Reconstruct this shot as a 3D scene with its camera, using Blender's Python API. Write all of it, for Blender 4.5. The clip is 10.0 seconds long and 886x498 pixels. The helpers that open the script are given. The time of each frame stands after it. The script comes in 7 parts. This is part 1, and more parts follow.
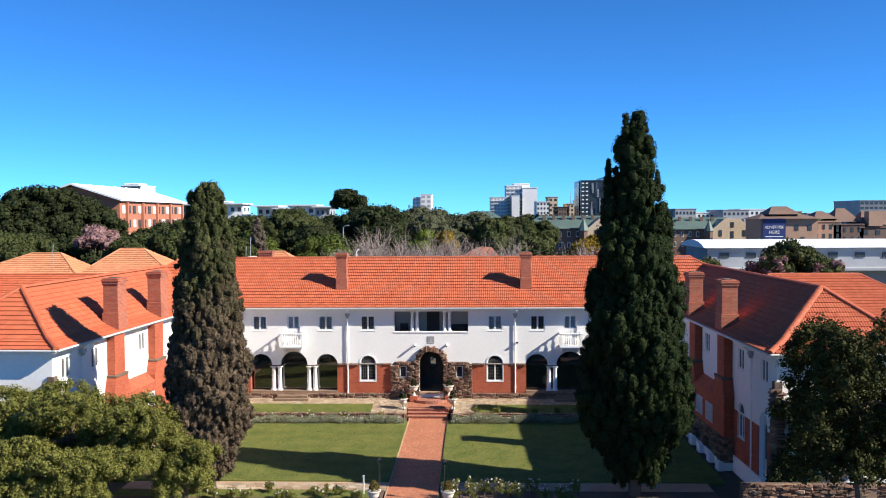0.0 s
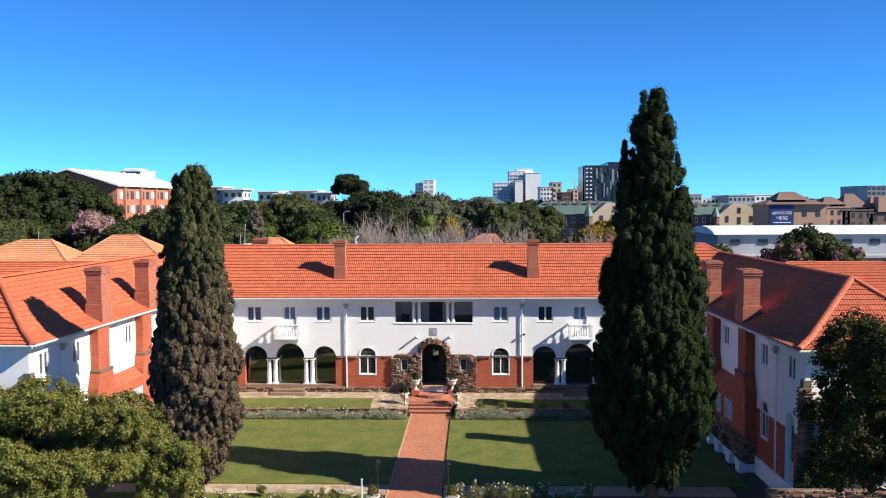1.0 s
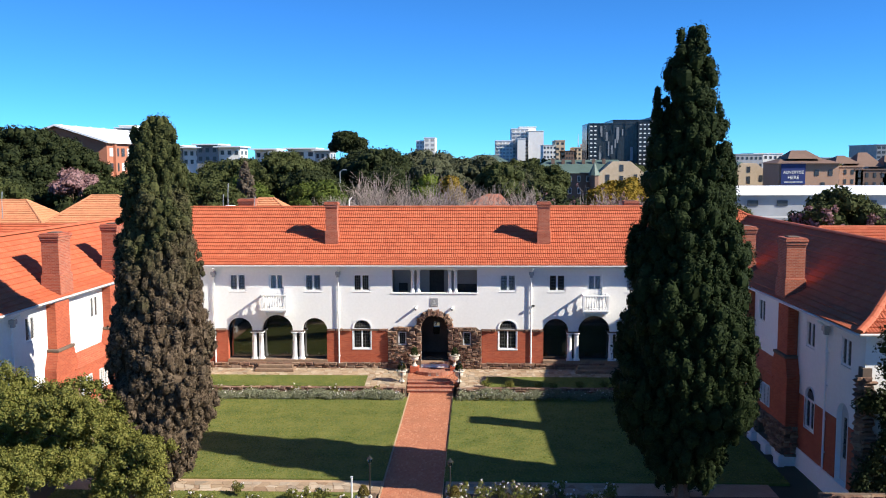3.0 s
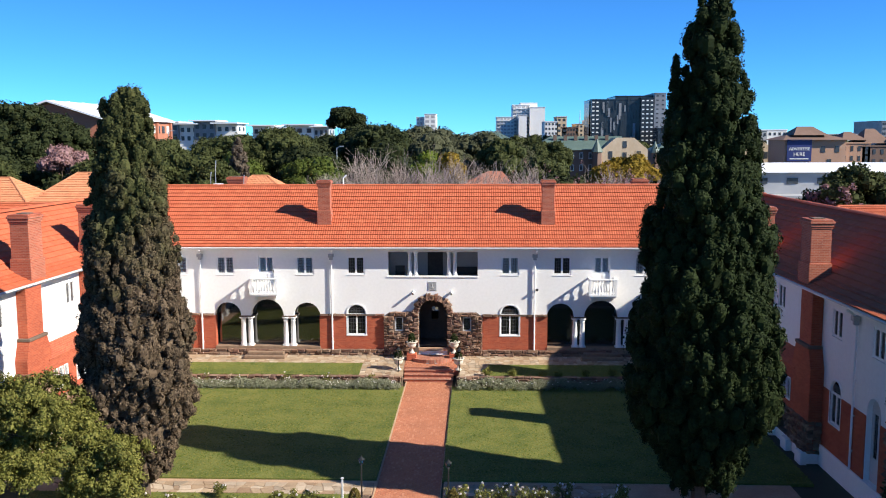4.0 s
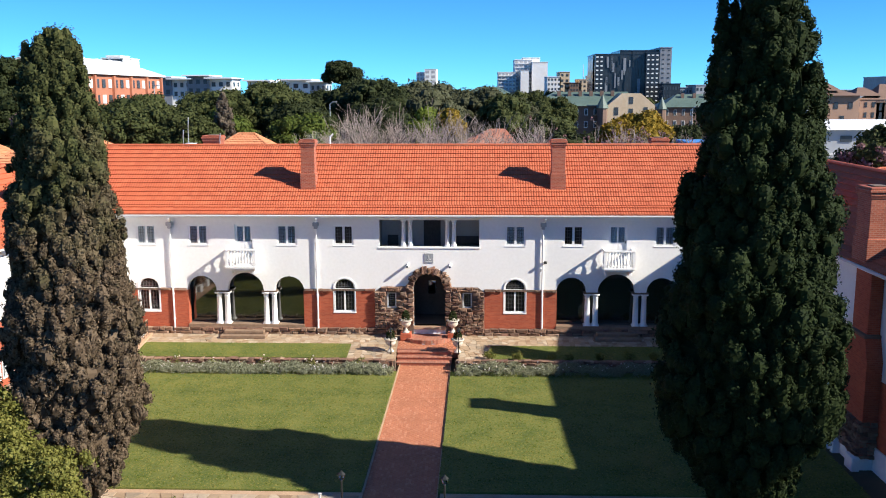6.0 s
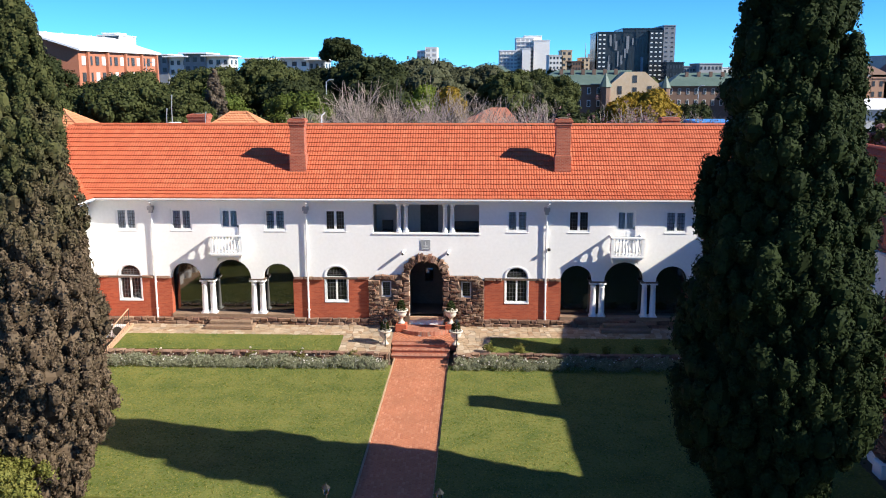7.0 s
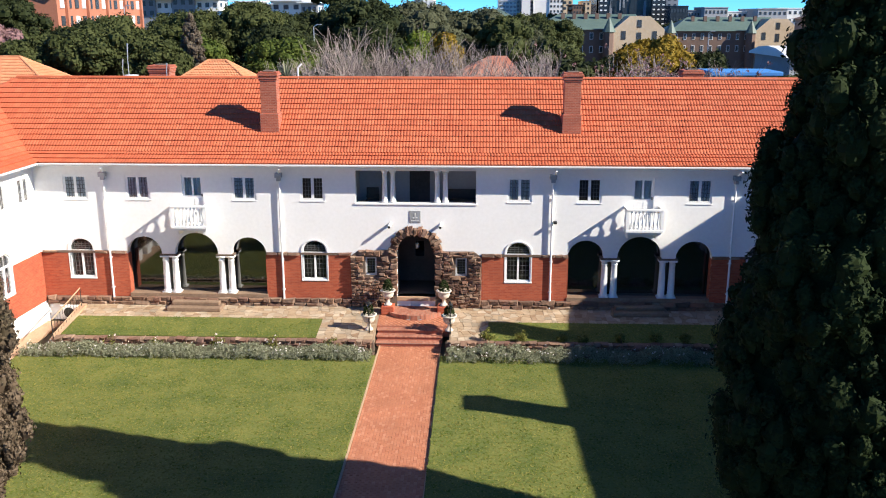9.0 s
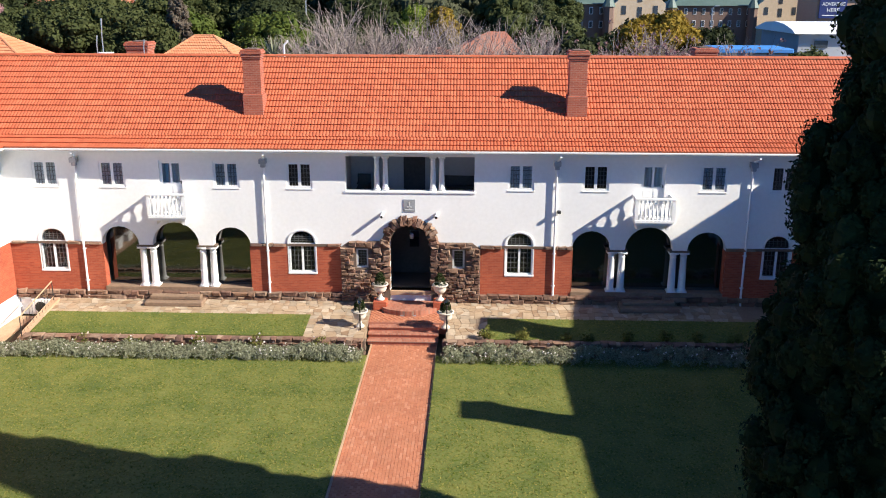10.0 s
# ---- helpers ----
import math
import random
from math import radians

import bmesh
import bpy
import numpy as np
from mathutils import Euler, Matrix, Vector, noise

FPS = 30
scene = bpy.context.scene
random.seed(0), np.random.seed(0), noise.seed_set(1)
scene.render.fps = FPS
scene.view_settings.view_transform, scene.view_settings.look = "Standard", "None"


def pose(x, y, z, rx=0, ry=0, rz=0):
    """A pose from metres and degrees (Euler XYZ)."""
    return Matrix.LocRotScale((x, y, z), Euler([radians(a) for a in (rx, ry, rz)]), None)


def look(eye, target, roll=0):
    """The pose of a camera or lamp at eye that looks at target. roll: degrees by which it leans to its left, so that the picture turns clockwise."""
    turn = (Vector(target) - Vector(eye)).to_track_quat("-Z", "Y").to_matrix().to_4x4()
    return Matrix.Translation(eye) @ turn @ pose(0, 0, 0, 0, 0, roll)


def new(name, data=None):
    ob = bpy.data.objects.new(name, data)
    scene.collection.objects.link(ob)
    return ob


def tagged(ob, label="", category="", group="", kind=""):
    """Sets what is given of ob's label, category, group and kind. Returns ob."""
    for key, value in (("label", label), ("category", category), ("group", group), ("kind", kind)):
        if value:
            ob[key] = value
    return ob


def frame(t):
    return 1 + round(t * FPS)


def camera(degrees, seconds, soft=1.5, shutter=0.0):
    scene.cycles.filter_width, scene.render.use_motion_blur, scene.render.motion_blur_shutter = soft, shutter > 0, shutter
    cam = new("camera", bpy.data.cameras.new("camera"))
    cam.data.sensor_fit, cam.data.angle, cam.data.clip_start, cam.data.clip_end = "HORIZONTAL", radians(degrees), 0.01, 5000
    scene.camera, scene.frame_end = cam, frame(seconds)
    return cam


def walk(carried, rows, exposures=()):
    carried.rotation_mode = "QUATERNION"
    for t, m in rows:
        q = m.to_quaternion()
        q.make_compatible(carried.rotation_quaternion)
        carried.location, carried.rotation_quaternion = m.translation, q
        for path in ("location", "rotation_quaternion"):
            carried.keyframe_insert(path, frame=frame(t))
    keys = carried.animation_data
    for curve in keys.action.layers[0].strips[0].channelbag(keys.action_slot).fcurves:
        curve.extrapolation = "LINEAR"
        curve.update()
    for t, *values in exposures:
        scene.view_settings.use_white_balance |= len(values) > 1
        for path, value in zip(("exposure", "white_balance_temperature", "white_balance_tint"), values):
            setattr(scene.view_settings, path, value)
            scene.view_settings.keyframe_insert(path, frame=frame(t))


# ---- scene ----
cam = camera(52.6, 10.0, soft=1.05)
PATH = [
    (0, (0.346, -0.621, 14.742), (0.278, 1.377, 14.669), -0.3),
    (0.5, (0.265, 0.944, 14.727), (0.194, 2.941, 14.64), -0.3),
    (1, (0.196, 2.596, 14.739), (0.122, 4.592, 14.634), -0.3),
    (1.5, (0.066, 4.092, 14.748), (-0.007, 6.087, 14.624), -0.2),
    (2, (-0.015, 5.664, 14.744), (-0.088, 7.657, 14.595), -0.2),
    (2.5, (-0.058, 7.061, 14.724), (-0.133, 9.052, 14.552), -0.2),
    (4, (-0.064, 11.705, 14.644), (-0.142, 13.688, 14.396), -0.2),
    (4.5, (-0.023, 13.095, 14.6), (-0.103, 15.075, 14.329), -0.3),
    (5, (-0.082, 14.636, 14.575), (-0.161, 16.612, 14.277), -0.2),
    (5.5, (-0.129, 16.143, 14.572), (-0.208, 18.115, 14.251), -0.2),
    (7, (-0.06, 20.448, 14.39), (-0.141, 22.408, 14.002), -0.1),
    (7.5, (-0.02, 21.874, 14.386), (-0.102, 23.829, 13.973), -0.1),
    (8, (0.012, 23.384, 14.415), (-0.07, 25.332, 13.971), -0.1),
    (8.5, (0.032, 24.753, 14.441), (-0.048, 26.695, 13.968), -0.0),
    (9, (-0.024, 26.232, 14.499), (-0.099, 28.166, 13.994), -0.0),
    (9.5, (-0.043, 27.535, 14.511), (-0.114, 29.462, 13.98), 0.0),
    (10, (-0.106, 29.008, 14.48), (-0.173, 30.927, 13.923), 0.1),
]
walk(cam, [(t, look(eye, target, roll)) for t, eye, target, roll in PATH], exposures=[(0, 0.88), (5.5, 0.92), (10, 1.0)])

# ---- light: a low clear winter sun from the east end of the court ----
SUN_EL, SUN_AZ = radians(33.6), radians(18.5)
sun_dir = Vector((math.cos(SUN_EL) * math.cos(SUN_AZ), -math.cos(SUN_EL) * math.sin(SUN_AZ), math.sin(SUN_EL)))
sun = new("sun", bpy.data.lights.new("sun", "SUN"))
sun.data.energy, sun.data.angle, sun.data.color = 5.0, radians(0.53), (1.0, 0.93, 0.82)
sun.matrix_world = look(sun_dir * 100, (0, 0, 0))
world = bpy.data.worlds.new("sky")
scene.world = world
world.use_nodes = True
wn, wl = world.node_tree.nodes, world.node_tree.links
sky = wn.new("ShaderNodeTexSky")
sky.sky_type, sky.sun_disc = "NISHITA", False
sky.sun_elevation, sky.sun_rotation = SUN_EL, math.pi / 2 + SUN_AZ
sky.altitude, sky.air_density, sky.dust_density, sky.ozone_density = 1400, 0.6, 0.0, 4.0
tint = wn.new("ShaderNodeMix")
tint.data_type, tint.blend_type = "RGBA", "MULTIPLY"
tint.inputs[0].default_value, tint.inputs[7].default_value = 1.0, (0.36, 0.97, 1.46, 1)
wl.new(sky.outputs[0], tint.inputs[6])
wl.new(tint.outputs[2], wn["Background"].inputs[0])
wn["Background"].inputs[1].default_value = 0.075
# ---- materials ----
def material(name, rough=0.8, metallic=0.0):
    m = bpy.data.materials.new(name)
    m.use_nodes = True
    b = m.node_tree.nodes["Principled BSDF"]
    b.inputs["Roughness"].default_value, b.inputs["Metallic"].default_value = rough, metallic
    return m, m.node_tree.nodes, m.node_tree.links, b


def ramp(n, stops):
    r = n.new("ShaderNodeValToRGB")
    e = r.color_ramp.elements
    while len(e) < len(stops):
        e.new(0.5)
    for i, (p, c) in enumerate(stops):
        e[i].position, e[i].color = p, (*c, 1)
    return r


def mixer(n, l, kind, fac, a, b):
    m = n.new("ShaderNodeMix")
    m.data_type, m.blend_type = "RGBA", kind
    for sock, v in ((m.inputs[0], fac), (m.inputs[6], a), (m.inputs[7], b)):
        if isinstance(v, (int, float)):
            sock.default_value = v
        elif isinstance(v, tuple):
            sock.default_value = (*v, 1)
        else:
            l.new(v, sock)
    return m.outputs[2]


def noise_tex(n, l, scale, detail=4, coords=None, stretch=None):
    t = n.new("ShaderNodeTexNoise")
    t.inputs["Scale"].default_value, t.inputs["Detail"].default_value = scale, detail
    if coords is None:
        coords = n.new("ShaderNodeNewGeometry").outputs["Position"]
    if stretch:
        mp = n.new("ShaderNodeMapping")
        mp.inputs["Scale"].default_value = stretch
        l.new(coords, mp.inputs[0])
        coords = mp.outputs[0]
    l.new(coords, t.inputs["Vector"])
    return t.outputs["Fac"]


def bump(n, l, bsdf, height, strength=0.3, dist=0.02):
    b = n.new("ShaderNodeBump")
    b.inputs["Strength"].default_value, b.inputs["Distance"].default_value = strength, dist
    l.new(height, b.inputs["Height"])
    l.new(b.outputs[0], bsdf.inputs["Normal"])


def piece_random(n, l):
    """A random number per piece, for single objects and for islands of a joined mesh."""
    g, o, a = n.new("ShaderNodeNewGeometry"), n.new("ShaderNodeObjectInfo"), n.new("ShaderNodeMath")
    l.new(g.outputs["Random Per Island"], a.inputs[0])
    l.new(o.outputs["Random"], a.inputs[1])
    f = n.new("ShaderNodeMath")
    f.operation = "FRACT"
    l.new(a.outputs[0], f.inputs[0])
    return f.outputs[0]


def surface(name, c0, c1, rough=0.85, big=0.4, fine=9.0, relief=0.2, stretch=None, metallic=0.0, mid=None):
    """Two scales of variation between two colours, and fine relief."""
    m, n, l, b = material(name, rough, metallic)
    f1, f2 = noise_tex(n, l, big, 4, stretch=stretch), noise_tex(n, l, fine, 5)
    mixf = mixer(n, l, "MIX", 0.45, f1, f2)
    r = ramp(n, [(0.3, c0), (0.7, c1)])
    l.new(mixf, r.inputs[0])
    l.new(r.outputs[0], b.inputs["Base Color"])
    bump(n, l, b, f2, relief, 0.02)
    return m


def pieces(name, cols, rough=0.85, fine=20.0, relief=0.4, dirt=0.25, dist=0.01):
    """Colour by piece, with grain and dirt over it."""
    m, n, l, b = material(name, rough)
    r = ramp(n, [(i / (len(cols) - 1), c) for i, c in enumerate(cols)])
    l.new(piece_random(n, l), r.inputs[0])
    f, d = noise_tex(n, l, fine, 5), noise_tex(n, l, 0.9, 5)
    dr = ramp(n, [(0.35, (1 - dirt,) * 3), (0.65, (1, 1, 1))])
    l.new(mixer(n, l, "MIX", 0.4, d, f), dr.inputs[0])
    l.new(mixer(n, l, "MULTIPLY", 1.0, r.outputs[0], dr.outputs[0]), b.inputs["Base Color"])
    bump(n, l, b, f, relief, dist)
    return m


def brickwork(name, c0, c1, mortar, axis="xz", w=0.23, h=0.077):
    """Fine brickwork for walls: courses and joints at true size."""
    m, n, l, b = material(name, 0.88)
    g = n.new("ShaderNodeNewGeometry")
    s, k = n.new("ShaderNodeSeparateXYZ"), n.new("ShaderNodeCombineXYZ")
    l.new(g.outputs["Position"], s.inputs[0])
    add = n.new("ShaderNodeMath")
    l.new(s.outputs[0], add.inputs[0])
    l.new(s.outputs[1], add.inputs[1])
    l.new(add.outputs[0] if axis == "xz" else s.outputs[0], k.inputs[0])
    l.new(s.outputs[2] if axis == "xz" else s.outputs[1], k.inputs[1])
    t = n.new("ShaderNodeTexBrick")
    t.inputs["Color1"].default_value, t.inputs["Color2"].default_value, t.inputs["Mortar"].default_value = (*c0, 1), (*c1, 1), (*mortar, 1)
    for key, v in (("Scale", 1.0), ("Mortar Size", 0.008), ("Brick Width", w), ("Row Height", h), ("Mortar Smooth", 0.2)):
        t.inputs[key].default_value = v
    l.new(k.outputs[0], t.inputs["Vector"])
    f, d = noise_tex(n, l, 30, 4), noise_tex(n, l, 0.7, 5)
    dr = ramp(n, [(0.3, (0.72, 0.7, 0.7)), (0.7, (1.05, 1.03, 1.0))])
    l.new(mixer(n, l, "MIX", 0.35, d, f), dr.inputs[0])
    l.new(mixer(n, l, "MULTIPLY", 1.0, t.outputs[0], dr.outputs[0]), b.inputs["Base Color"])
    bump(n, l, b, t.outputs["Fac"], -0.4, 0.01)
    return m


def foliage(name, cols, rough=0.6, translucent=0.25, tone=0.35):
    m, n, l, b = material(name, rough)
    r = ramp(n, [(i / (len(cols) - 1), c) for i, c in enumerate(cols)])
    f = noise_tex(n, l, tone, 3)
    g = n.new("ShaderNodeNewGeometry")
    l.new(mixer(n, l, "MIX", 0.5, g.outputs["Random Per Island"], f), r.inputs[0])
    l.new(r.outputs[0], b.inputs["Base Color"])
    b.inputs["Specular IOR Level"].default_value = 0.12
    tr, ms = n.new("ShaderNodeBsdfTranslucent"), n.new("ShaderNodeMixShader")
    l.new(r.outputs[0], tr.inputs[0])
    ms.inputs[0].default_value = translucent
    l.new(b.outputs[0], ms.inputs[1])
    l.new(tr.outputs[0], ms.inputs[2])
    l.new(ms.outputs[0], n["Material Output"].inputs[0])
    return m


PLASTER = surface("white_plaster", (0.79, 0.78, 0.75), (0.89, 0.88, 0.85), 0.9, 0.35, 6.0, 0.12, stretch=(1, 1, 0.25))
WHITE = surface("white_paint", (0.78, 0.78, 0.76), (0.88, 0.88, 0.86), 0.5, 1.0, 14.0, 0.05)
GREY_PAINT = surface("grey_paint", (0.5, 0.5, 0.49), (0.62, 0.62, 0.6), 0.55, 1.0, 12.0, 0.05)
BRICK = brickwork("red_brick", (0.35, 0.066, 0.029), (0.48, 0.11, 0.047), (0.41, 0.14, 0.08))
CHIMNEY_BRICK = brickwork("chimney_brick", (0.32, 0.075, 0.04), (0.46, 0.125, 0.065), (0.42, 0.24, 0.17))
STONE = pieces("field_stone", [(0.14, 0.075, 0.05), (0.34, 0.2, 0.125), (0.2, 0.105, 0.07), (0.4, 0.27, 0.18), (0.17, 0.095, 0.07), (0.3, 0.15, 0.095)], 0.9, 7, 1.0, 0.5, 0.05)
MORTAR = surface("stone_mortar", (0.1, 0.07, 0.05), (0.17, 0.12, 0.09), 0.95, 1.0, 20, 0.3)
JOINT = surface("path_joint", (0.32, 0.125, 0.075), (0.4, 0.17, 0.11), 0.95, 1, 20, 0.2)
FLAG_JOINT = surface("flag_joint", (0.22, 0.15, 0.095), (0.34, 0.25, 0.165), 0.95, 1.2, 14, 0.3)
FLAG = pieces("flagstone", [(0.3, 0.19, 0.11), (0.46, 0.34, 0.22), (0.36, 0.25, 0.15), (0.54, 0.43, 0.31), (0.33, 0.26, 0.18)], 0.85, 9, 0.3, 0.3)
PAVER = pieces("path_brick", [(0.43, 0.15, 0.076), (0.5, 0.195, 0.1), (0.46, 0.17, 0.085), (0.55, 0.24, 0.135)], 0.85, 14, 0.3, 0.2)
TILE = pieces("clay_tile", [(0.45, 0.102, 0.041), (0.5, 0.122, 0.049), (0.47, 0.11, 0.044), (0.53, 0.138, 0.058), (0.43, 0.096, 0.038)], 0.7, 12, 0.2, 0.13)
TILE_PALE = pieces("pale_clay_tile", [(0.58, 0.22, 0.1), (0.64, 0.27, 0.13), (0.6, 0.24, 0.11)], 0.75, 12, 0.2, 0.22)
TILE_BASE = surface("tile_underlay", (0.3, 0.07, 0.03), (0.4, 0.1, 0.045), 0.9, 0.5, 6, 0.2)
def pane_glass(name, tint):
    m, n, l, b = material(name, 0.05)
    t, g, x, f = n.new("ShaderNodeBsdfTransparent"), n.new("ShaderNodeBsdfGlossy"), n.new("ShaderNodeMixShader"), n.new("ShaderNodeFresnel")
    t.inputs[0].default_value, g.inputs["Roughness"].default_value, f.inputs[0].default_value = (*tint, 1), 0.03, 1.42
    l.new(f.outputs[0], x.inputs[0])
    l.new(t.outputs[0], x.inputs[1])
    l.new(g.outputs[0], x.inputs[2])
    l.new(x.outputs[0], n["Material Output"].inputs[0])
    return m


GLASS = pane_glass("window_glass", (0.8, 0.84, 0.86))
CLEAR = pane_glass("clear_glass", (0.85, 0.88, 0.88))
GLASS_DARK, _n, _l, _b = material("dark_glass", 0.04)
_b.inputs["Base Color"].default_value = (0.012, 0.014, 0.013, 1)
_b.inputs["IOR"].default_value = 2.2
CURTAIN = surface("curtain_cloth", (0.68, 0.7, 0.72), (0.84, 0.85, 0.86), 0.9, 2.0, 12, 0.1, stretch=(6, 6, 0.4))
PLAQUE = surface("grey_plaque", (0.22, 0.23, 0.24), (0.36, 0.37, 0.38), 0.7, 2, 18, 0.3)
URN = surface("weathered_urn", (0.5, 0.44, 0.35), (0.72, 0.67, 0.58), 0.85, 1.5, 14, 0.35)
SANDSTONE = surface("sandstone_kerb", (0.36, 0.22, 0.13), (0.52, 0.36, 0.23), 0.9, 1.2, 12, 0.4)
WALL_CAP = surface("stone_wall_cap", (0.17, 0.11, 0.07), (0.3, 0.2, 0.13), 0.9, 1.4, 9, 0.5)
COPING = surface("brick_coping", (0.4, 0.14, 0.08), (0.5, 0.2, 0.12), 0.85, 1.0, 10, 0.2)
GUTTER = surface("gutter_paint", (0.55, 0.54, 0.52), (0.68, 0.67, 0.65), 0.6, 1.0, 10, 0.05)
STEP = brickwork("brick_step", (0.3, 0.095, 0.055), (0.46, 0.19, 0.12), (0.3, 0.19, 0.14), "xy", 0.11, 0.23)
GREY_METAL = surface("grey_metal", (0.3, 0.31, 0.32), (0.45, 0.46, 0.47), 0.45, 2, 20, 0.1, metallic=0.5)
LEAD = surface("window_lead", (0.08, 0.08, 0.08), (0.16, 0.16, 0.16), 0.5, 3, 20, 0.1)
# indoor shade is put into this colour; it also serves dark timber and frames
DARK = surface("interior_shade_dark_wood", (0.05, 0.04, 0.035), (0.09, 0.075, 0.065), 0.9, 1, 8, 0.1)
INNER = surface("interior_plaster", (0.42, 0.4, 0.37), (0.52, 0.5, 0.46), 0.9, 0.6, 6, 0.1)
IRON = surface("black_iron", (0.015, 0.015, 0.015), (0.04, 0.04, 0.035), 0.45, 2, 20, 0.1, metallic=0.3)
GRASS = surface("lawn_grass", (0.05, 0.085, 0.009), (0.175, 0.178, 0.036), 0.95, 0.8, 11.0, 0.8)
SOIL = surface("garden_soil", (0.07, 0.045, 0.03), (0.16, 0.1, 0.065), 0.95, 0.6, 9, 0.6)
EARTH = surface("dry_earth", (0.045, 0.045, 0.022), (0.1, 0.085, 0.05), 0.95, 0.02, 0.6, 0.3)
BARK = surface("bark", (0.06, 0.04, 0.028), (0.16, 0.11, 0.08), 0.95, 1.5, 14, 0.8, stretch=(1, 1, 0.2))
CYPRESS_GREEN = foliage("cypress_green", [(0.005, 0.010, 0.003), (0.012, 0.021, 0.006), (0.022, 0.034, 0.009), (0.015, 0.025, 0.007)], 0.8, 0.05)


def dieback_foliage(name, green, brown, z0, z1):
    """Foliage that is green towards the top and browned off below, in patches."""
    m, n, l, b = material(name, 0.85)
    g = n.new("ShaderNodeNewGeometry")
    sep, mr = n.new("ShaderNodeSeparateXYZ"), n.new("ShaderNodeMapRange")
    l.new(g.outputs["Position"], sep.inputs[0])
    l.new(sep.outputs[2], mr.inputs[0])
    mr.inputs[1].default_value, mr.inputs[2].default_value = z0, z1
    patch = noise_tex(n, l, 0.7, 4)
    f = mixer(n, l, "MIX", 0.5, mr.outputs[0], patch)
    sel = ramp(n, [(0.42, (0, 0, 0)), (0.66, (1, 1, 1))])
    l.new(f, sel.inputs[0])
    cg, cb = (ramp(n, [(i / (len(c) - 1), x) for i, x in enumerate(c)]) for c in (green, brown))
    for r in (cg, cb):
        l.new(g.outputs["Random Per Island"], r.inputs[0])
    l.new(mixer(n, l, "MIX", sel.outputs[0], cb.outputs[0], cg.outputs[0]), b.inputs["Base Color"])
    b.inputs["Specular IOR Level"].default_value = 0.1
    return m


CYPRESS_BROWN = dieback_foliage("cypress_brown", [(0.012, 0.018, 0.006), (0.045, 0.052, 0.018), (0.075, 0.078, 0.028)], [(0.026, 0.019, 0.012), (0.085, 0.06, 0.038), (0.15, 0.11, 0.073), (0.055, 0.042, 0.024)], 4.5, 15.5)
LEAF_OLIVE = foliage("leaf_olive", [(0.046, 0.06, 0.012), (0.12, 0.13, 0.028), (0.22, 0.21, 0.055), (0.085, 0.098, 0.022)], 0.6, 0.25)
# shade is put into these leaf colours, sunlit fronds into the third
LEAF_FEATHER_SHADE = foliage("leaf_feather_shade", [(0.006, 0.01, 0.003), (0.018, 0.024, 0.007), (0.07, 0.07, 0.018), (0.01, 0.015, 0.004)], 0.7, 0.1)
LEAF_DARK = foliage("leaf_dark", [(0.01, 0.017, 0.006), (0.027, 0.035, 0.012), (0.046, 0.053, 0.018)], 0.75, 0.1)
LEAF_MID = foliage("leaf_mid", [(0.022, 0.032, 0.01), (0.055, 0.065, 0.021), (0.09, 0.098, 0.034)], 0.75, 0.15)
LAVENDER = foliage("lavender_grey", [(0.08, 0.095, 0.05), (0.19, 0.2, 0.12), (0.3, 0.3, 0.2), (0.14, 0.15, 0.09)], 0.8, 0.15, 1.2)
PETAL = foliage("white_petals", [(0.6, 0.55, 0.5), (0.8, 0.76, 0.72), (0.75, 0.6, 0.55)], 0.7, 0.2)
TOPIARY = foliage("topiary_leaf", [(0.012, 0.022, 0.007), (0.03, 0.045, 0.013), (0.05, 0.065, 0.02)], 0.6, 0.15, 2.0)
TOPIARY_GOLD = foliage("golden_topiary", [(0.07, 0.06, 0.015), (0.16, 0.12, 0.03), (0.1, 0.09, 0.02)], 0.7, 0.15, 2.0)
GRASS_BLADE = foliage("grass_blades", [(0.04, 0.078, 0.009), (0.11, 0.142, 0.022), (0.25, 0.23, 0.065), (0.085, 0.118, 0.016)], 0.9, 0.25, 0.8)
LEAF_YELLOW = foliage("autumn_yellow", [(0.07, 0.075, 0.014), (0.2, 0.14, 0.018), (0.29, 0.19, 0.028), (0.13, 0.11, 0.016)], 0.7, 0.25)
LEAF_LIME = foliage("leaf_lime", [(0.06, 0.095, 0.012), (0.12, 0.16, 0.02), (0.17, 0.2, 0.035)], 0.65, 0.25)
LEAF_PARK = foliage("leaf_park", [(0.03, 0.05, 0.01), (0.075, 0.1, 0.018), (0.11, 0.13, 0.028)], 0.65, 0.2)
LEAF_BROWN = foliage("leaf_brown", [(0.06, 0.05, 0.035), (0.12, 0.095, 0.07), (0.09, 0.08, 0.05)], 0.8, 0.1)
LEAF_GREY = foliage("leaf_grey_olive", [(0.035, 0.042, 0.022), (0.075, 0.078, 0.042), (0.055, 0.065, 0.03)], 0.7, 0.15)
BLOSSOM = foliage("pink_blossom", [(0.09, 0.065, 0.045), (0.22, 0.12, 0.115), (0.33, 0.2, 0.2), (0.09, 0.09, 0.045)], 0.8, 0.2)
TWIG = surface("grey_twigs", (0.15, 0.115, 0.1), (0.34, 0.28, 0.25), 0.9, 0.3, 2, 0.1)
TOWER_WHITE = surface("white_concrete", (0.66, 0.66, 0.64), (0.78, 0.78, 0.76), 0.85, 0.05, 0.6, 0.05)
CONCRETE = surface("grey_concrete", (0.3, 0.31, 0.32), (0.42, 0.43, 0.44), 0.85, 0.05, 0.6, 0.05)
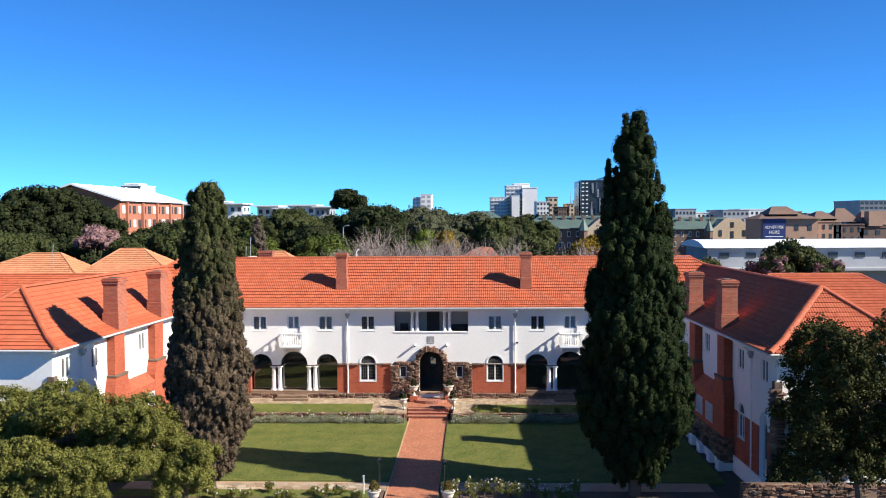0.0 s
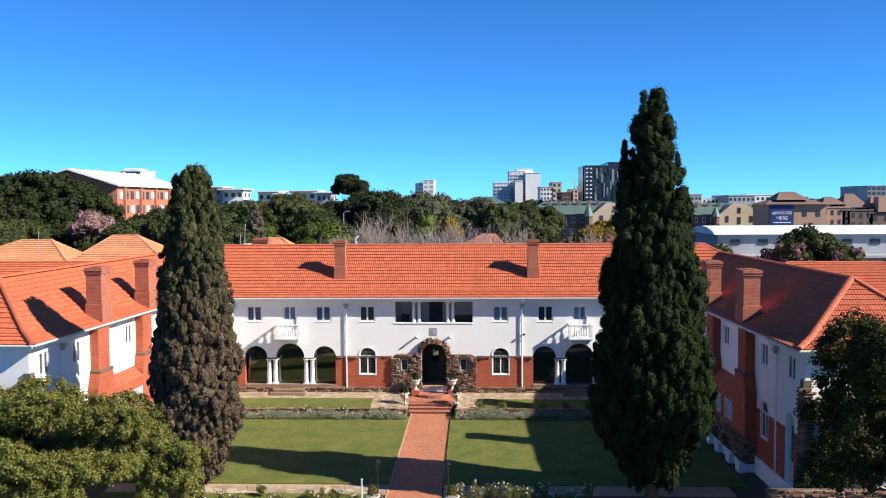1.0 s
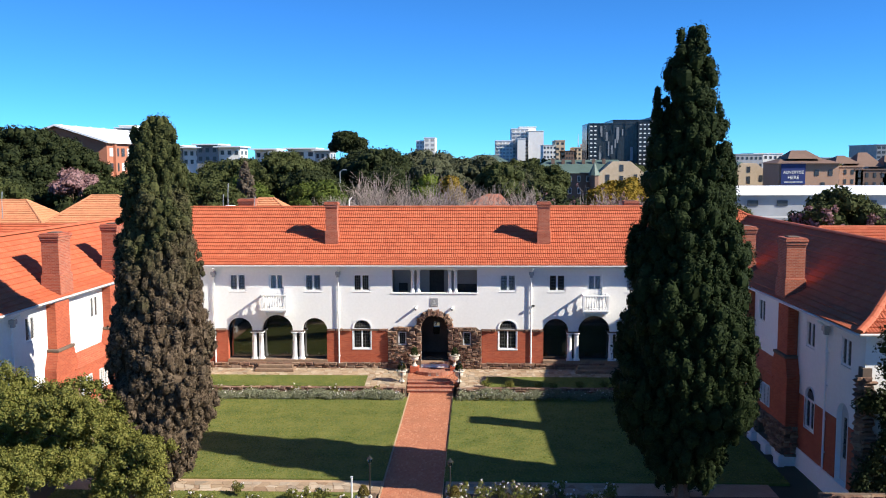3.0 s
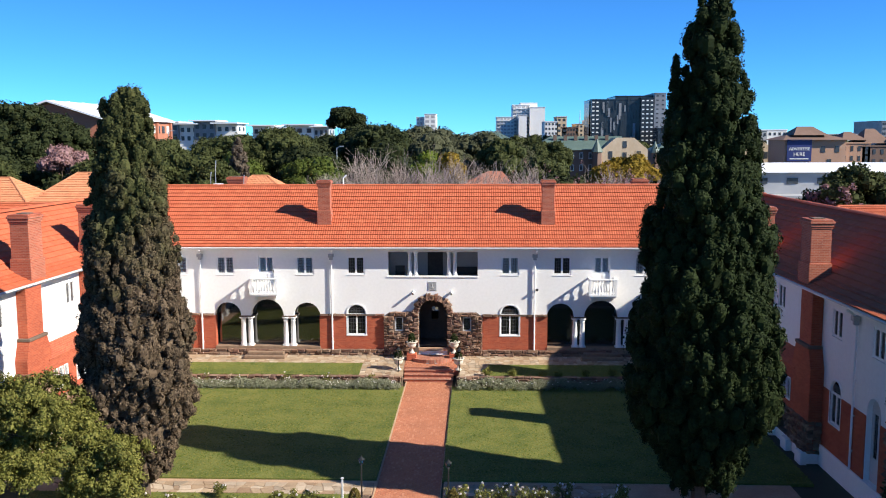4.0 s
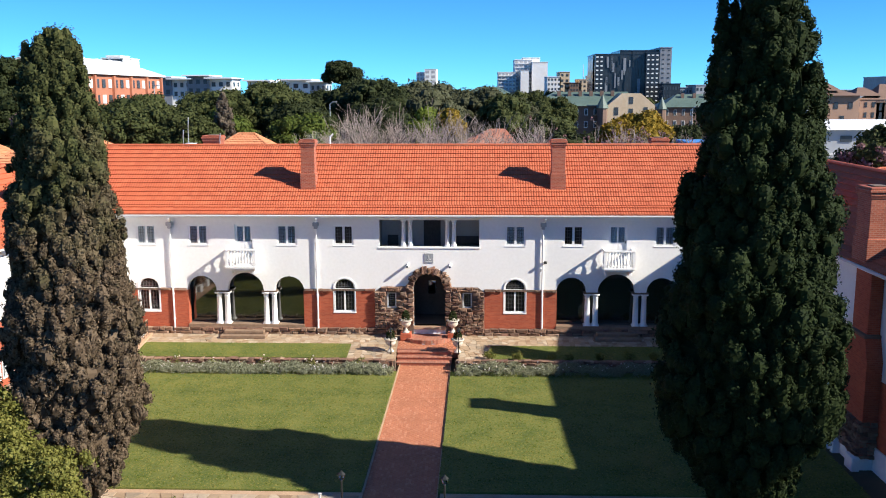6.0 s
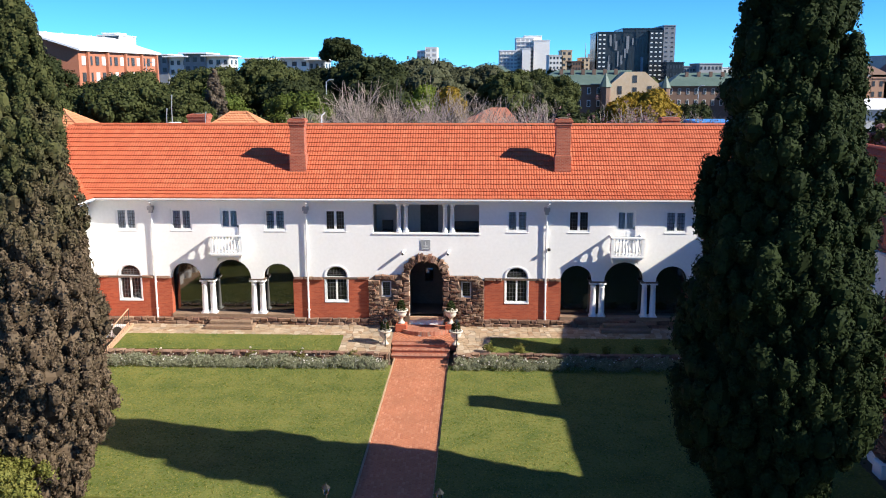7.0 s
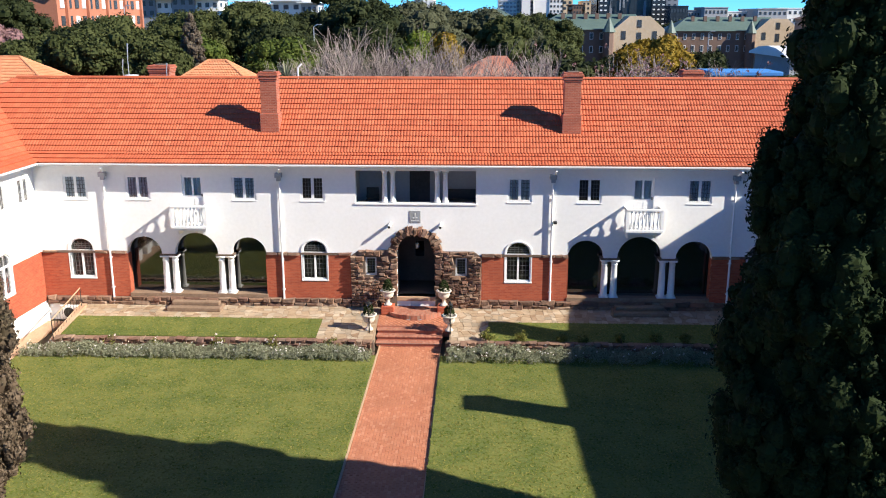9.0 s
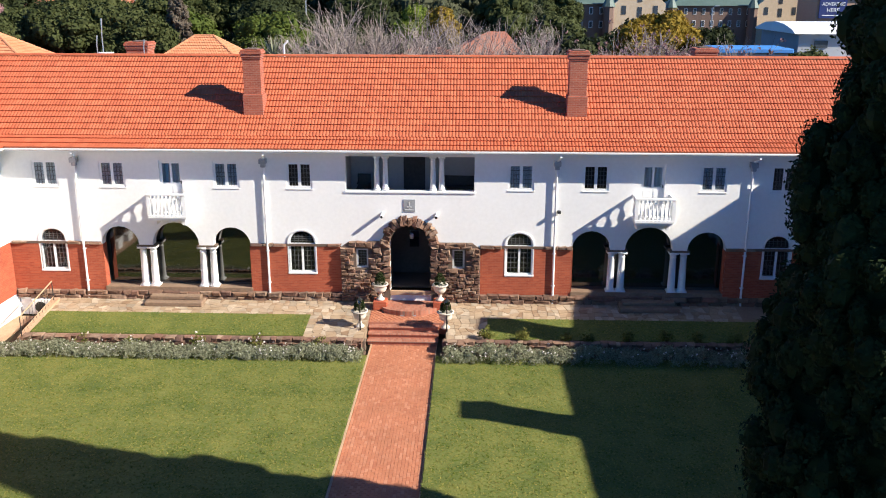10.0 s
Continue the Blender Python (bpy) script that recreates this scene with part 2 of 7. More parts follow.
TOWER_DARK = surface("dark_cladding", (0.012, 0.015, 0.018), (0.04, 0.048, 0.055), 0.25, 0.25, 0.5, 0.05, stretch=(3, 3, 0.3))
CLAD_GREY = surface("grey_cladding", (0.16, 0.17, 0.19), (0.25, 0.27, 0.29), 0.5, 0.2, 0.8, 0.05)
FAR_GLASS = surface("far_window", (0.03, 0.035, 0.04), (0.07, 0.08, 0.09), 0.2, 0.3, 2, 0.02)
CREAM = surface("cream_stone", (0.5, 0.38, 0.25), (0.62, 0.49, 0.34), 0.9, 0.2, 2, 0.1)
BROWN_BRICK = surface("brown_brick", (0.13, 0.085, 0.065), (0.2, 0.13, 0.1), 0.9, 0.2, 3, 0.1)
TAN_BRICK = surface("tan_brick", (0.36, 0.22, 0.15), (0.46, 0.29, 0.2), 0.9, 0.2, 3, 0.1)
RED_WALL = surface("orange_red_brick", (0.34, 0.125, 0.07), (0.44, 0.175, 0.1), 0.9, 0.2, 3, 0.1)
GREEN_ROOF = surface("green_metal_roof", (0.06, 0.1, 0.085), (0.11, 0.16, 0.135), 0.6, 0.2, 2, 0.05)
BROWN_ROOF = surface("brown_roof", (0.14, 0.085, 0.06), (0.21, 0.13, 0.095), 0.8, 0.2, 2, 0.1)
WHITE_ROOF = surface("white_sheet_roof", (0.7, 0.72, 0.74), (0.82, 0.83, 0.84), 0.45, 0.1, 1, 0.03)
BLUE_ROOF = surface("blue_sheet_roof", (0.05, 0.2, 0.5), (0.07, 0.26, 0.6), 0.5, 0.2, 1, 0.03)
SIGN_BLUE = surface("sign_blue", (0.012, 0.025, 0.12), (0.018, 0.035, 0.16), 0.5, 0.3, 2, 0.02)
RED_TILE_DULL = surface("dull_red_tiles", (0.28, 0.1, 0.06), (0.4, 0.16, 0.1), 0.85, 0.5, 6, 0.3)
# ---- building helpers ----
def thing(name, label, category, at=(0, 0, 0), group="", kind=""):
    ob = new(name)
    ob.location = at
    return tagged(ob, label, category, group, kind)


def part(name, bm, mat, parent, label="", kind=""):
    """One bmesh as one mesh object under a thing or a part; the mesh is given in world coordinates."""
    me = bpy.data.meshes.new(name)
    bm.to_mesh(me)
    bm.free()
    return mesh_part(name, me, mat, parent, label, kind)


def mesh_part(name, me, mat, parent, label="", kind=""):
    if mat:
        me.materials.append(mat)
    ob = new(name, me)
    if parent:
        ob.parent = parent
        ob.matrix_parent_inverse = base_of(parent).inverted()
    return tagged(ob, label, "", "", kind)


def base_of(ob):
    m = Matrix.Translation(ob.location)
    return m if ob.parent is None else base_of(ob.parent) @ ob.matrix_parent_inverse @ m


def raw_mesh(name, verts, faces):
    """A mesh from arrays: verts (n, 3), faces (m, k)."""
    me = bpy.data.meshes.new(name)
    verts, faces = np.asarray(verts, np.float32), np.asarray(faces, np.int32)
    k = faces.shape[1]
    me.vertices.add(len(verts))
    me.vertices.foreach_set("co", verts.ravel())
    me.loops.add(faces.size)
    me.loops.foreach_set("vertex_index", faces.ravel())
    me.polygons.add(len(faces))
    me.polygons.foreach_set("loop_start", np.arange(len(faces), dtype=np.int32) * k)
    me.update(calc_edges=True)
    me.shade_flat()
    return me


def box(bm, x0, x1, y0, y1, z0, z1, m=None):
    vs = [bm.verts.new((x, y, z)) for z in (z0, z1) for x, y in ((x0, y0), (x1, y0), (x1, y1), (x0, y1))]
    if m is not None:
        for v in vs:
            v.co = m @ v.co
    for f in ((3, 2, 1, 0), (4, 5, 6, 7), (0, 1, 5, 4), (1, 2, 6, 5), (2, 3, 7, 6), (3, 0, 4, 7)):
        bm.faces.new([vs[i] for i in f])
    return vs


def boxes(*args, m=None, bevel=0.0):
    bm = bmesh.new()
    for a in args:
        box(bm, *a, m=m)
    if bevel:
        bmesh.ops.bevel(bm, geom=bm.edges[:], offset=bevel, segments=1, affect="EDGES")
    return bm


def prism(outer, holes, y0, y1, m=None):
    """A slab in the x-z plane from y0 to y1, with through openings; outlines are lists of (x, z)."""
    from mathutils.geometry import tessellate_polygon
    bm = bmesh.new()
    loops = [outer, *holes]
    tris = tessellate_polygon([[Vector((x, z, 0)) for x, z in lp] for lp in loops])
    flat = [p for lp in loops for p in lp]
    fr = [bm.verts.new((x, y0, z)) for x, z in flat]
    bk = [bm.verts.new((x, y1, z)) for x, z in flat]
    for t in tris:
        for vs in ([fr[i] for i in t], [bk[i] for i in reversed(t)]):
            try:
                bm.faces.new(vs)
            except ValueError:
                pass
    i = 0
    for lp in loops:
        n = len(lp)
        for k in range(n):
            a, b = i + k, i + (k + 1) % n
            bm.faces.new((fr[a], fr[b], bk[b], bk[a]))
        i += n
    bmesh.ops.recalc_face_normals(bm, faces=bm.faces)
    if m is not None:
        bmesh.ops.transform(bm, matrix=m, verts=bm.verts)
    return bm


def rect(x0, x1, z0, z1):
    return [(x0, z0), (x1, z0), (x1, z1), (x0, z1)]


def arch(c, w, z0, spring, rise=None, n=12):
    """An opening with a round or flatter arched head."""
    r = w / 2
    rise = r if rise is None else rise
    return [(c - r, z0), (c + r, z0)] + [(c + r * math.cos(a), spring + rise * math.sin(a)) for a in np.linspace(0, math.pi, n)]


def turned(bm, rings, x, y, z, seg=12):
    """A turned shape from (height, radius) rings."""
    prev = None
    for h, r in rings:
        cur = [bm.verts.new((x + r * math.cos(2 * math.pi * i / seg), y + r * math.sin(2 * math.pi * i / seg), z + h)) for i in range(seg)]
        if prev:
            for i in range(seg):
                bm.faces.new((prev[i], prev[(i + 1) % seg], cur[(i + 1) % seg], cur[i]))
        else:
            bm.faces.new(cur[::-1])
        prev = cur
    bm.faces.new(prev)
    return bm


def tube(bm, pts, r, seg=6):
    pts = [Vector(p) for p in pts]
    prev = None
    for i, p in enumerate(pts):
        d = (pts[min(i + 1, len(pts) - 1)] - pts[max(i - 1, 0)]).normalized()
        a = d.orthogonal().normalized() if prev is None else (a - d * a.dot(d)).normalized()
        b = d.cross(a)
        rr = r[i] if isinstance(r, (list, tuple)) else r
        cur = [bm.verts.new(p + rr * (math.cos(2 * math.pi * k / seg) * a + math.sin(2 * math.pi * k / seg) * b)) for k in range(seg)]
        if prev:
            for k in range(seg):
                bm.faces.new((prev[k], prev[(k + 1) % seg], cur[(k + 1) % seg], cur[k]))
        else:
            bm.faces.new(cur[::-1])
        prev = cur
    bm.faces.new(prev)
    return bm


# ---- clay tiles ----
TW, TL = 0.29, 0.365
_tx, _tz = np.array([0, 0.02, 0.07, 0.12, 0.145, 0.165, 0.215, 0.265, 0.29]), np.array([0.0, 0.018, 0.03, 0.018, 0.0, 0.018, 0.03, 0.018, 0.0])
_n = len(_tx)
TILE_V = np.concatenate([np.stack([_tx - TW / 2, np.full(_n, TL + 0.03), _tz + 0.002], 1),
                         np.stack([_tx - TW / 2, np.zeros(_n), _tz + 0.055], 1),
                         np.stack([_tx - TW / 2, np.zeros(_n), _tz * 0.4], 1)])
TILE_F = np.array([(j * _n + i + 1, j * _n + i, (j + 1) * _n + i, (j + 1) * _n + i + 1) for j in range(2) for i in range(_n - 1)])


def inside(poly, p):
    c = False
    for i in range(len(poly)):
        (x0, y0), (x1, y1) = poly[i], poly[i - 1]
        if (y0 > p[1]) != (y1 > p[1]) and p[0] < (x1 - x0) * (p[1] - y0) / (y1 - y0) + x0:
            c = not c
    return c


def tile_frames(origin, along, up, poly, rng):
    """The frames of the tiles on one slope: poly is its outline in metres along the eave and up the slope."""
    along, up = Vector(along).normalized(), Vector(up).normalized()
    nor = along.cross(up)
    out = []
    xs, ys = [p[0] for p in poly], [p[1] for p in poly]
    for r in range(int((max(ys) - min(ys)) / TL) + 1):
        s = min(ys) + r * TL
        for c in range(int((max(xs) - min(xs)) / TW) + 1):
            e = min(xs) + (c + 0.5) * TW
            if inside(poly, (e, s + TL * 0.5)):
                o = Vector(origin) + along * e + up * (s + rng.uniform(-0.006, 0.006)) + nor * rng.uniform(0.0, 0.006)
                out.append((o, along, up, nor))
    return out


def tiles_mesh(name, frames):
    o = np.array([f[0] for f in frames])
    ax = np.array([[f[1], f[2], f[3]] for f in frames])
    v = np.einsum("vk,nkj->nvj", TILE_V, ax) + o[:, None, :]
    f = TILE_F[None] + (np.arange(len(frames)) * len(TILE_V))[:, None, None]
    return raw_mesh(name, v.reshape(-1, 3), f.reshape(-1, 4))


# ---- foliage ----
def leaves(centres, normals, size, rng, aspect=1.6, spread=0.55):
    """Quads: one small leaf or spray at each centre, facing roughly along its normal."""
    n = len(centres)
    nor = normals + rng.normal(0, spread, (n, 3))
    nor /= np.linalg.norm(nor, axis=1)[:, None] + 1e-9
    t = np.cross(nor, rng.normal(0, 1, (n, 3)))
    t /= np.linalg.norm(t, axis=1)[:, None] + 1e-9
    b = np.cross(nor, t)
    s = (size * rng.uniform(0.55, 1.35, n))[:, None]
    v = np.stack([centres - t * s * aspect / 2, centres + b * s / 2, centres + t * s * aspect / 2, centres - b * s / 2], 1)
    return v.reshape(-1, 3)


def clumps(cs, rs, per, size, rng, up=0.0, squash=1.0, spread=0.55):
    """Leaves over many small rounded clumps."""
    cs, rs = np.asarray(cs), np.asarray(rs)
    n = len(cs)
    d = rng.normal(0, 1, (n, per, 3))
    d[:, :, 2] += up
    d /= np.linalg.norm(d, axis=2)[:, :, None]
    rad = rs[:, None, None] * rng.uniform(0.7, 1.05, (n, per, 1))
    p = cs[:, None, :] + d * rad * np.array([1, 1, squash])
    return leaves(p.reshape(-1, 3), d.reshape(-1, 3), size, rng, 1.6, spread)


def leaf_mesh(name, verts):
    return raw_mesh(name, verts, np.arange(len(verts)).reshape(-1, 4))


def lobe_crown(cx, cy, cz, rx, ry, rz, lobes, clump, per, size, rng, flat=0.0):
    """A broad crown: lobes over an uneven dome, clumps over each lobe."""
    cs, rs = [], []
    for i in range(lobes):
        a, h = rng.uniform(0, 2 * math.pi), rng.uniform(-0.55, 1.0)
        k = math.sqrt(max(0.0, 1 - h * h)) * rng.uniform(0.55, 0.95)
        lc = np.array([cx + rx * k * math.cos(a), cy + ry * k * math.sin(a), cz + rz * h * rng.uniform(0.6, 0.85)])
        lr = rng.uniform(0.24, 0.42) * min(rx, ry, rz * 1.6)
        m = 16
        d = rng.normal(0, 1, (m, 3))
        d /= np.linalg.norm(d, axis=1)[:, None]
        d[:, 2] = np.abs(d[:, 2]) * 0.9 - 0.2
        cs.append(lc + d * lr * np.array([1, 1, 0.75]))
        rs.append(np.full(m, clump) * rng.uniform(0.7, 1.3, m))
    cs, rs = np.concatenate(cs), np.concatenate(rs)
    return np.concatenate([blobs(cs, rs * 0.7, rng, 0.9, 7, 4), clumps(cs, rs, int(per * 1.8), size * 0.66, rng, up=0.3, spread=0.5)])


def trunk(bm, x, y, z0, z1, r0, r1, rng, lean=0.3):
    pts = [(x + lean * rng.uniform(-0.3, 0.3) * i / 5, y + lean * rng.uniform(-0.3, 0.3) * i / 5, z0 + (z1 - z0) * i / 5) for i in range(6)]
    tube(bm, pts, [r0 + (r1 - r0) * (i / 5) ** 0.7 for i in range(6)], 8)
    return pts


def broad_tree(name, label, x, y, z0, height, rx, mat, rng, lobes=26, leaf=0.35, clump=0.8, per=26, rz=None, bare=0.3):
    t = thing(name, label, "tree", (x, y, z0))
    bm = bmesh.new()
    rz = rz or height * 0.38
    pts = trunk(bm, x, y, z0 - 0.2, z0 + height * 0.7, rx * 0.07 + 0.08, 0.06, rng, 1.0)
    for i in range(7):
        a = rng.uniform(0, 6.28)
        s = Vector(pts[3])
        e = Vector((x + rx * 0.6 * math.cos(a), y + rx * 0.6 * math.sin(a), z0 + height * rng.uniform(0.55, 0.85)))
        tube(bm, [s, (s + e) / 2 + Vector((0, 0, 0.3)), e], [rx * 0.03 + 0.04, rx * 0.02 + 0.03, 0.03], 5)
    part("trunk", bm, BARK, t)
    v = lobe_crown(x, y, z0 + height - rz, rx, rx, rz, lobes, clump, per, leaf, rng)
    mesh_part("crown", leaf_mesh("crown", v), mat, t)
    return t
# ---- plan: C is the court's axis, F the face of the main range ----
C, F, GT, FLOOR, EAVE = -2.9, 67.33, 0.9, 1.43, 7.83
FLARE, HALF_MAIN, HALF_WING = 0.9, 5.0, 4.2


def rise(d):
    """Roof height over the eave at a distance d in from it, with a flatter foot."""
    return 0.46 * d if d < FLARE else 0.41 + 0.77 * (d - FLARE)


def slope_tiles(m, length, half, cut0, cut1, rng):
    """Tile frames of one slope. m: the eave's frame (x along, y inward, z up). cut0, cut1: metres by which the ridge is shorter at each end."""
    l0 = math.hypot(FLARE, 0.41)
    l1 = math.hypot(half - FLARE, rise(half) - 0.41)
    k = FLARE / half
    R = m.to_3x3()
    a = R @ Vector((1, 0, 0))
    p0 = [(cut0 * 0, 0), (length, 0), (length - cut1 * k, l0), (cut0 * k, l0)]
    p1 = [(cut0 * k, 0), (length - cut1 * k, 0), (length - cut1, l1), (cut0, l1)]
    u0, u1 = R @ Vector((0, FLARE, 0.41)), R @ Vector((0, half - FLARE, rise(half) - 0.41))
    return tile_frames(m @ Vector((0, 0, 0.02)), a, u0, p0, rng) + tile_frames(m @ Vector((0, FLARE, 0.43)), a, u1, p1, rng)


def roof_sheet(bm, m, length, half, cut0, cut1):
    k = FLARE / half
    pts = [((0, 0, 0), (length, 0, 0)), ((cut0 * k, FLARE, 0.41), (length - cut1 * k, FLARE, 0.41)), ((cut0, half, rise(half)), (length - cut1, half, rise(half)))]
    vs = [[bm.verts.new(m @ Vector(p)) for p in row] for row in pts]
    for i in range(2):
        bm.faces.new((vs[i][0], vs[i][1], vs[i + 1][1], vs[i + 1][0]))


def cap_line(bm, a, b, r=0.13, step=0.4):
    """Ridge or hip tiles laid end to end, each lapping the next."""
    a, b = Vector(a), Vector(b)
    n = max(1, int((b - a).length / step))
    d = (b - a).normalized()
    side = d.cross(Vector((0, 0, 1))).normalized()
    up = side.cross(d)
    for i in range(n):
        p, q = a + (b - a) * (i / n), a + (b - a) * ((i + 1.08) / n)
        rows = []
        for c, rr in ((p, r), (q, r * 0.95)):
            rows.append([bm.verts.new(c + side * rr * math.cos(t) + up * (rr * math.sin(t) * 0.8 - 0.02)) for t in np.linspace(0.0, math.pi, 6)])
        for k in range(5):
            bm.faces.new((rows[0][k], rows[0][k + 1], rows[1][k + 1], rows[1][k]))
        bm.faces.new(rows[0][::-1])


def tiled(parent, frames, sheet, caps, near=300, pick=None, label="orange clay tiles", mat=None):
    mat = mat or TILE
    roof = part("roof", sheet, TILE_BASE, parent, label)
    part("ridge_cap", caps, mat, roof)
    if pick:
        frames = sorted(frames, key=pick)
    ROOFS.append((roof, frames[:near], mat))
    if frames[near:]:
        mesh_part("roof_tiles", tiles_mesh("roof_tiles", frames[near:]), mat, roof, "rows of clay roof tiles", "stuff")
    return roof


ROOFS = []
rng = np.random.default_rng(5)



def arcade(c):
    """The opening of three arches that spring from paired columns, about its middle c."""
    pts = [(c - 3.38, FLOOR), (c + 3.38, FLOOR)]
    for dc, w in ((2.53, 1.7), (0, 2.1), (-2.53, 1.7)):
        pts += [(c + dc + w / 2 * math.cos(a), 3.4 + w / 2 * math.sin(a)) for a in np.linspace(0, math.pi, 13)]
    return pts


# main range
main = thing("main_building", "long two-storey white plaster and red brick hall with orange tiled roof", "building", (C, F, 0))
L = 26.7
holes = [rect(C - 2.82, C + 2.82, 5.94, 7.5), arch(C, 1.84, 1.4, 3.52)]
UP = (4.85, 8.08, 13.15, 16.15)
for s in (-1, 1):
    holes += [rect(C + s * u - 0.57, C + s * u + 0.57, 6.05, 7.22) for u in UP]
    holes += [rect(C + s * 10.55 - 0.5, C + s * 10.55 + 0.5, 5.5, 7.26)]
    holes += [arch(C + s * u, 1.2, 2.2, 3.62, 0.52) for u in (4.85, 16.15)]
    holes += [arcade(C + s * 10.55)]
    holes += [rect(C + s * 2.15 - 0.27, C + s * 2.15 + 0.27, 2.46, 3.36)]
wall = part("wall", prism(rect(C - L + 0.6, C + L - 0.6, 0.0, 7.72), holes, F, F + 0.4), PLASTER, main)
part("back_wall", prism(rect(C - L + 0.6, C + L - 0.6, 0, 7.72), [rect(C - 0.5, C + 0.5, 2.0, 3.9)], F + 9.0, F + 9.4), PLASTER, main)
for s in (-1, 1):
    part("end_wall", boxes((min(C + s * (L - 1), C + s * (L - 0.6)), max(C + s * (L - 1), C + s * (L - 0.6)), F + 0.4, F + 9, 0, 7.72)), PLASTER, main)
back = [rect(C - 0.22, C + 0.22, 2.7, 3.5)]
for s in (-1, 1):
    back += [rect(C + s * 10.55 + d - 1.0, C + s * 10.55 + d + 1.0, FLOOR + 0.25, 4.4) for d in (-2.3, 0, 2.3)]
# inner wall and floors coloured dark to stand for shade behind the arches
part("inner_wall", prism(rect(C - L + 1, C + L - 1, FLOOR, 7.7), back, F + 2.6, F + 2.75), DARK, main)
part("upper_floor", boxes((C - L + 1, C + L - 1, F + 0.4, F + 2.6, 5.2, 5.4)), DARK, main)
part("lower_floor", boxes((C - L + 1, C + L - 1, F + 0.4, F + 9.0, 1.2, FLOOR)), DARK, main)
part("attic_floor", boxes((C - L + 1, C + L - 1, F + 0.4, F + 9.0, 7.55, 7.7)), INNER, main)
ey = F - 0.55
front = Matrix.Translation((C - L, ey, EAVE))
sheet, caps = bmesh.new(), bmesh.new()
roof_sheet(sheet, front, 2 * L, HALF_MAIN, 6.1, 6.1)
roof_sheet(sheet, pose(C + L, ey + 2 * HALF_MAIN, EAVE, 0, 0, 180), 2 * L, HALF_MAIN, 6.1, 6.1)
for s in (-1, 1):
    top = (C + s * (L - 6.1), ey + HALF_MAIN, EAVE + rise(HALF_MAIN))
    sheet.faces.new([sheet.verts.new(p) for p in ((C + s * L, ey, EAVE), (C + s * L, ey + 2 * HALF_MAIN, EAVE), top)])
    cap_line(caps, (C + s * L, ey, EAVE), top)
cap_line(caps, (C - L + 6.1, ey + HALF_MAIN, EAVE + rise(HALF_MAIN) + 0.05), (C + L - 6.1, ey + HALF_MAIN, EAVE + rise(HALF_MAIN) + 0.05))
frames = slope_tiles(front, 2 * L, HALF_MAIN, 6.1, 6.1, rng)
main_roof = tiled(main, frames, sheet, caps, pick=lambda f: f[0].z * 3 + abs(f[0].x - C) * 0.35)


def wing_frame(side):
    """Local frame of a wing: x along it towards the garden, y outward from its court face, z up."""
    a = radians(-2.5 if side < 0 else 1.1)
    ex = Vector((math.sin(a), -math.cos(a), 0))
    ey_ = Vector((-ex.y, ex.x, 0)) * side
    o = Vector((C + side * (18.13 if side < 0 else 17.95), F, 0))
    return Matrix(((ex.x, ey_.x, 0, o.x), (ex.y, ey_.y, 0, o.y), (0, 0, 1, 0), (0, 0, 0, 1)))


WIDE = 7.4
# where things stand along each wing, from the corner of the court: west, then east
ENDS = {-1: 21.5, 1: 22.8}
W_UP = {-1: (0.95, 2.95, 9.95, 16.6, 20.05), 1: (2.0, 10.45, 17.2, 21.05)}
W_ARCH = {-1: (3.25, 16.9), 1: (3.25, 17.42)}
W_DOOR = {-1: 19.6, 1: 20.95}
W_BREAST = {-1: ((7.5, 9.1), (13.6, 15.2)), 1: ((7.85, 9.4), (14.2, 15.75))}
W_STACK = {-1: ((6.6, 7.75, 11.08), (13.2, 14.4, 11.08)), 1: ((6.45, 7.55, 10.9), (13.75, 14.92, 10.9))}
W_STRIP = {-1: (9.6, 11.86), 1: (10.2, 12.43)}


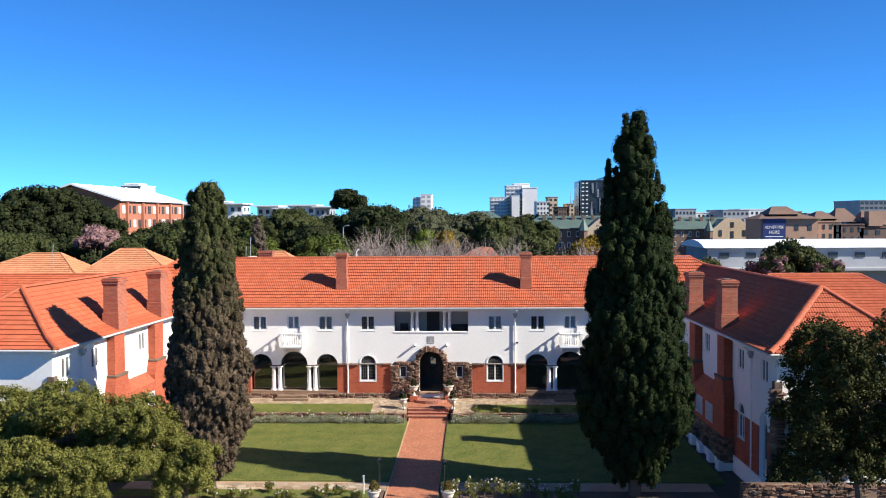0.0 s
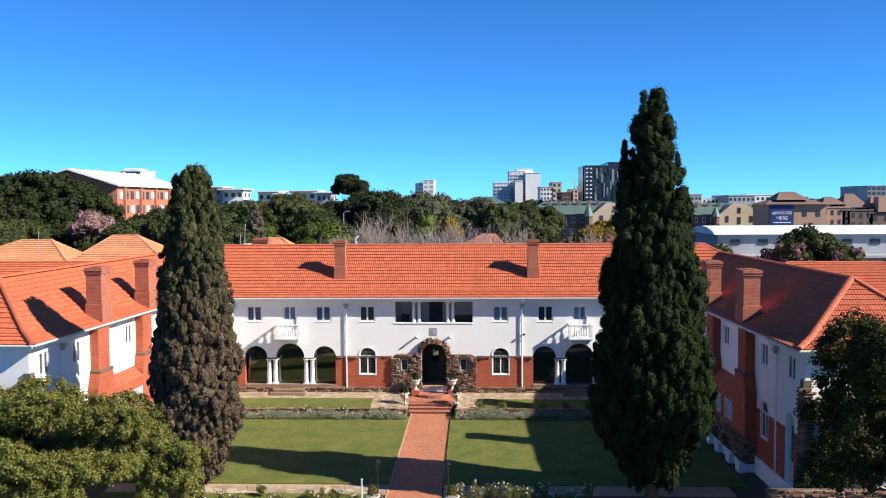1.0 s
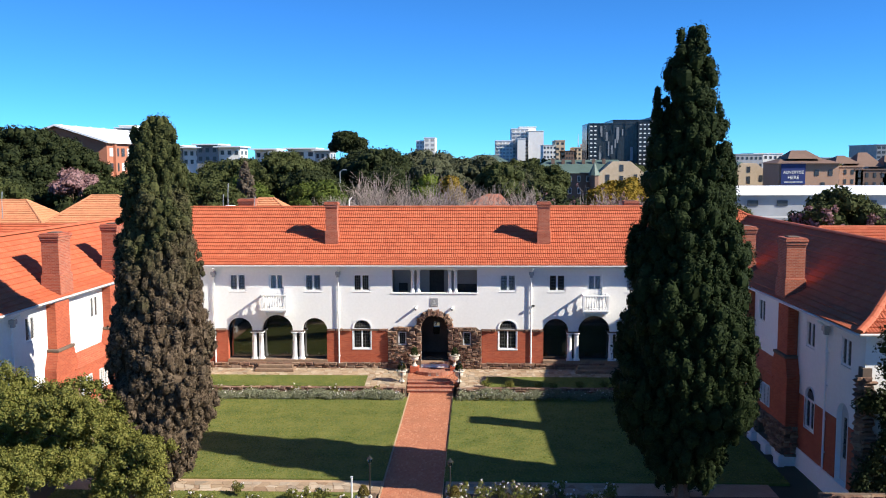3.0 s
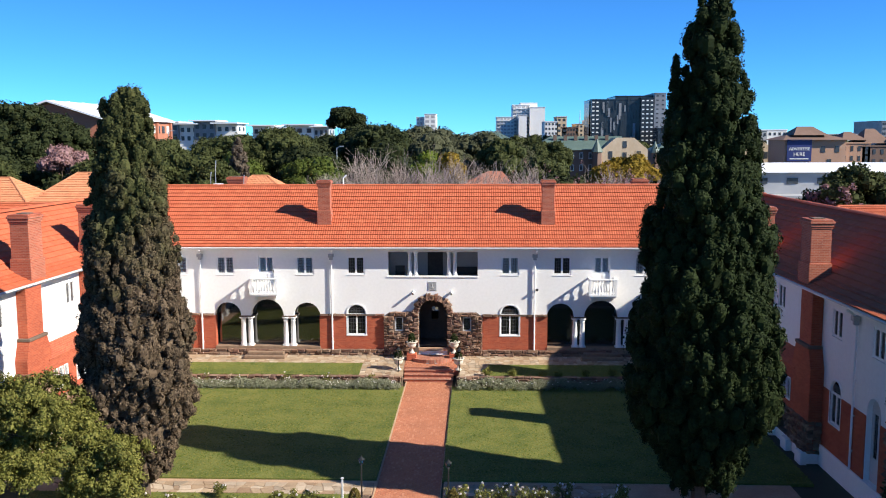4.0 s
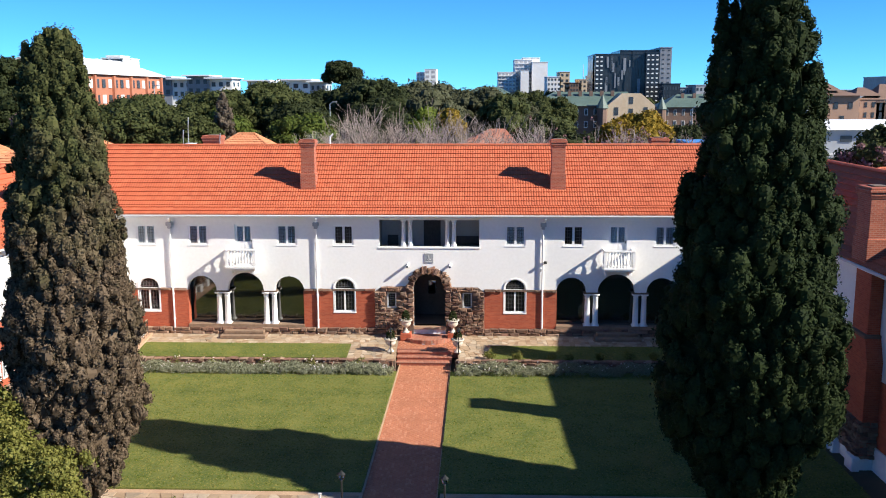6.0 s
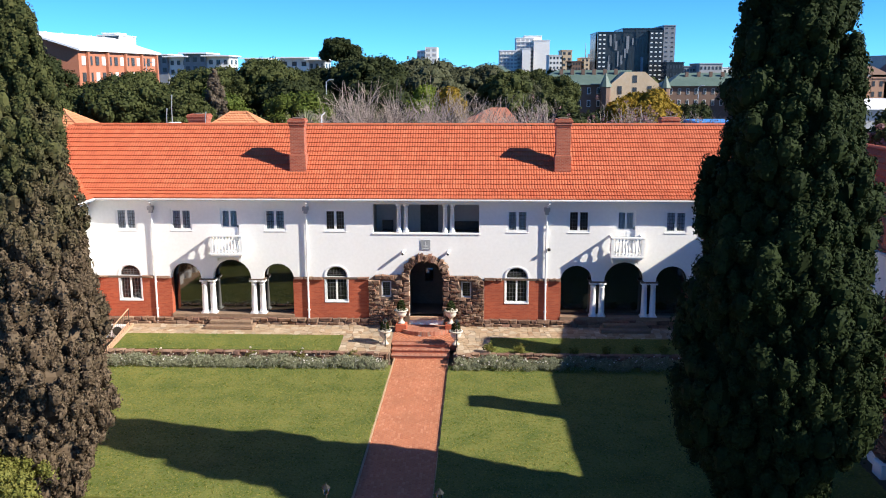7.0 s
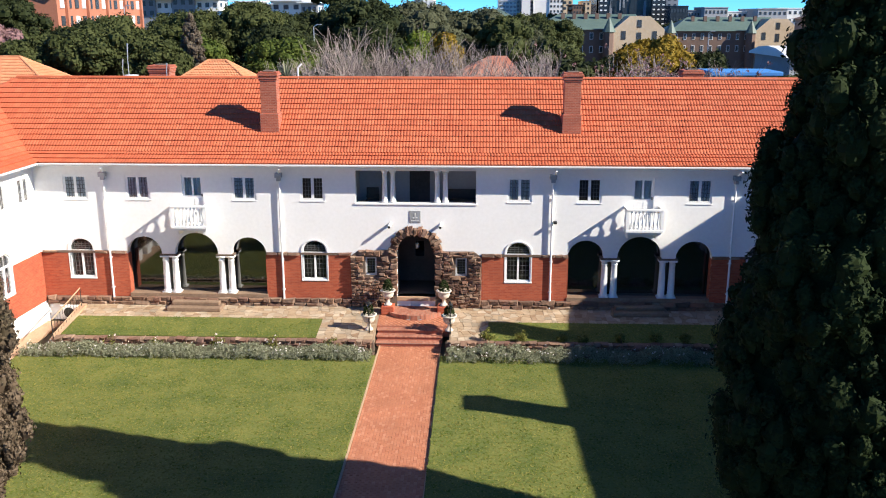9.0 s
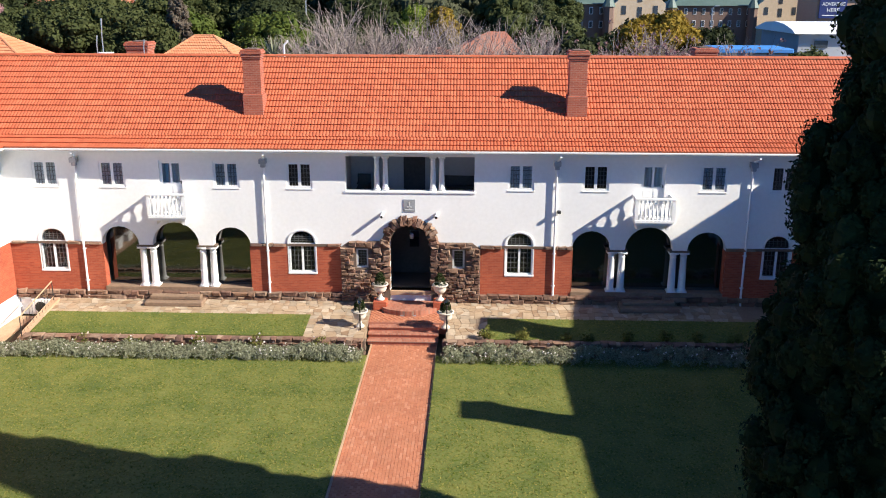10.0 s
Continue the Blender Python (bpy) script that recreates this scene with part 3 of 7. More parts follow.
def wing(side):
    m = wing_frame(side)
    END = ENDS[side]
    t = thing("building_wing", "white plaster and brick wing with orange tiled roof", "building", (m.translation.x, m.translation.y, 0), "wings of the court")
    holes = [rect(a - 0.5, a + 0.5, 6.0, 7.25) for a in W_UP[side]] + [arch(a, 1.1, 2.2, 3.66, 0.5) for a in W_ARCH[side]] + [arch(W_DOOR[side], 1.2, 0.9, 3.8)]
    part("wall", prism(rect(0.0, END, -0.1, 7.72), holes, 0, 0.4, m=m), PLASTER, t)
    part("end_wall", prism(rect(0.4, WIDE, -0.1, 7.72), [rect(3.3, 4.3, 5.9, 7.2)], 0, 0.4, m=m @ Matrix(((0, -1, 0, END), (1, 0, 0, 0), (0, 0, 1, 0), (0, 0, 0, 1)))), PLASTER, t)
    part("back_wall", boxes((0, END, WIDE - 0.4, WIDE, -0.1, 7.72), m=m), PLASTER, t)
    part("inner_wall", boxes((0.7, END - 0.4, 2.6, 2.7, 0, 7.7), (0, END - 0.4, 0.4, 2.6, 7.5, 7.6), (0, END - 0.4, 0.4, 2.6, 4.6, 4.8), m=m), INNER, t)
    e = 0.55
    sheet, caps = bmesh.new(), bmesh.new()
    length = END + e + 6
    ms = m @ Matrix.Translation((-6, -e, EAVE))
    mh = m @ Matrix(((0, -1, 0, END + e), (1, 0, 0, -e), (0, 0, 1, EAVE), (0, 0, 0, 1)))
    mo = m @ Matrix(((-1, 0, 0, END + e), (0, -1, 0, 2 * HALF_WING - e), (0, 0, 1, EAVE), (0, 0, 0, 1)))
    roof_sheet(sheet, ms, length, HALF_WING, 0, HALF_WING)
    roof_sheet(sheet, mh, 2 * HALF_WING, HALF_WING, HALF_WING, HALF_WING - 0.001)
    roof_sheet(sheet, mo, length, HALF_WING, HALF_WING, 0)
    h = EAVE + rise(HALF_WING)
    r0, r1 = m @ Vector((-6, HALF_WING - e, h + 0.05)), m @ Vector((END + e - HALF_WING, HALF_WING - e, h + 0.05))
    cap_line(caps, r0, r1, 0.16)
    for yy in (-e, 2 * HALF_WING - e):
        k = m @ Vector((END + e - FLARE, yy + (FLARE if yy < 0 else -FLARE), EAVE + 0.45))
        k.z += 0.04
        cap_line(caps, m @ Vector((END + e, yy, EAVE + 0.08)), k, 0.19, 0.34)
        cap_line(caps, k, r1, 0.19, 0.34)
    fr = slope_tiles(ms, length, HALF_WING, 0, HALF_WING, rng) + slope_tiles(mh, 2 * HALF_WING, HALF_WING, HALF_WING, HALF_WING - 0.001, rng)
    fr = [(o, a, u, n if n.z > 0 else -n) for o, a, u, n in fr]
    tiled(t, fr, sheet, caps, 220, pick=lambda f: f[0].y + f[0].z)
    part("gutter", boxes((-0.1, END + e, -e - 0.12, -e + 0.02, EAVE - 0.07, EAVE + 0.02), (END + e - 0.02, END + e + 0.12, -e, 2 * HALF_WING - e, EAVE - 0.07, EAVE + 0.02), m=m, bevel=0.02), GUTTER, t, "white gutter")
    part("soffit", boxes((0, END + e, -e + 0.02, 0, 7.68, 7.74), (END, END + e - 0.02, 0, WIDE, 7.68, 7.74), m=m), WHITE, t)
    return t, m


west_wing, MW = wing(-1)
east_wing, ME = wing(1)


def chimney(parent, m, x0, x1, y0, y1, z0, z1, mat):
    c = part("chimney", boxes((x0, x1, y0, y1, z0, z1 - 0.42), m=m, bevel=0.012), mat, parent, "red brick chimney stack")
    part("cap", boxes((x0 - 0.03, x1 + 0.03, y0 - 0.03, y1 + 0.03, z1 - 0.42, z1 - 0.34), (x0 - 0.06, x1 + 0.06, y0 - 0.06, y1 + 0.06, z1 - 0.335, z1 - 0.2),
                      (x0 - 0.1, x1 + 0.1, y0 - 0.1, y1 + 0.1, z1 - 0.195, z1 - 0.08), (x0 - 0.05, x1 + 0.05, y0 - 0.05, y1 + 0.05, z1 - 0.075, z1), m=m, bevel=0.015), mat, c)
    part("foot", boxes((x0 - 0.06, x1 + 0.06, y0 - 0.06, y1 + 0.06, z0, z0 + (z1 - z0) * 0.38), m=m, bevel=0.02), mat, c)
    xm, ym = (x0 + x1) / 2, (y0 + y1) / 2
    part("flue", boxes((xm - 0.28, xm + 0.28, ym - 0.28, ym + 0.28, z1, z1 + 0.05), m=m, bevel=0.02), MORTAR, c)
    return c


I4 = Matrix.Identity(4)
chimney(main, I4, C - 7.42, C - 6.64, 68.72, 69.36, 8.8, 11.92, CHIMNEY_BRICK)
chimney(main, I4, C + 6.9, C + 7.68, 68.72, 69.36, 8.8, 11.92, CHIMNEY_BRICK)
for side, t, m in ((-1, west_wing, MW), (1, east_wing, ME)):
    for x0, x1, z1 in W_STACK[side]:
        chimney(t, m, x0, x1, -0.42, 0.5, 7.7, z1, CHIMNEY_BRICK)

# ---- ground ----
bm = bmesh.new()
R = 1500
vs = [bm.verts.new(p) for p in ((-R, -R, -0.06), (R, -R, -0.06), (R, R, -0.06), (-R, R, -0.06))]
bm.faces.new(vs)
g = part("ground", bm, EARTH, None)
tagged(g, "bare earth and dry ground around the buildings", "ground", "", "structure")
# ---- cypresses ----
def blobs(cs, rs, rng, squash=1.0, na=8, nh=5):
    """Closed rounded bodies, one at each centre, each a little out of true."""
    cs, rs = np.asarray(cs), np.asarray(rs)
    th = np.linspace(0, 2 * math.pi, na + 1)
    ph = np.linspace(-math.pi / 2, math.pi / 2, nh + 1)
    d = np.stack([np.cos(ph)[:, None] * np.cos(th)[None], np.cos(ph)[:, None] * np.sin(th)[None], np.repeat(np.sin(ph)[:, None] * squash, na + 1, 1)], 2)
    k = rng.uniform(0.82, 1.12, (len(cs), nh + 1, na + 1, 1))
    k[:, :, -1] = k[:, :, 0]
    k[:, 0], k[:, -1] = 1.0, 1.0
    g = cs[:, None, None, :] + d[None] * rs[:, None, None, None] * k
    return np.stack([g[:, :-1, :-1], g[:, :-1, 1:], g[:, 1:, 1:], g[:, 1:, :-1]], 3).reshape(-1, 3)


def sprays(cs, rs, out, per, size, rng, squash):
    """Short sprays over the outward side of each tuft, tips turned up."""
    n = len(cs)
    d = rng.normal(0, 1, (n, per, 3)) + out[:, None, :] * 0.9
    d[:, :, 2] += 0.35
    d /= np.linalg.norm(d, axis=2)[:, :, None]
    p = cs[:, None, :] + d * rs[:, None, None] * rng.uniform(0.72, 1.14, (n, per, 1)) * np.array([1, 1, squash])
    return leaves(p.reshape(-1, 3), d.reshape(-1, 3), size, rng, 1.9, 0.33)


def cypress(name, label, x, y, height, prof, mat, seed, step=0.46, per=95, leaf=0.062, twin=None):
    """A columnar crown of many upright tufts over a dense dark core, with bulges and clefts."""
    rg = np.random.default_rng(seed)
    t = thing(name, label, "tree", (x, y, 0))
    bm = bmesh.new()
    trunk(bm, x, y, -0.1, height * 0.9, 0.34, 0.05, rg, 0.2)
    part("trunk", bm, BARK, t)
    hs, ws = [p[0] for p in prof], [p[1] for p in prof]
    waves = [(rg.integers(2, 6), rg.uniform(0.7, 2.4), rg.uniform(0, 6.28), rg.choice((-1, 1))) for _ in range(9)]

    def swell(a, z):
        f = sum(np.sin(int(k) * a * sg + v * z + o) for k, v, o, sg in waves) / 3.0
        return 0.95 + 0.12 * np.clip(f, -1.8, 0.8)

    na, nh = 40, 90
    ga, gh = np.meshgrid(np.linspace(0, 2 * math.pi, na + 1), np.linspace(hs[0], 0.985, nh + 1))
    ga[:, -1] = ga[:, 0]
    gr_ = (np.interp(gh, hs, ws) * swell(ga, gh * height) - step * 1.35).clip(0.05)
    g = np.stack([x + gr_ * np.cos(ga), y + gr_ * np.sin(ga), gh * height], 2)
    vs_ = [np.stack([g[:-1, :-1], g[:-1, 1:], g[1:, 1:], g[1:, :-1]], 2).reshape(-1, 3)]
    cs, rs = [], []
    z = hs[0] * height
    while z < height * 0.995:
        w = float(np.interp(z / height, hs, ws))
        n = max(3, int(2 * math.pi * w / (step * 1.08)))
        a = np.linspace(0, 2 * math.pi, n, endpoint=False) + rg.uniform(0, 6.28) + rg.uniform(-0.55, 0.55, n) * 2 * math.pi / n
        zz = np.minimum(z + rg.uniform(-0.8, 0.8, n) * step, height - 0.2)
        rad = (0.3 + 0.62 * rg.uniform(0, 1, n) ** 1.5) * step * (0.6 + 0.4 * min(1.0, w))
        r = (w * swell(a, zz) - rad * 0.7 - (rg.uniform(0, 1, n) ** 2) * step * 1.1 + 0.1 * step).clip(0.02)
        cs.append(np.stack([x + r * np.cos(a), y + r * np.sin(a), zz], 1))
        rs.append(rad)
        z += step * 0.72
    if twin:
        tx, tz0, tz1, tr_ = twin
        q = np.linspace(0, 1, 34)
        aa = np.arange(34) * 2.4
        rr = tr_ * (1 - q) ** 0.7
        cs.append(np.stack([tx + rr * np.cos(aa), y + rr * np.sin(aa), tz0 + (tz1 - tz0) * q], 1))
        rs.append(np.linspace(step * 0.55, step * 0.3, 34))
    cs, rs = np.concatenate(cs), np.concatenate(rs)
    out = cs - np.array([x, y, 0])
    out[:, 2] = 0
    out /= np.linalg.norm(out, axis=1)[:, None] + 1e-6
    vs_ += [blobs(cs, rs * 0.78, rg, 1.5), sprays(cs, rs, out, per, leaf, rg, 1.5)]
    mesh_part("crown", leaf_mesh("crown", np.concatenate(vs_)), mat, t)
    return t


cypress("cypress", "tall dark green conical cypress", 8.75, 46.3, 19.95, [(0.05, 1.2), (0.1, 1.9), (0.2, 2.75), (0.31, 3.0), (0.42, 2.8), (0.56, 2.35), (0.67, 2.0), (0.78, 1.58), (0.86, 1.18), (0.94, 0.92), (0.98, 0.7), (1.0, 0.4)], CYPRESS_GREEN, 3, twin=(7.38, 13.3, 17.5, 0.32))
cypress("cypress", "brownish half-dry columnar cypress", -13.8, 46.5, 16.5, [(0.06, 0.8), (0.12, 1.6), (0.25, 2.25), (0.42, 2.2), (0.55, 1.95), (0.68, 1.65), (0.82, 1.35), (0.92, 1.1), (0.97, 0.9), (1.0, 0.6)], CYPRESS_BROWN, 4, step=0.36, per=70, leaf=0.055)


# ---- windows ----
def lattice(m, x0, x1, z0, z1, cols, rows, y):
    bm = bmesh.new()
    for i in range(1, cols):
        x = x0 + (x1 - x0) * i / cols
        box(bm, x - 0.011, x + 0.011, y - 0.012, y + 0.012, z0, z1, m)
    for i in range(1, rows):
        z = z0 + (z1 - z0) * i / rows
        box(bm, x0, x1, y - 0.01, y + 0.01, z - 0.011, z + 0.011, m)
    return bm


def pane(win, m, x0, x1, z0, z1, y, cols=3, rows=5, head=None):
    if head:
        p = part("pane", prism(head, [], y, y + 0.008, m=m), GLASS, win)
    else:
        p = part("pane", boxes((x0, x1, y, y + 0.008, z0, z1), m=m), GLASS, win)
    p.visible_shadow = False
    part("lattice", lattice(m, x0, x1, z0, z1, cols, rows, y - 0.006), LEAD, win)


def curtain(win, m, x0, x1, z0, z1, y):
    bm = bmesh.new()
    n = 14
    cols = []
    for i in range(n + 1):
        x = x0 + (x1 - x0) * i / n
        yy = y + 0.03 * math.sin(i * 2.1)
        cols.append([bm.verts.new(m @ Vector((x, yy + d, z))) for d, z in ((0, z0), (0, z1), (0.01, z1), (0.01, z0))])
    for a, b in zip(cols, cols[1:]):
        for k in range(4):
            bm.faces.new((a[k], b[k], b[(k + 1) % 4], a[(k + 1) % 4]))
    part("curtain", bm, CURTAIN, win, "pale drawn curtain")


def casement(parent, m, c, z0, z1, w, drawn=False, y=0.03):
    """A two-light leaded casement window in a rectangular opening."""
    x0, x1 = c - w / 2, c + w / 2
    f, mu = 0.105, 0.13
    lights = [(x0 + f, c - mu / 2, z0 + f, z1 - f), (c + mu / 2, x1 - f, z0 + f, z1 - f)]
    win = part("window", prism(rect(x0, x1, z0, z1), [rect(*q) for q in lights], y, y + 0.08, m=m), WHITE, parent, "white leaded casement window")
    for q in lights:
        pane(win, m, *q, y + 0.035)
    part("sill", boxes((x0 - 0.02, x1 + 0.02, -0.03, y, z0 - 0.05, z0 + 0.0), m=m, bevel=0.01), WHITE, win)
    if drawn:
        curtain(win, m, x0 + f, x1 - f, z0 + 0.05, z1 - 0.05, y + 0.1)
    return win


def arched_window(parent, m, c, z0, spring, w, rise_, y=0.02):
    """Two casements under a transom and an arched head light."""
    f = 0.07
    zt = spring - 0.12
    head = [(c + (w / 2 - f) * math.cos(a), spring + 0.02 + (rise_ - f) * math.sin(a)) for a in np.linspace(0, math.pi, 12)]
    head = [(c - w / 2 + f, zt + 0.05), (c + w / 2 - f, zt + 0.05)] + head
    lights = [(c - w / 2 + f, c - 0.045, z0 + f, zt - 0.05), (c + 0.045, c + w / 2 - f, z0 + f, zt - 0.06)]
    win = part("window", prism(arch(c, w - 0.004, z0, spring, rise_ - 0.002), [rect(*q) for q in lights] + [head], y, y + 0.1, m=m), WHITE, parent, "white arched leaded window")
    for q in lights:
        pane(win, m, *q, y + 0.04)
    pane(win, m, c - w / 2 + f, c + w / 2 - f, zt + 0.05, spring + rise_ - f - 0.12, y + 0.04, 6, 4, head)
    ring = [(c + (w / 2 + 0.05) * math.cos(a), spring + (rise_ + 0.05) * math.sin(a)) for a in np.linspace(0, math.pi, 14)]
    inner = [(c + (w / 2) * math.cos(a), spring + rise_ * math.sin(a)) for a in np.linspace(math.pi, 0, 14)]
    part("architrave", prism(ring + [(c - w / 2 - 0.05, z0 - 0.05), (c - w / 2, z0 - 0.05)] + inner + [(c + w / 2, z0 - 0.05), (c + w / 2 + 0.05, z0 - 0.05)], [], -0.045, y, m=m), WHITE, win)
    part("sill", boxes((c - w / 2 - 0.06, c + w / 2 + 0.06, -0.06, y, z0 - 0.07, z0), m=m, bevel=0.01), WHITE, win)
    return win


MF = Matrix.Translation((C, F, 0))
for s in (-1, 1):
    for u in UP:
        casement(main, MF, s * u, 6.05, 7.22, 1.14, drawn=(s, u) in ((-1, 13.15), (-1, 8.08), (1, 4.85), (1, 13.15), (-1, 16.15)))
    for u in (4.85, 16.15):
        arched_window(main, MF, s * u, 2.2, 3.62, 1.2, 0.52)
    w = part("window", prism(rect(s * 2.15 - 0.27, s * 2.15 + 0.27, 2.46, 3.36), [rect(s * 2.15 - 0.19, s * 2.15 + 0.19, 2.54, 3.28)], -0.02, 0.06, m=MF), GREY_PAINT, main, "small grey-framed window in the stonework")
    pane(w, MF, s * 2.15 - 0.19, s * 2.15 + 0.19, 2.54, 3.28, 0.02, 3, 6)
    # glazed doors behind the arcade
    for d in (-2.3, 0, 2.3):
        c = s * 10.55 + d
        lt = [rect(c - 1.12, c + 1.12, FLOOR + 0.06, 4.36)]
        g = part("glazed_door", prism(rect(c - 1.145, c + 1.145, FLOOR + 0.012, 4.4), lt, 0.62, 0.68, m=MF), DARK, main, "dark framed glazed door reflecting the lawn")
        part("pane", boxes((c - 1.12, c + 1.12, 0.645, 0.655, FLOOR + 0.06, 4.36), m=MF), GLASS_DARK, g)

# ---- brick facing, with its openings, and the stone courses ----
for s in (-1, 1):
    for a, b, z0, z1 in ((3.12, 4.25, 1.25, 3.42), (5.45, 7.17, 1.25, 3.42), (13.93, 15.55, 1.25, 3.42), (16.75, 18.14, 1.25, 3.42), (4.25, 5.45, 1.25, 2.1), (15.55, 16.75, 1.25, 2.1)):
        x0, x1 = sorted((C + s * a, C + s * b))
        part("brick_facing", boxes((x0, x1, F - 0.03, F - 0.001, z0, z1)), BRICK, main, "red face brick dado")


for s in (-1, 1):
    c = s * 10.55
    part("arcade_sill", boxes((c - 3.38, c + 3.38, -0.07, 0.42, 1.24, FLOOR + 0.01), m=MF, bevel=0.015), WALL_CAP, main, "worn stone sill of the arcade")
    for x in (c - 3.37, c + 3.34):
        part("brick_jamb", boxes((x, x + 0.03, -0.028, 0.4, FLOOR + 0.01, 3.4), m=MF), BRICK, main)


# ---- columns, balconies, loggia ----
def column(parent, m, x, y, z0, z1, r=0.16):
    bm = bmesh.new()
    h = z1 - z0
    turned(bm, [(0.07, r * 1.28), (0.12, r * 1.3), (0.15, r * 1.08), (0.17, r * 1.06), (h * 0.4, r * 1.02), (h - 0.28, r * 0.86), (h - 0.26, r * 0.98), (h - 0.23, r * 0.98), (h - 0.21, r * 0.86),
                (h - 0.14, r * 0.88), (h - 0.08, r * 1.2)], x, y, z0, 16)
    box(bm, x - r * 1.35, x + r * 1.35, y - r * 1.35, y + r * 1.35, z0, z0 + 0.072)
    box(bm, x - r * 1.3, x + r * 1.3, y - r * 1.3, y + r * 1.3, z1 - 0.082, z1)
    for f in bm.faces:
        f.smooth = len(f.verts) == 4 and abs(f.normal.z) < 0.7
    bmesh.ops.transform(bm, matrix=m, verts=bm.verts)
    return part("column", bm, WHITE, parent, "white round column")


for s in (-1, 1):
    for u in (-1.365, 1.365):
        for d in (-0.23, 0.23):
            column(main, MF, s * 10.55 + u + d, 0.19, FLOOR, 3.3)
        part("impost", boxes((s * 10.55 + u - 0.44, s * 10.55 + u + 0.44, -0.02, 0.42, 3.3, 3.4), m=MF, bevel=0.01), MORTAR, main)
for u in (-1.43, -1.05, 1.04, 1.42):
    column(main, MF, u - 0.03, 0.18, 5.98, 7.5, 0.115)
part("loggia_sill", boxes((-2.88, 2.88, -0.045, 0.4, 5.88, 5.97), m=MF, bevel=0.015), WHITE, main)
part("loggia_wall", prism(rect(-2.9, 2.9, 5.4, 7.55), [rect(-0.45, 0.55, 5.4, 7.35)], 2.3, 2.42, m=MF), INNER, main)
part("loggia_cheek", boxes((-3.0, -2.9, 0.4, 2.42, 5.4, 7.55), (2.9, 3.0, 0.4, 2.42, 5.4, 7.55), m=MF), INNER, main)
part("door", boxes((-0.45, 0.55, 2.36, 2.42, 5.42, 7.33), (-0.38, 0.02, 2.33, 2.36, 5.6, 7.2), (0.08, 0.48, 2.33, 2.36, 5.6, 7.2), m=MF), DARK, main, "dark panelled door in the loggia")


def balcony(parent, m, c):
    b = part("balcony", boxes((c - 0.86, c + 0.86, -0.85, 0, 4.84, 4.97), (c - 0.8, c + 0.8, -0.78, 0, 4.72, 4.84), (c - 0.72, c - 0.56, -0.6, 0, 4.48, 4.72), (c + 0.56, c + 0.72, -0.6, 0, 4.48, 4.72), m=m, bevel=0.012), WHITE, parent, "small white balustraded balcony")
    part("rail", boxes((c - 0.86, c + 0.86, -0.86, -0.7, 5.84, 5.93), (c - 0.86, c - 0.72, -0.7, 0, 5.84, 5.93), (c + 0.72, c + 0.86, -0.7, 0, 5.84, 5.93), m=m, bevel=0.012), WHITE, b)
    for x in (c - 0.79, c + 0.79):
        part("post", boxes((x - 0.07, x + 0.07, -0.84, -0.7, 4.97, 5.84), m=m), WHITE, b)
    spots = [(c + d, -0.77) for d in np.linspace(-0.6, 0.6, 8)] + [(c + sx * 0.79, yy) for sx in (-1, 1) for yy in (-0.55, -0.36, -0.17)]
    base = None
    for x, y in spots:
        if base is None:
            bm = bmesh.new()
            turned(bm, [(0, 0.05), (0.05, 0.05), (0.08, 0.03), (0.2, 0.062), (0.3, 0.055), (0.5, 0.026), (0.6, 0.026), (0.66, 0.05), (0.74, 0.05)], 0, 0, 0, 8)
            base = bpy.data.meshes.new("baluster")
            bm.to_mesh(base)
            bm.free()
            base.materials.append(WHITE)
        ob = new("baluster", base)
        ob.parent, ob.matrix_parent_inverse = b, base_of(b).inverted()
        ob.location, ob.scale = m @ Vector((x, y, 4.97)), (1, 1, 1.176)
    return b


for s in (-1, 1):
    c = s * 10.55
    balcony(main, MF, c)
    lt = [rect(c - 0.38, c - 0.05, 6.25, 7.1), rect(c + 0.05, c + 0.38, 6.25, 7.1)]
    d = part("door", prism(rect(c - 0.5, c + 0.5, 5.4, 7.26), lt, 0.1, 0.18, m=MF), WHITE, main, "white glazed balcony door")
    for q in lt:
        p = part("pane", boxes((q[0][0], q[1][0], 0.13, 0.138, 6.25, 7.1), m=MF), CLEAR, d)
        p.visible_shadow = False
    curtain(d, MF, c - 0.38, c + 0.38, 6.2, 7.15, 0.2)
    part("panel", boxes((c - 0.4, c - 0.05, 0.085, 0.1, 5.52, 6.1), (c + 0.05, c + 0.4, 0.085, 0.1, 5.52, 6.1), m=MF, bevel=0.006), WHITE, d)
    part("handle", boxes((c + 0.41, c + 0.45, 0.05, 0.1, 6.2, 6.33), m=MF, bevel=0.005), IRON, d)

# ---- rainwater goods ----
part("gutter", boxes((C - 17.75, C + 17.75, ey - 0.11, ey + 0.02, EAVE - 0.07, EAVE + 0.02), bevel=0.02), GUTTER, main, "white gutter")
part("soffit", boxes((C - 18.1, C + 18.1, ey + 0.02, F, 7.68, 7.74)), WHITE, main)


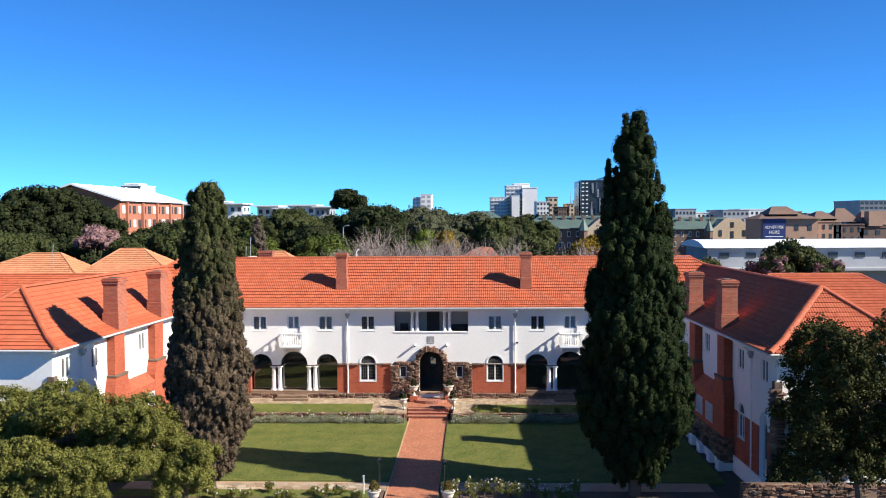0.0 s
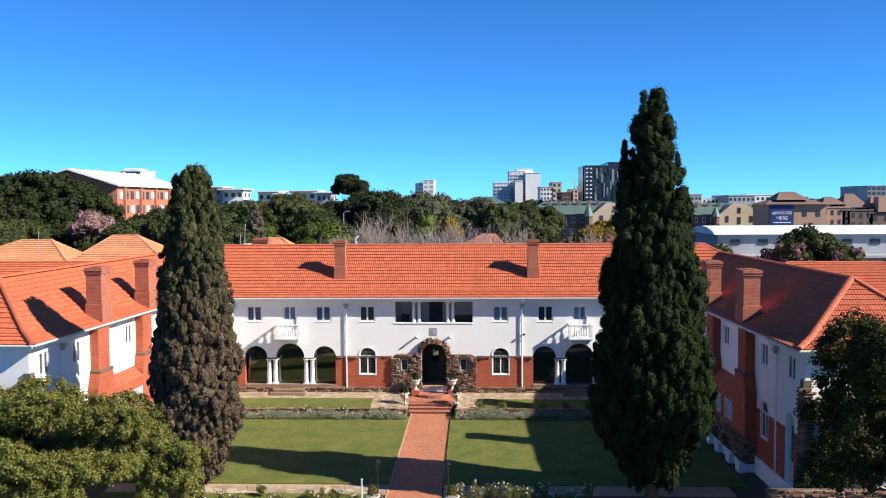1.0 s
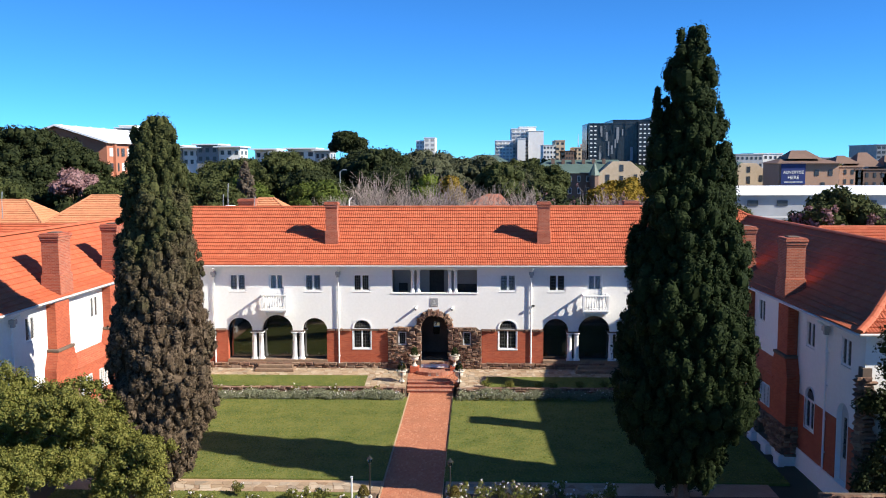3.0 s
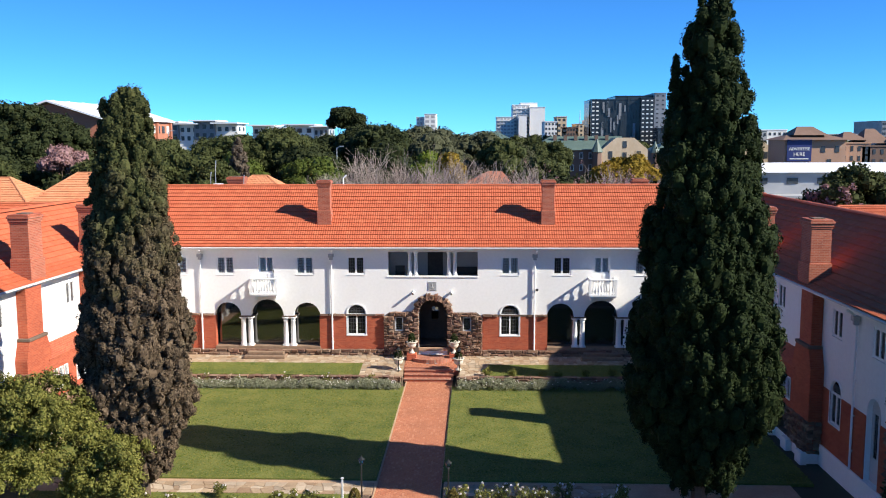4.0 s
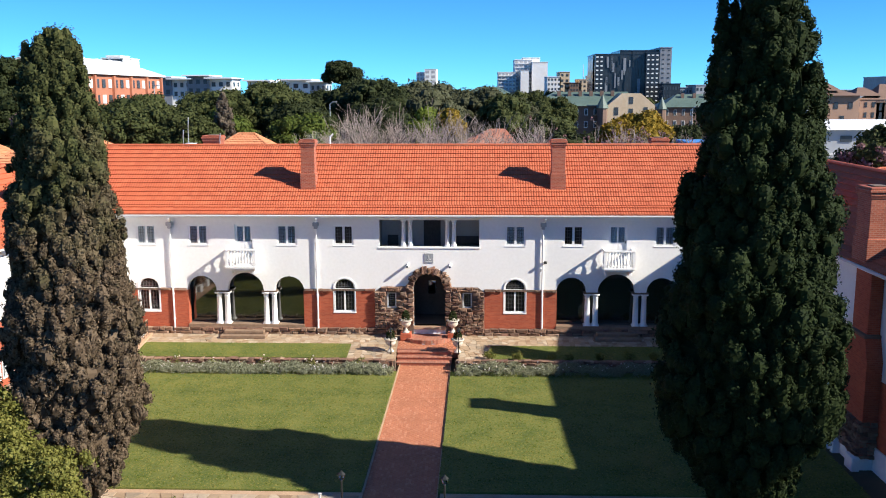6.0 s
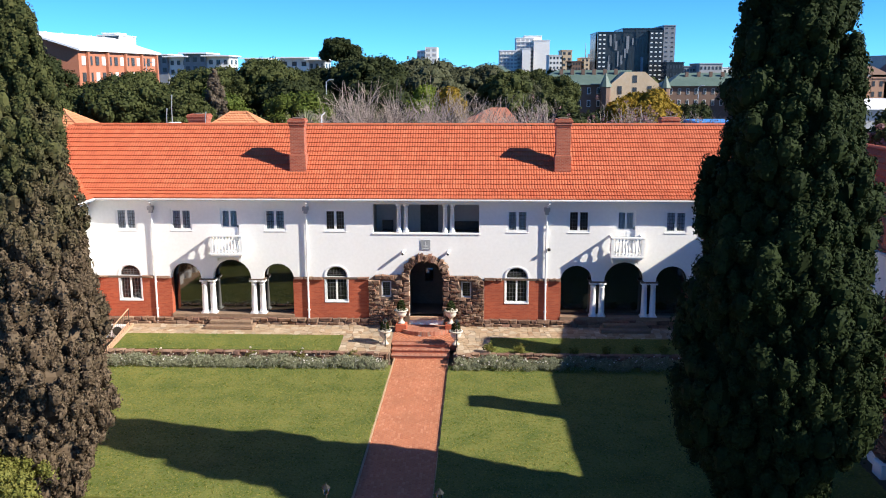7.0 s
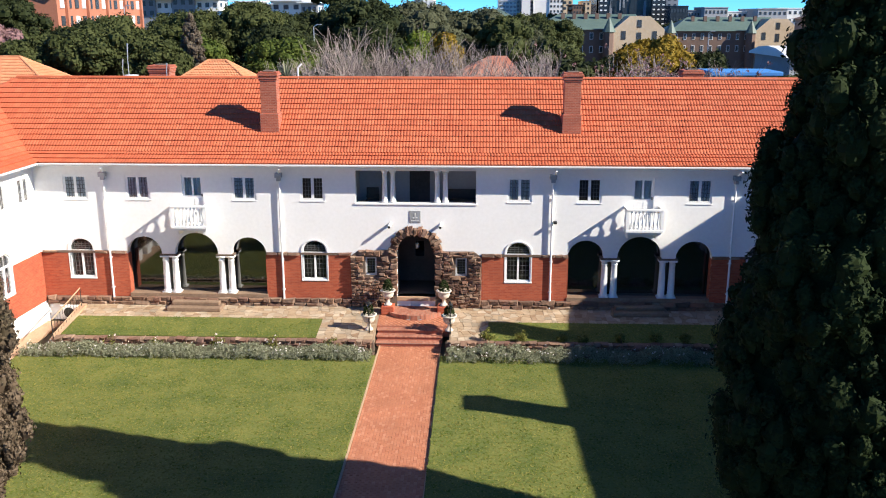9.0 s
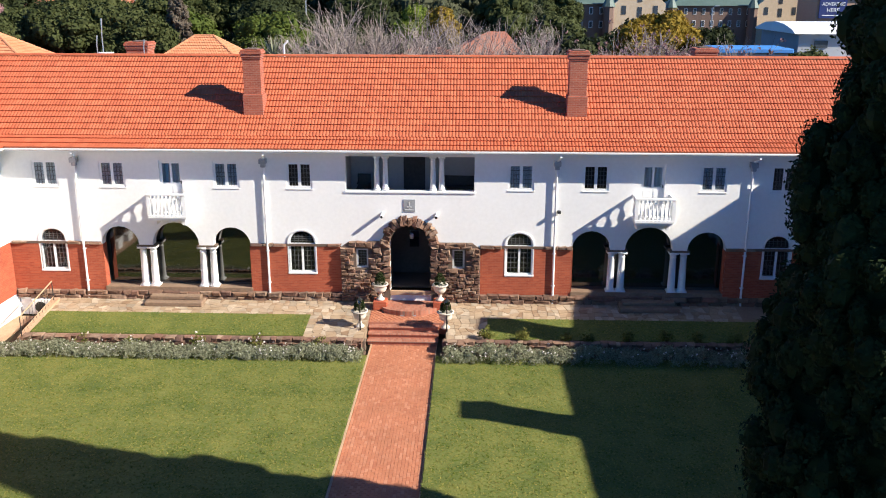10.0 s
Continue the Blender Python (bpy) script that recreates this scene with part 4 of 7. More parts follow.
def downpipe(parent, m, x, z0, z1):
    bm = tube(bmesh.new(), [(x + 0.12, -0.6, z1 + 0.5), (x + 0.1, -0.45, z1 + 0.42), (x, -0.16, z1 + 0.2)], 0.05, 8)
    tube(bm, [(x, -0.14, z1), (x, -0.1, z1 - 0.2), (x, -0.1, z0 + 0.1), (x, -0.16, z0)], 0.05, 8)
    bmesh.ops.transform(bm, matrix=m, verts=bm.verts)
    p = part("downpipe", bm, WHITE, parent, "white downpipe with hopper head")
    bm = boxes((x - 0.16, x + 0.16, -0.3, -0.02, z1 + 0.02, z1 + 0.24), (x - 0.1, x + 0.1, -0.24, -0.04, z1 - 0.14, z1 + 0.02), m=m, bevel=0.02)
    part("hopper", bm, GREY_METAL, p)
    for z in np.arange(z0 + 0.8, z1 - 0.4, 1.5):
        part("bracket", boxes((x - 0.08, x + 0.08, -0.12, 0.0, z, z + 0.04), m=m), WHITE, p)


for u in (-14.73, -6.39, 6.38, 14.74):
    downpipe(main, MF, u, GT, 7.15)

# ---- plaque and wall lamps ----
q = part("plaque", boxes((-0.29, 0.23, -0.03, 0, 5.05, 5.61), m=MF, bevel=0.008), PLAQUE, main, "square grey carved plaque")
part("emblem", boxes((-0.22, 0.16, -0.04, -0.03, 5.12, 5.16), (-0.06, 0.0, -0.045, -0.03, 5.2, 5.5), (-0.14, 0.08, -0.045, -0.03, 5.24, 5.3), m=MF, bevel=0.004), GREY_PAINT, q)
for u in (-1.25, 1.15):
    bm = bmesh.new()
    tube(bm, [(u + 0.05, 0, 4.98), (u + 0.03, -0.26, 4.94), (u + 0.02, -0.42, 4.9)], 0.075, 10)
    bmesh.ops.transform(bm, matrix=MF, verts=bm.verts)
    lamp = part("wall_lamp", bm, WHITE, main, "white tubular wall lamp")
    part("lens", tube(bmesh.new(), [MF @ Vector((u + 0.02, -0.42, 4.9)), MF @ Vector((u + 0.018, -0.45, 4.895))], 0.055, 10), IRON, lamp)
part("camera_housing", boxes((6.44, 6.6, -0.3, -0.05, 5.08, 5.2), m=MF, bevel=0.02), IRON, main, "small black security camera")

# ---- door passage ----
# passage walls take the dark colour so the doorway reads as deep shade
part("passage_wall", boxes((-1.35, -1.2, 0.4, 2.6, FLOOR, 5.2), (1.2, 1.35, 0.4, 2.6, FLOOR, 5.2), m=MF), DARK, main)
part("threshold", boxes((-0.92, 0.92, -0.1, 0.45, 1.2, 1.4), m=MF, bevel=0.015), SANDSTONE, main)
part("door", boxes((-0.98, -0.9, 0.42, 1.2, 1.4, 3.6), m=MF, bevel=0.01), DARK, main, "dark door leaf standing open")
lt = thing("hanging_lantern", "small grey metal lantern hanging in the doorway", "lantern", (C + 0.05, F + 0.2, 4.0))
part("shade", turned(bmesh.new(), [(0, 0.05), (0.04, 0.09), (0.2, 0.1), (0.26, 0.04)], C + 0.05, F + 0.2, 3.75, 8), GREY_METAL, lt)
part("chain", tube(bmesh.new(), [(C + 0.05, F + 0.2, 4.0), (C + 0.05, F + 0.2, 4.42)], 0.012, 5), IRON, lt)

# loggia furniture
ch = thing("armchair", "dark timber armchair standing in the loggia", "chair", (C - 2.2, F + 1.4, 5.42))
part("seat", boxes((C - 2.5, C - 1.9, F + 1.1, F + 1.7, 5.8, 5.88), bevel=0.02), DARK, ch)
part("backrest", boxes((C - 2.5, C - 1.9, F + 1.64, F + 1.7, 5.88, 6.4), bevel=0.015), DARK, ch)
for x in (C - 2.48, C - 1.96):
    for y in (F + 1.12, F + 1.63):
        part("leg", boxes((x, x + 0.06, y, y + 0.06, 5.4, 5.8)), DARK, ch)
    part("armrest", boxes((x, x + 0.06, F + 1.12, F + 1.65, 6.02, 6.07), bevel=0.01), DARK, ch)
bn = thing("bench", "long dark timber bench in the loggia", "bench", (C + 2.0, F + 1.5, 5.42))
part("seat", boxes((C + 1.3, C + 2.8, F + 1.4, F + 1.9, 5.82, 5.88), bevel=0.01), DARK, bn)
part("backrest", boxes((C + 1.3, C + 2.8, F + 1.88, F + 1.93, 5.88, 6.3), bevel=0.01), DARK, bn)
for x in (C + 1.35, C + 2.7):
    part("leg", boxes((x, x + 0.07, F + 1.42, F + 1.88, 5.4, 5.82)), DARK, bn)

# ---- wings: brick and stone lower storeys, breasts, windows ----
def strip_window(parent, m, x, z0, z1):
    """One narrow light in a white frame, standing a little proud of the brick."""
    w = part("window", prism(rect(x, x + 0.36, z0, z1), [rect(x + 0.05, x + 0.31, z0 + 0.05, z1 - 0.05)], -0.66, -0.56, m=m), WHITE, parent, "narrow white strip window")
    pane(w, m, x + 0.05, x + 0.31, z0 + 0.05, z1 - 0.05, -0.6, 2, 5)


for side, t, m in ((-1, west_wing, MW), (1, east_wing, ME)):
    END = ENDS[side]
    for a in W_UP[side]:
        casement(t, m, a, 6.0, 7.25, 1.0)
    for a in W_ARCH[side]:
        arched_window(t, m, a, 2.2, 3.66, 1.1, 0.5)
    me_ = m @ Matrix(((0, -1, 0, END), (1, 0, 0, 0), (0, 0, 1, 0), (0, 0, 0, 1)))
    casement(t, me_, 3.8, 5.9, 7.2, 1.0)
    dr = W_DOOR[side]
    d = part("door", prism(arch(dr, 1.19, 0.9, 3.8), [rect(dr - 0.42, dr - 0.06, 1.9, 3.7), rect(dr + 0.06, dr + 0.42, 1.9, 3.7)], 0.22, 0.3, m=m), GREY_PAINT, t, "arched garden door with glazed leaves")
    for x in (dr - 0.42, dr + 0.06):
        pane(d, m, x, x + 0.36, 1.9, 3.7, 0.25, 2, 6)
    (b0, b1), (n0, n1) = W_BREAST[side]
    w0, w1 = W_ARCH[side]
    for a, b, z0, z1 in ((0.06, w0 - 0.55, 1.0, 3.45), (w0 + 0.55, b0 - 0.3, 1.0, 3.45), (w0 - 0.55, w0 + 0.55, 1.0, 2.1), (n1 + 0.2, w1 - 0.55, 0.9, 3.55), (w1 + 0.55, dr - 0.62, 0.9, 3.55), (dr + 0.62, END - 0.4, 0.9, 3.55), (w1 - 0.55, w1 + 0.55, 0.9, 2.1)):
        part("brick_facing", boxes((a, b, -0.03, -0.001, z0, z1), m=m), BRICK, t, "red face brick dado")
    # chimney breasts: brick above, spreading below a weathered band, rough stone at the foot
    for a0, a1 in W_BREAST[side]:
        br = part("chimney_breast", boxes((a0 + 0.1, a1 - 0.1, -0.5, 0, 5.25, 7.7), m=m, bevel=0.02), BRICK, t, "red brick chimney breast")
        prof = [(a0, 5.15), (a0 - 0.3, 4.3), (a0 - 0.3, 0.4), (a1 + 0.3, 0.4), (a1 + 0.3, 4.3), (a1, 5.15)]
        part("shoulder", prism(prof, [], -0.61, 0, m=m), BRICK, br)
        part("string_course", boxes((a0 - 0.04, a1 + 0.04, -0.66, 0, 5.15, 5.3), m=m, bevel=0.03), MORTAR, br, "weathered stone string course")
    # brick bay between the breasts with its sloping sill, over a rough stone base with low arches
    y0, y1 = b1 + 0.3, n0 - 0.3
    strips = [(q + k * 0.5, q + k * 0.5 + 0.36) for q in W_STRIP[side] for k in range(3)]
    bay = part("bay", prism(rect(y0, y1, 1.85, 3.9), [rect(a, b, 2.2, 3.3) for a, b in strips], -0.605, -0.3, m=m), BRICK, t, "projecting red brick bay")
    bm = bmesh.new()
    vs = [bm.verts.new(m @ Vector(p)) for x in (y0 - 0.28, y1 + 0.28) for p in ((x, -0.64, 3.82), (x, -0.64, 3.92), (x, -0.001, 4.5), (x, -0.001, 3.82))]
    for k in range(4):
        bm.faces.new((vs[k], vs[(k + 1) % 4], vs[4 + (k + 1) % 4], vs[4 + k]))
    bm.faces.new(vs[3::-1]), bm.faces.new(vs[4:])
    part("weathering", bm, BRICK, bay, "sloping brick weathering")
    for a, b in strips:
        strip_window(t, m, a, 2.2, 3.3)
    arches = [arch(x, 1.3, 0.45, 0.85, 0.4) for x in ((y0 + y1) / 2 - 1.15, (y0 + y1) / 2 + 1.15)]
    part("stone_base", prism(rect(y0, y1, 0.4, 1.85), arches, -0.605, -0.3, m=m), MORTAR, t, "rough brown stone base with low arches")
    # solid dark block stands for the shade behind low arches and strip windows
    part("vent_void", boxes((y0, y1, -0.3, -0.05, 0.4, 3.9), m=m), DARK, t)
    part("plinth", boxes((0.0, END + 0.05, -0.1, -0.002, -0.1, 0.9), (b0 - 0.32, n1 + 0.32, -0.64, -0.1, -0.1, 0.4), m=m, bevel=0.01), PLASTER, t, "white painted plinth")
    for x in (b1 + 0.5, (y0 + y1) / 2, n0 - 0.2, n1 + 0.1):
        part("pier", boxes((x - 0.35, x + 0.35, -0.95, -0.64, -0.1, 0.5), m=m, bevel=0.03), PLASTER, t, "white painted pier at the foot")
    downpipe(t, m, 19.25 if side > 0 else 18.36, 0.9, 7.15)
# ---- court: lawns, path, terrace ----
def tz(y):
    """Height of the terrace, which falls gently to the lawn."""
    return 0.55 + (y - 64.3) * 0.1155


def sloped(x0, x1, y0, y1, t=0.1, lift=0.0):
    bm = bmesh.new()
    vs = [bm.verts.new((x, y, z)) for x, y in ((x0, y0), (x1, y0), (x1, y1), (x0, y1)) for z in (tz(y) - t + lift, tz(y) + lift)]
    for f in ((1, 3, 5, 7), (6, 4, 2, 0), (0, 2, 3, 1), (2, 4, 5, 3), (4, 6, 7, 5), (6, 0, 1, 7)):
        bm.faces.new([vs[i] for i in f])
    return bm


rg = np.random.default_rng(31)


def lawn(name, x0, x1, y0, y1, z, label, dens, sloping=False):
    bm = sloped(x0, x1, y0, y1, 0.2, z) if sloping else boxes((x0, x1, y0, y1, z - 0.15, z), bevel=0.02)
    lw = tagged(part(name, bm, GRASS, None), label, "lawn", "", "structure")
    n = int((x1 - x0) * (y1 - y0) * dens)
    p = np.stack([rg.uniform(x0, x1, n), rg.uniform(y0, y1, n), np.zeros(n)], 1)
    p[:, 2] = (0.55 + (p[:, 1] - 64.3) * 0.1155 + z if sloping else z) + 0.006
    v = leaves(p, np.tile([0.0, -0.2, 1.0], (n, 1)), 0.045, rg, 2.4, 0.3)
    mesh_part("grass", leaf_mesh("grass", v), GRASS_BLADE, lw, "short grass blades", "stuff")
    return lw


LZ = 0.09
lawn("lawn", C - 17.2, C - 1.5, 48.5, 62.9, LZ, "short mown sunlit lawn", 170)
lawn("lawn", C + 1.32, C + 17.0, 48.5, 62.9, LZ, "short mown lawn, half in shadow", 150)
lawn("front_grass", C - 16, C - 2.3, 45.6, 46.88, 0.07, "rough grass strip before the rose bed", 120)
lawn("terrace_grass", C - 15.9, C - 4.3, 63.82, 65.75, 0.04, "narrow grass strip on the terrace", 170, True)
lawn("terrace_grass", C + 3.45, C + 16.0, 63.75, 65.6, 0.04, "narrow grass strip on the terrace", 170, True)
tagged(part("terrace", sloped(C + 1.7, C + 18.2, 63.6, F, 1.2, -0.012), FLAG_JOINT, None), "raised flagstone terrace before the arcade", "terrace", "", "structure")
tr = tagged(part("terrace", sloped(C - 16.0, C - 1.7, 63.6, F, 1.2, -0.012), FLAG_JOINT, None), "raised flagstone terrace before the arcade", "terrace", "", "structure")
ph = tagged(part("path", boxes((C - 1.42, C + 1.28, 38, 64.25, -0.12, -0.012)), JOINT, None), "straight red brick path to the door", "path", "", "structure")
tagged(part("path_edging", boxes((C - 1.49, C - 1.43, 44, 64.2, -0.1, 0.05), (C + 1.28, C + 1.31, 44, 64.2, -0.1, 0.02)), SANDSTONE, None), "brick edging along the path", "edging", "", "structure")
tagged(part("side_path", boxes((C - 16, C - 1.5, 46.9, 48.48, -0.08, 0.02), (C + 1.4, C + 16, 46.9, 48.48, -0.08, 0.02)), SANDSTONE, None), "flagstone cross path before the lawns", "path", "", "structure")
sp = bpy.data.objects["side_path"]
wp = tagged(part("wing_path", boxes((C - 18.4, C - 17.25, 46, 67, -0.06, 0.03)), SANDSTONE, None), "narrow paved path along the wing", "path", "", "structure")


def flag(x0, x1, y0, y1, parent, step, height, rg, keep=None):
    """Crazy paving: irregular flags on a loosened grid, each its own piece."""
    nx, ny = max(1, round((x1 - x0) / step)), max(1, round((y1 - y0) / step))
    gx = np.linspace(x0, x1, nx + 1)
    gy = np.linspace(y0, y1, ny + 1)
    P = np.stack(np.meshgrid(gx, gy, indexing="ij"), 2)
    jit = rg.uniform(-0.42, 0.42, P.shape) * step
    jit[0, :, 0] = jit[-1, :, 0] = 0
    jit[:, 0, 1] = jit[:, -1, 1] = 0
    P = P + jit
    for i in range(nx):
        for k in range(ny):
            q = [P[i, k], P[i + 1, k], P[i + 1, k + 1], P[i, k + 1]]
            c = sum(q) / 4
            if keep and not keep(*c):
                continue
            lift = rg.uniform(0, 0.012)
            verts = [(c[0] + (p[0] - c[0]) * 0.93, c[1] + (p[1] - c[1]) * 0.93) for p in q]
            v = [(x, y, height(y) + lift) for x, y in verts] + [(c[0] + (x - c[0]) * 1.03, c[1] + (y - c[1]) * 1.03, height(y) - 0.05) for x, y in verts]
            me = bpy.data.meshes.new("flagstone")
            me.from_pydata(v, [], [(0, 1, 2, 3)] + [(4 + a, 4 + (a + 1) % 4, (a + 1) % 4, a) for a in range(4)])
            mesh_part("flagstone", me, FLAG, parent)


flag(C - 16.0, C - 1.75, 65.75, F - 0.1, tr, 0.3, tz, rg)
flag(C + 1.75, C + 14.5, 65.6, F - 0.1, tr, 0.3, tz, rg)
flag(C - 4.3, C - 1.75, 63.75, 65.75, tr, 0.3, tz, rg)
flag(C + 1.75, C + 3.45, 63.75, 65.6, tr, 0.3, tz, rg)
flag(C - 13, C - 1.55, 46.95, 48.15, sp, 0.42, lambda y: 0.04, rg)
flag(C + 1.45, C + 9, 46.95, 48.15, sp, 0.42, lambda y: 0.04, rg)


def pavers(parent, x0, x1, y0, y1, height, near_y, limit=290, along=True):
    """Brick paving in running bond; the nearest stretch as single pieces."""
    L_, W_ = (0.112, 0.226) if along else (0.226, 0.112)
    me = bpy.data.meshes.new("paver")
    a, b = L_ / 2 - 0.005, W_ / 2 - 0.005
    v = [(x * k, y * k, z) for z, k in ((0, 0.96), (-0.012, 1.0), (-0.05, 1.0)) for x, y in ((-a, -b), (a, -b), (a, b), (-a, b))]
    f = [(0, 1, 2, 3)] + [(r + (i + 1) % 4, r + i, r + 4 + i, r + 4 + (i + 1) % 4) for r in (0, 4) for i in range(4)]
    me.from_pydata(v, [], f)
    me.materials.append(PAVER)
    tv, tf = np.array(v), np.array([q for q in f])
    spots = []
    nx = int((x1 - x0) / L_)
    for i in range(nx):
        y = y0 + (W_ / 2 if i % 2 else 0)
        while y < y1:
            spots.append((x0 + (i + 0.5) * L_, y, height(y) + rg.uniform(-0.004, 0.004)))
            y += W_
    spots.sort(key=lambda s_: abs(s_[1] - near_y))
    for s_ in spots[:limit]:
        ob = new("paver", me)
        ob.parent, ob.matrix_parent_inverse = parent, base_of(parent).inverted()
        ob.location = s_
    rest = np.array(spots[limit:])
    if len(rest):
        vv = (rest[:, None, :] + tv[None]).reshape(-1, 3)
        ff = (tf[None] + (np.arange(len(rest)) * len(tv))[:, None, None]).reshape(-1, 4)
        mesh_part("pavers", raw_mesh("pavers", vv, ff), PAVER, parent, "red brick pavers", "stuff")


pavers(ph, C - 1.42, C + 1.28, 44.0, 64.2, lambda y: 0.0, 53.6)
landing = tagged(part("landing", sloped(C - 1.7, C + 1.7, 65.2, F, 0.5, -0.012), JOINT, None), "brick landing between the urns", "landing", "", "structure")
pavers(landing, C - 1.66, C + 1.66, 65.32, F - 0.3, lambda y: tz(y), 65.2, 200)

# steps up to the terrace, and the rounded doorstep
fs = thing("garden_steps", "three red brick steps up to the terrace", "steps", (C, 64.5, 0))
for i in range(3):
    part("step", boxes((C - 1.62, C + 1.32, 64.22 + i * 0.33, 65.3, 0.0 if i == 0 else i * 0.19 - 0.02, 0.19 * (i + 1) - 0.06), bevel=0.01), COPING, fs)
    part("tread", boxes((C - 1.66, C + 1.36, 64.17 + i * 0.33, 65.3, 0.19 * (i + 1) - 0.058, 0.19 * (i + 1)), bevel=0.015), STEP, fs)
ds = thing("door_step", "rounded red brick doorstep", "steps", (C, F - 0.6, 0.8))
for r, z0, z1, y in ((1.42, 0.7, 0.95, F - 0.5),):
    o = [(C + r * math.cos(a), y + 0.75 * r * math.sin(a)) for a in np.linspace(math.pi, 2 * math.pi, 18)] + [(C + r, F - 0.12), (C - r, F - 0.12)]
    bm = bmesh.new()
    lo, hi = [bm.verts.new((x, yy, z0)) for x, yy in o], [bm.verts.new((x, yy, z1)) for x, yy in o]
    bm.faces.new(hi), bm.faces.new(lo[::-1])
    for k in range(len(o)):
        bm.faces.new((lo[k], lo[(k + 1) % len(o)], hi[(k + 1) % len(o)], hi[k]))
    part("step", bm, STEP, ds)
gr = thing("drain_grate", "grey iron drain grate in the landing", "grate", (C, 65.9, tz(65.9)))
part("frame", boxes((C - 0.36, C + 0.34, 65.78, 65.98, tz(65.9) - 0.02, tz(65.9) + 0.035)), GREY_METAL, gr)
for k in range(7):
    part("bar", boxes((C - 0.32 + k * 0.095, C - 0.28 + k * 0.095, 65.8, 65.96, tz(65.9) + 0.03, tz(65.9) + 0.045)), IRON, gr)


# ---- urns, lamps ----
def urn(x, y, z, gold=False, ped=0.0, tall=0.45):
    u = thing("garden_urn", "weathered white stone urn with a clipped bush", "urn", (x, y, z), "urns along the path")
    if ped:
        part("pedestal", boxes((x - 0.3, x + 0.3, y - 0.3, y + 0.3, z - 0.15, z + ped), bevel=0.02), BRICK, u, "red brick pedestal")
    b = z + ped
    bm = turned(bmesh.new(), [(0, 0.19), (0.06, 0.19), (0.09, 0.13), (0.2, 0.075), (0.3, 0.075), (0.34, 0.13), (0.42, 0.24), (0.55, 0.29), (0.66, 0.27), (0.7, 0.36), (0.75, 0.37), (0.75, 0.3), (0.7, 0.28)], x, y, b, 16)
    for f in bm.faces:
        f.smooth = True
    part("bowl", bm, URN, u)
    k = 90
    q, a = rg.uniform(0, 1, k), rg.uniform(0, 6.28, k)
    r = 0.2 * np.sqrt(1 - q ** 2)
    cs = np.stack([x + r * np.cos(a), y + r * np.sin(a), b + 0.78 + q * tall], 1)
    mesh_part("bush", leaf_mesh("bush", clumps(cs, np.full(k, 0.06), 26, 0.03, rg)), TOPIARY_GOLD if gold else TOPIARY, u, "clipped bush")
    return u


urn(C - 2.0, 64.75, tz(64.75))
urn(C + 1.66, 64.75, tz(64.75))
urn(C - 1.3, F - 0.75, 0.95, ped=0.25)
urn(C + 1.35, F - 0.75, 0.95, ped=0.25)
urn(C - 1.9, 44.6, 0.0, gold=True)
urn(C + 1.9, 44.6, 0.0, gold=True)


def lamp_post(x, y, z, h, curved=False):
    p = thing("garden_lamp", "slim black iron garden lamp post", "lamp", (x, y, z), "garden lamps")
    bm = turned(bmesh.new(), [(0, 0.09), (0.08, 0.07), (0.14, 0.035), (h - 0.35, 0.028), (h - 0.33, 0.05), (h - 0.3, 0.03)], x, y, z, 8)
    part("pole", bm, IRON, p)
    part("lantern", turned(bmesh.new(), [(0, 0.04), (0.02, 0.08), (0.18, 0.12)], x, y, z + h - 0.3, 6), GLASS, p)
    part("lantern_cap", turned(bmesh.new(), [(0, 0.14), (0.03, 0.13), (0.1, 0.04), (0.16, 0.015)], x, y, z + h - 0.12, 6), IRON, p)
    return p


lamp_post(C - 1.95, 64.45, 0.0, 2.05)
lamp_post(C + 1.72, 64.45, 0.0, 2.05)
lamp_post(-4.6, 45.2, 0.0, 2.3)
lamp_post(-1.2, 45.2, 0.0, 2.2)

# ---- retaining wall, hedges, beds ----
rw = tagged(part("retaining_wall", boxes((C - 16.0, C - 1.65, 63.45, 63.8, -0.1, 0.46), (C + 1.55, C + 18, 63.45, 63.8, -0.1, 0.46)), MORTAR, None), "low brown stone retaining wall", "wall", "", "structure")
tagged(part("coping", boxes((C - 16.0, C - 1.7, 63.42, 63.82, 0.47, 0.495), (C + 1.6, C + 18, 63.42, 63.82, 0.47, 0.495), bevel=0.015), WALL_CAP, None), "flat stone coping of the retaining wall", "coping", "", "structure")
tagged(part("flower_bed", boxes((C - 17.1, C - 1.6, 62.0, 63.45, -0.1, 0.05), (C + 1.5, C + 17, 62.0, 63.45, -0.1, 0.05), (C - 16, C - 1.6, 44, 46.88, -0.1, 0.05), (C + 1.5, C + 16, 44, 46.88, -0.1, 0.05), bevel=0.02), SOIL, None), "dark soil of the flower beds", "flower bed", "", "structure")


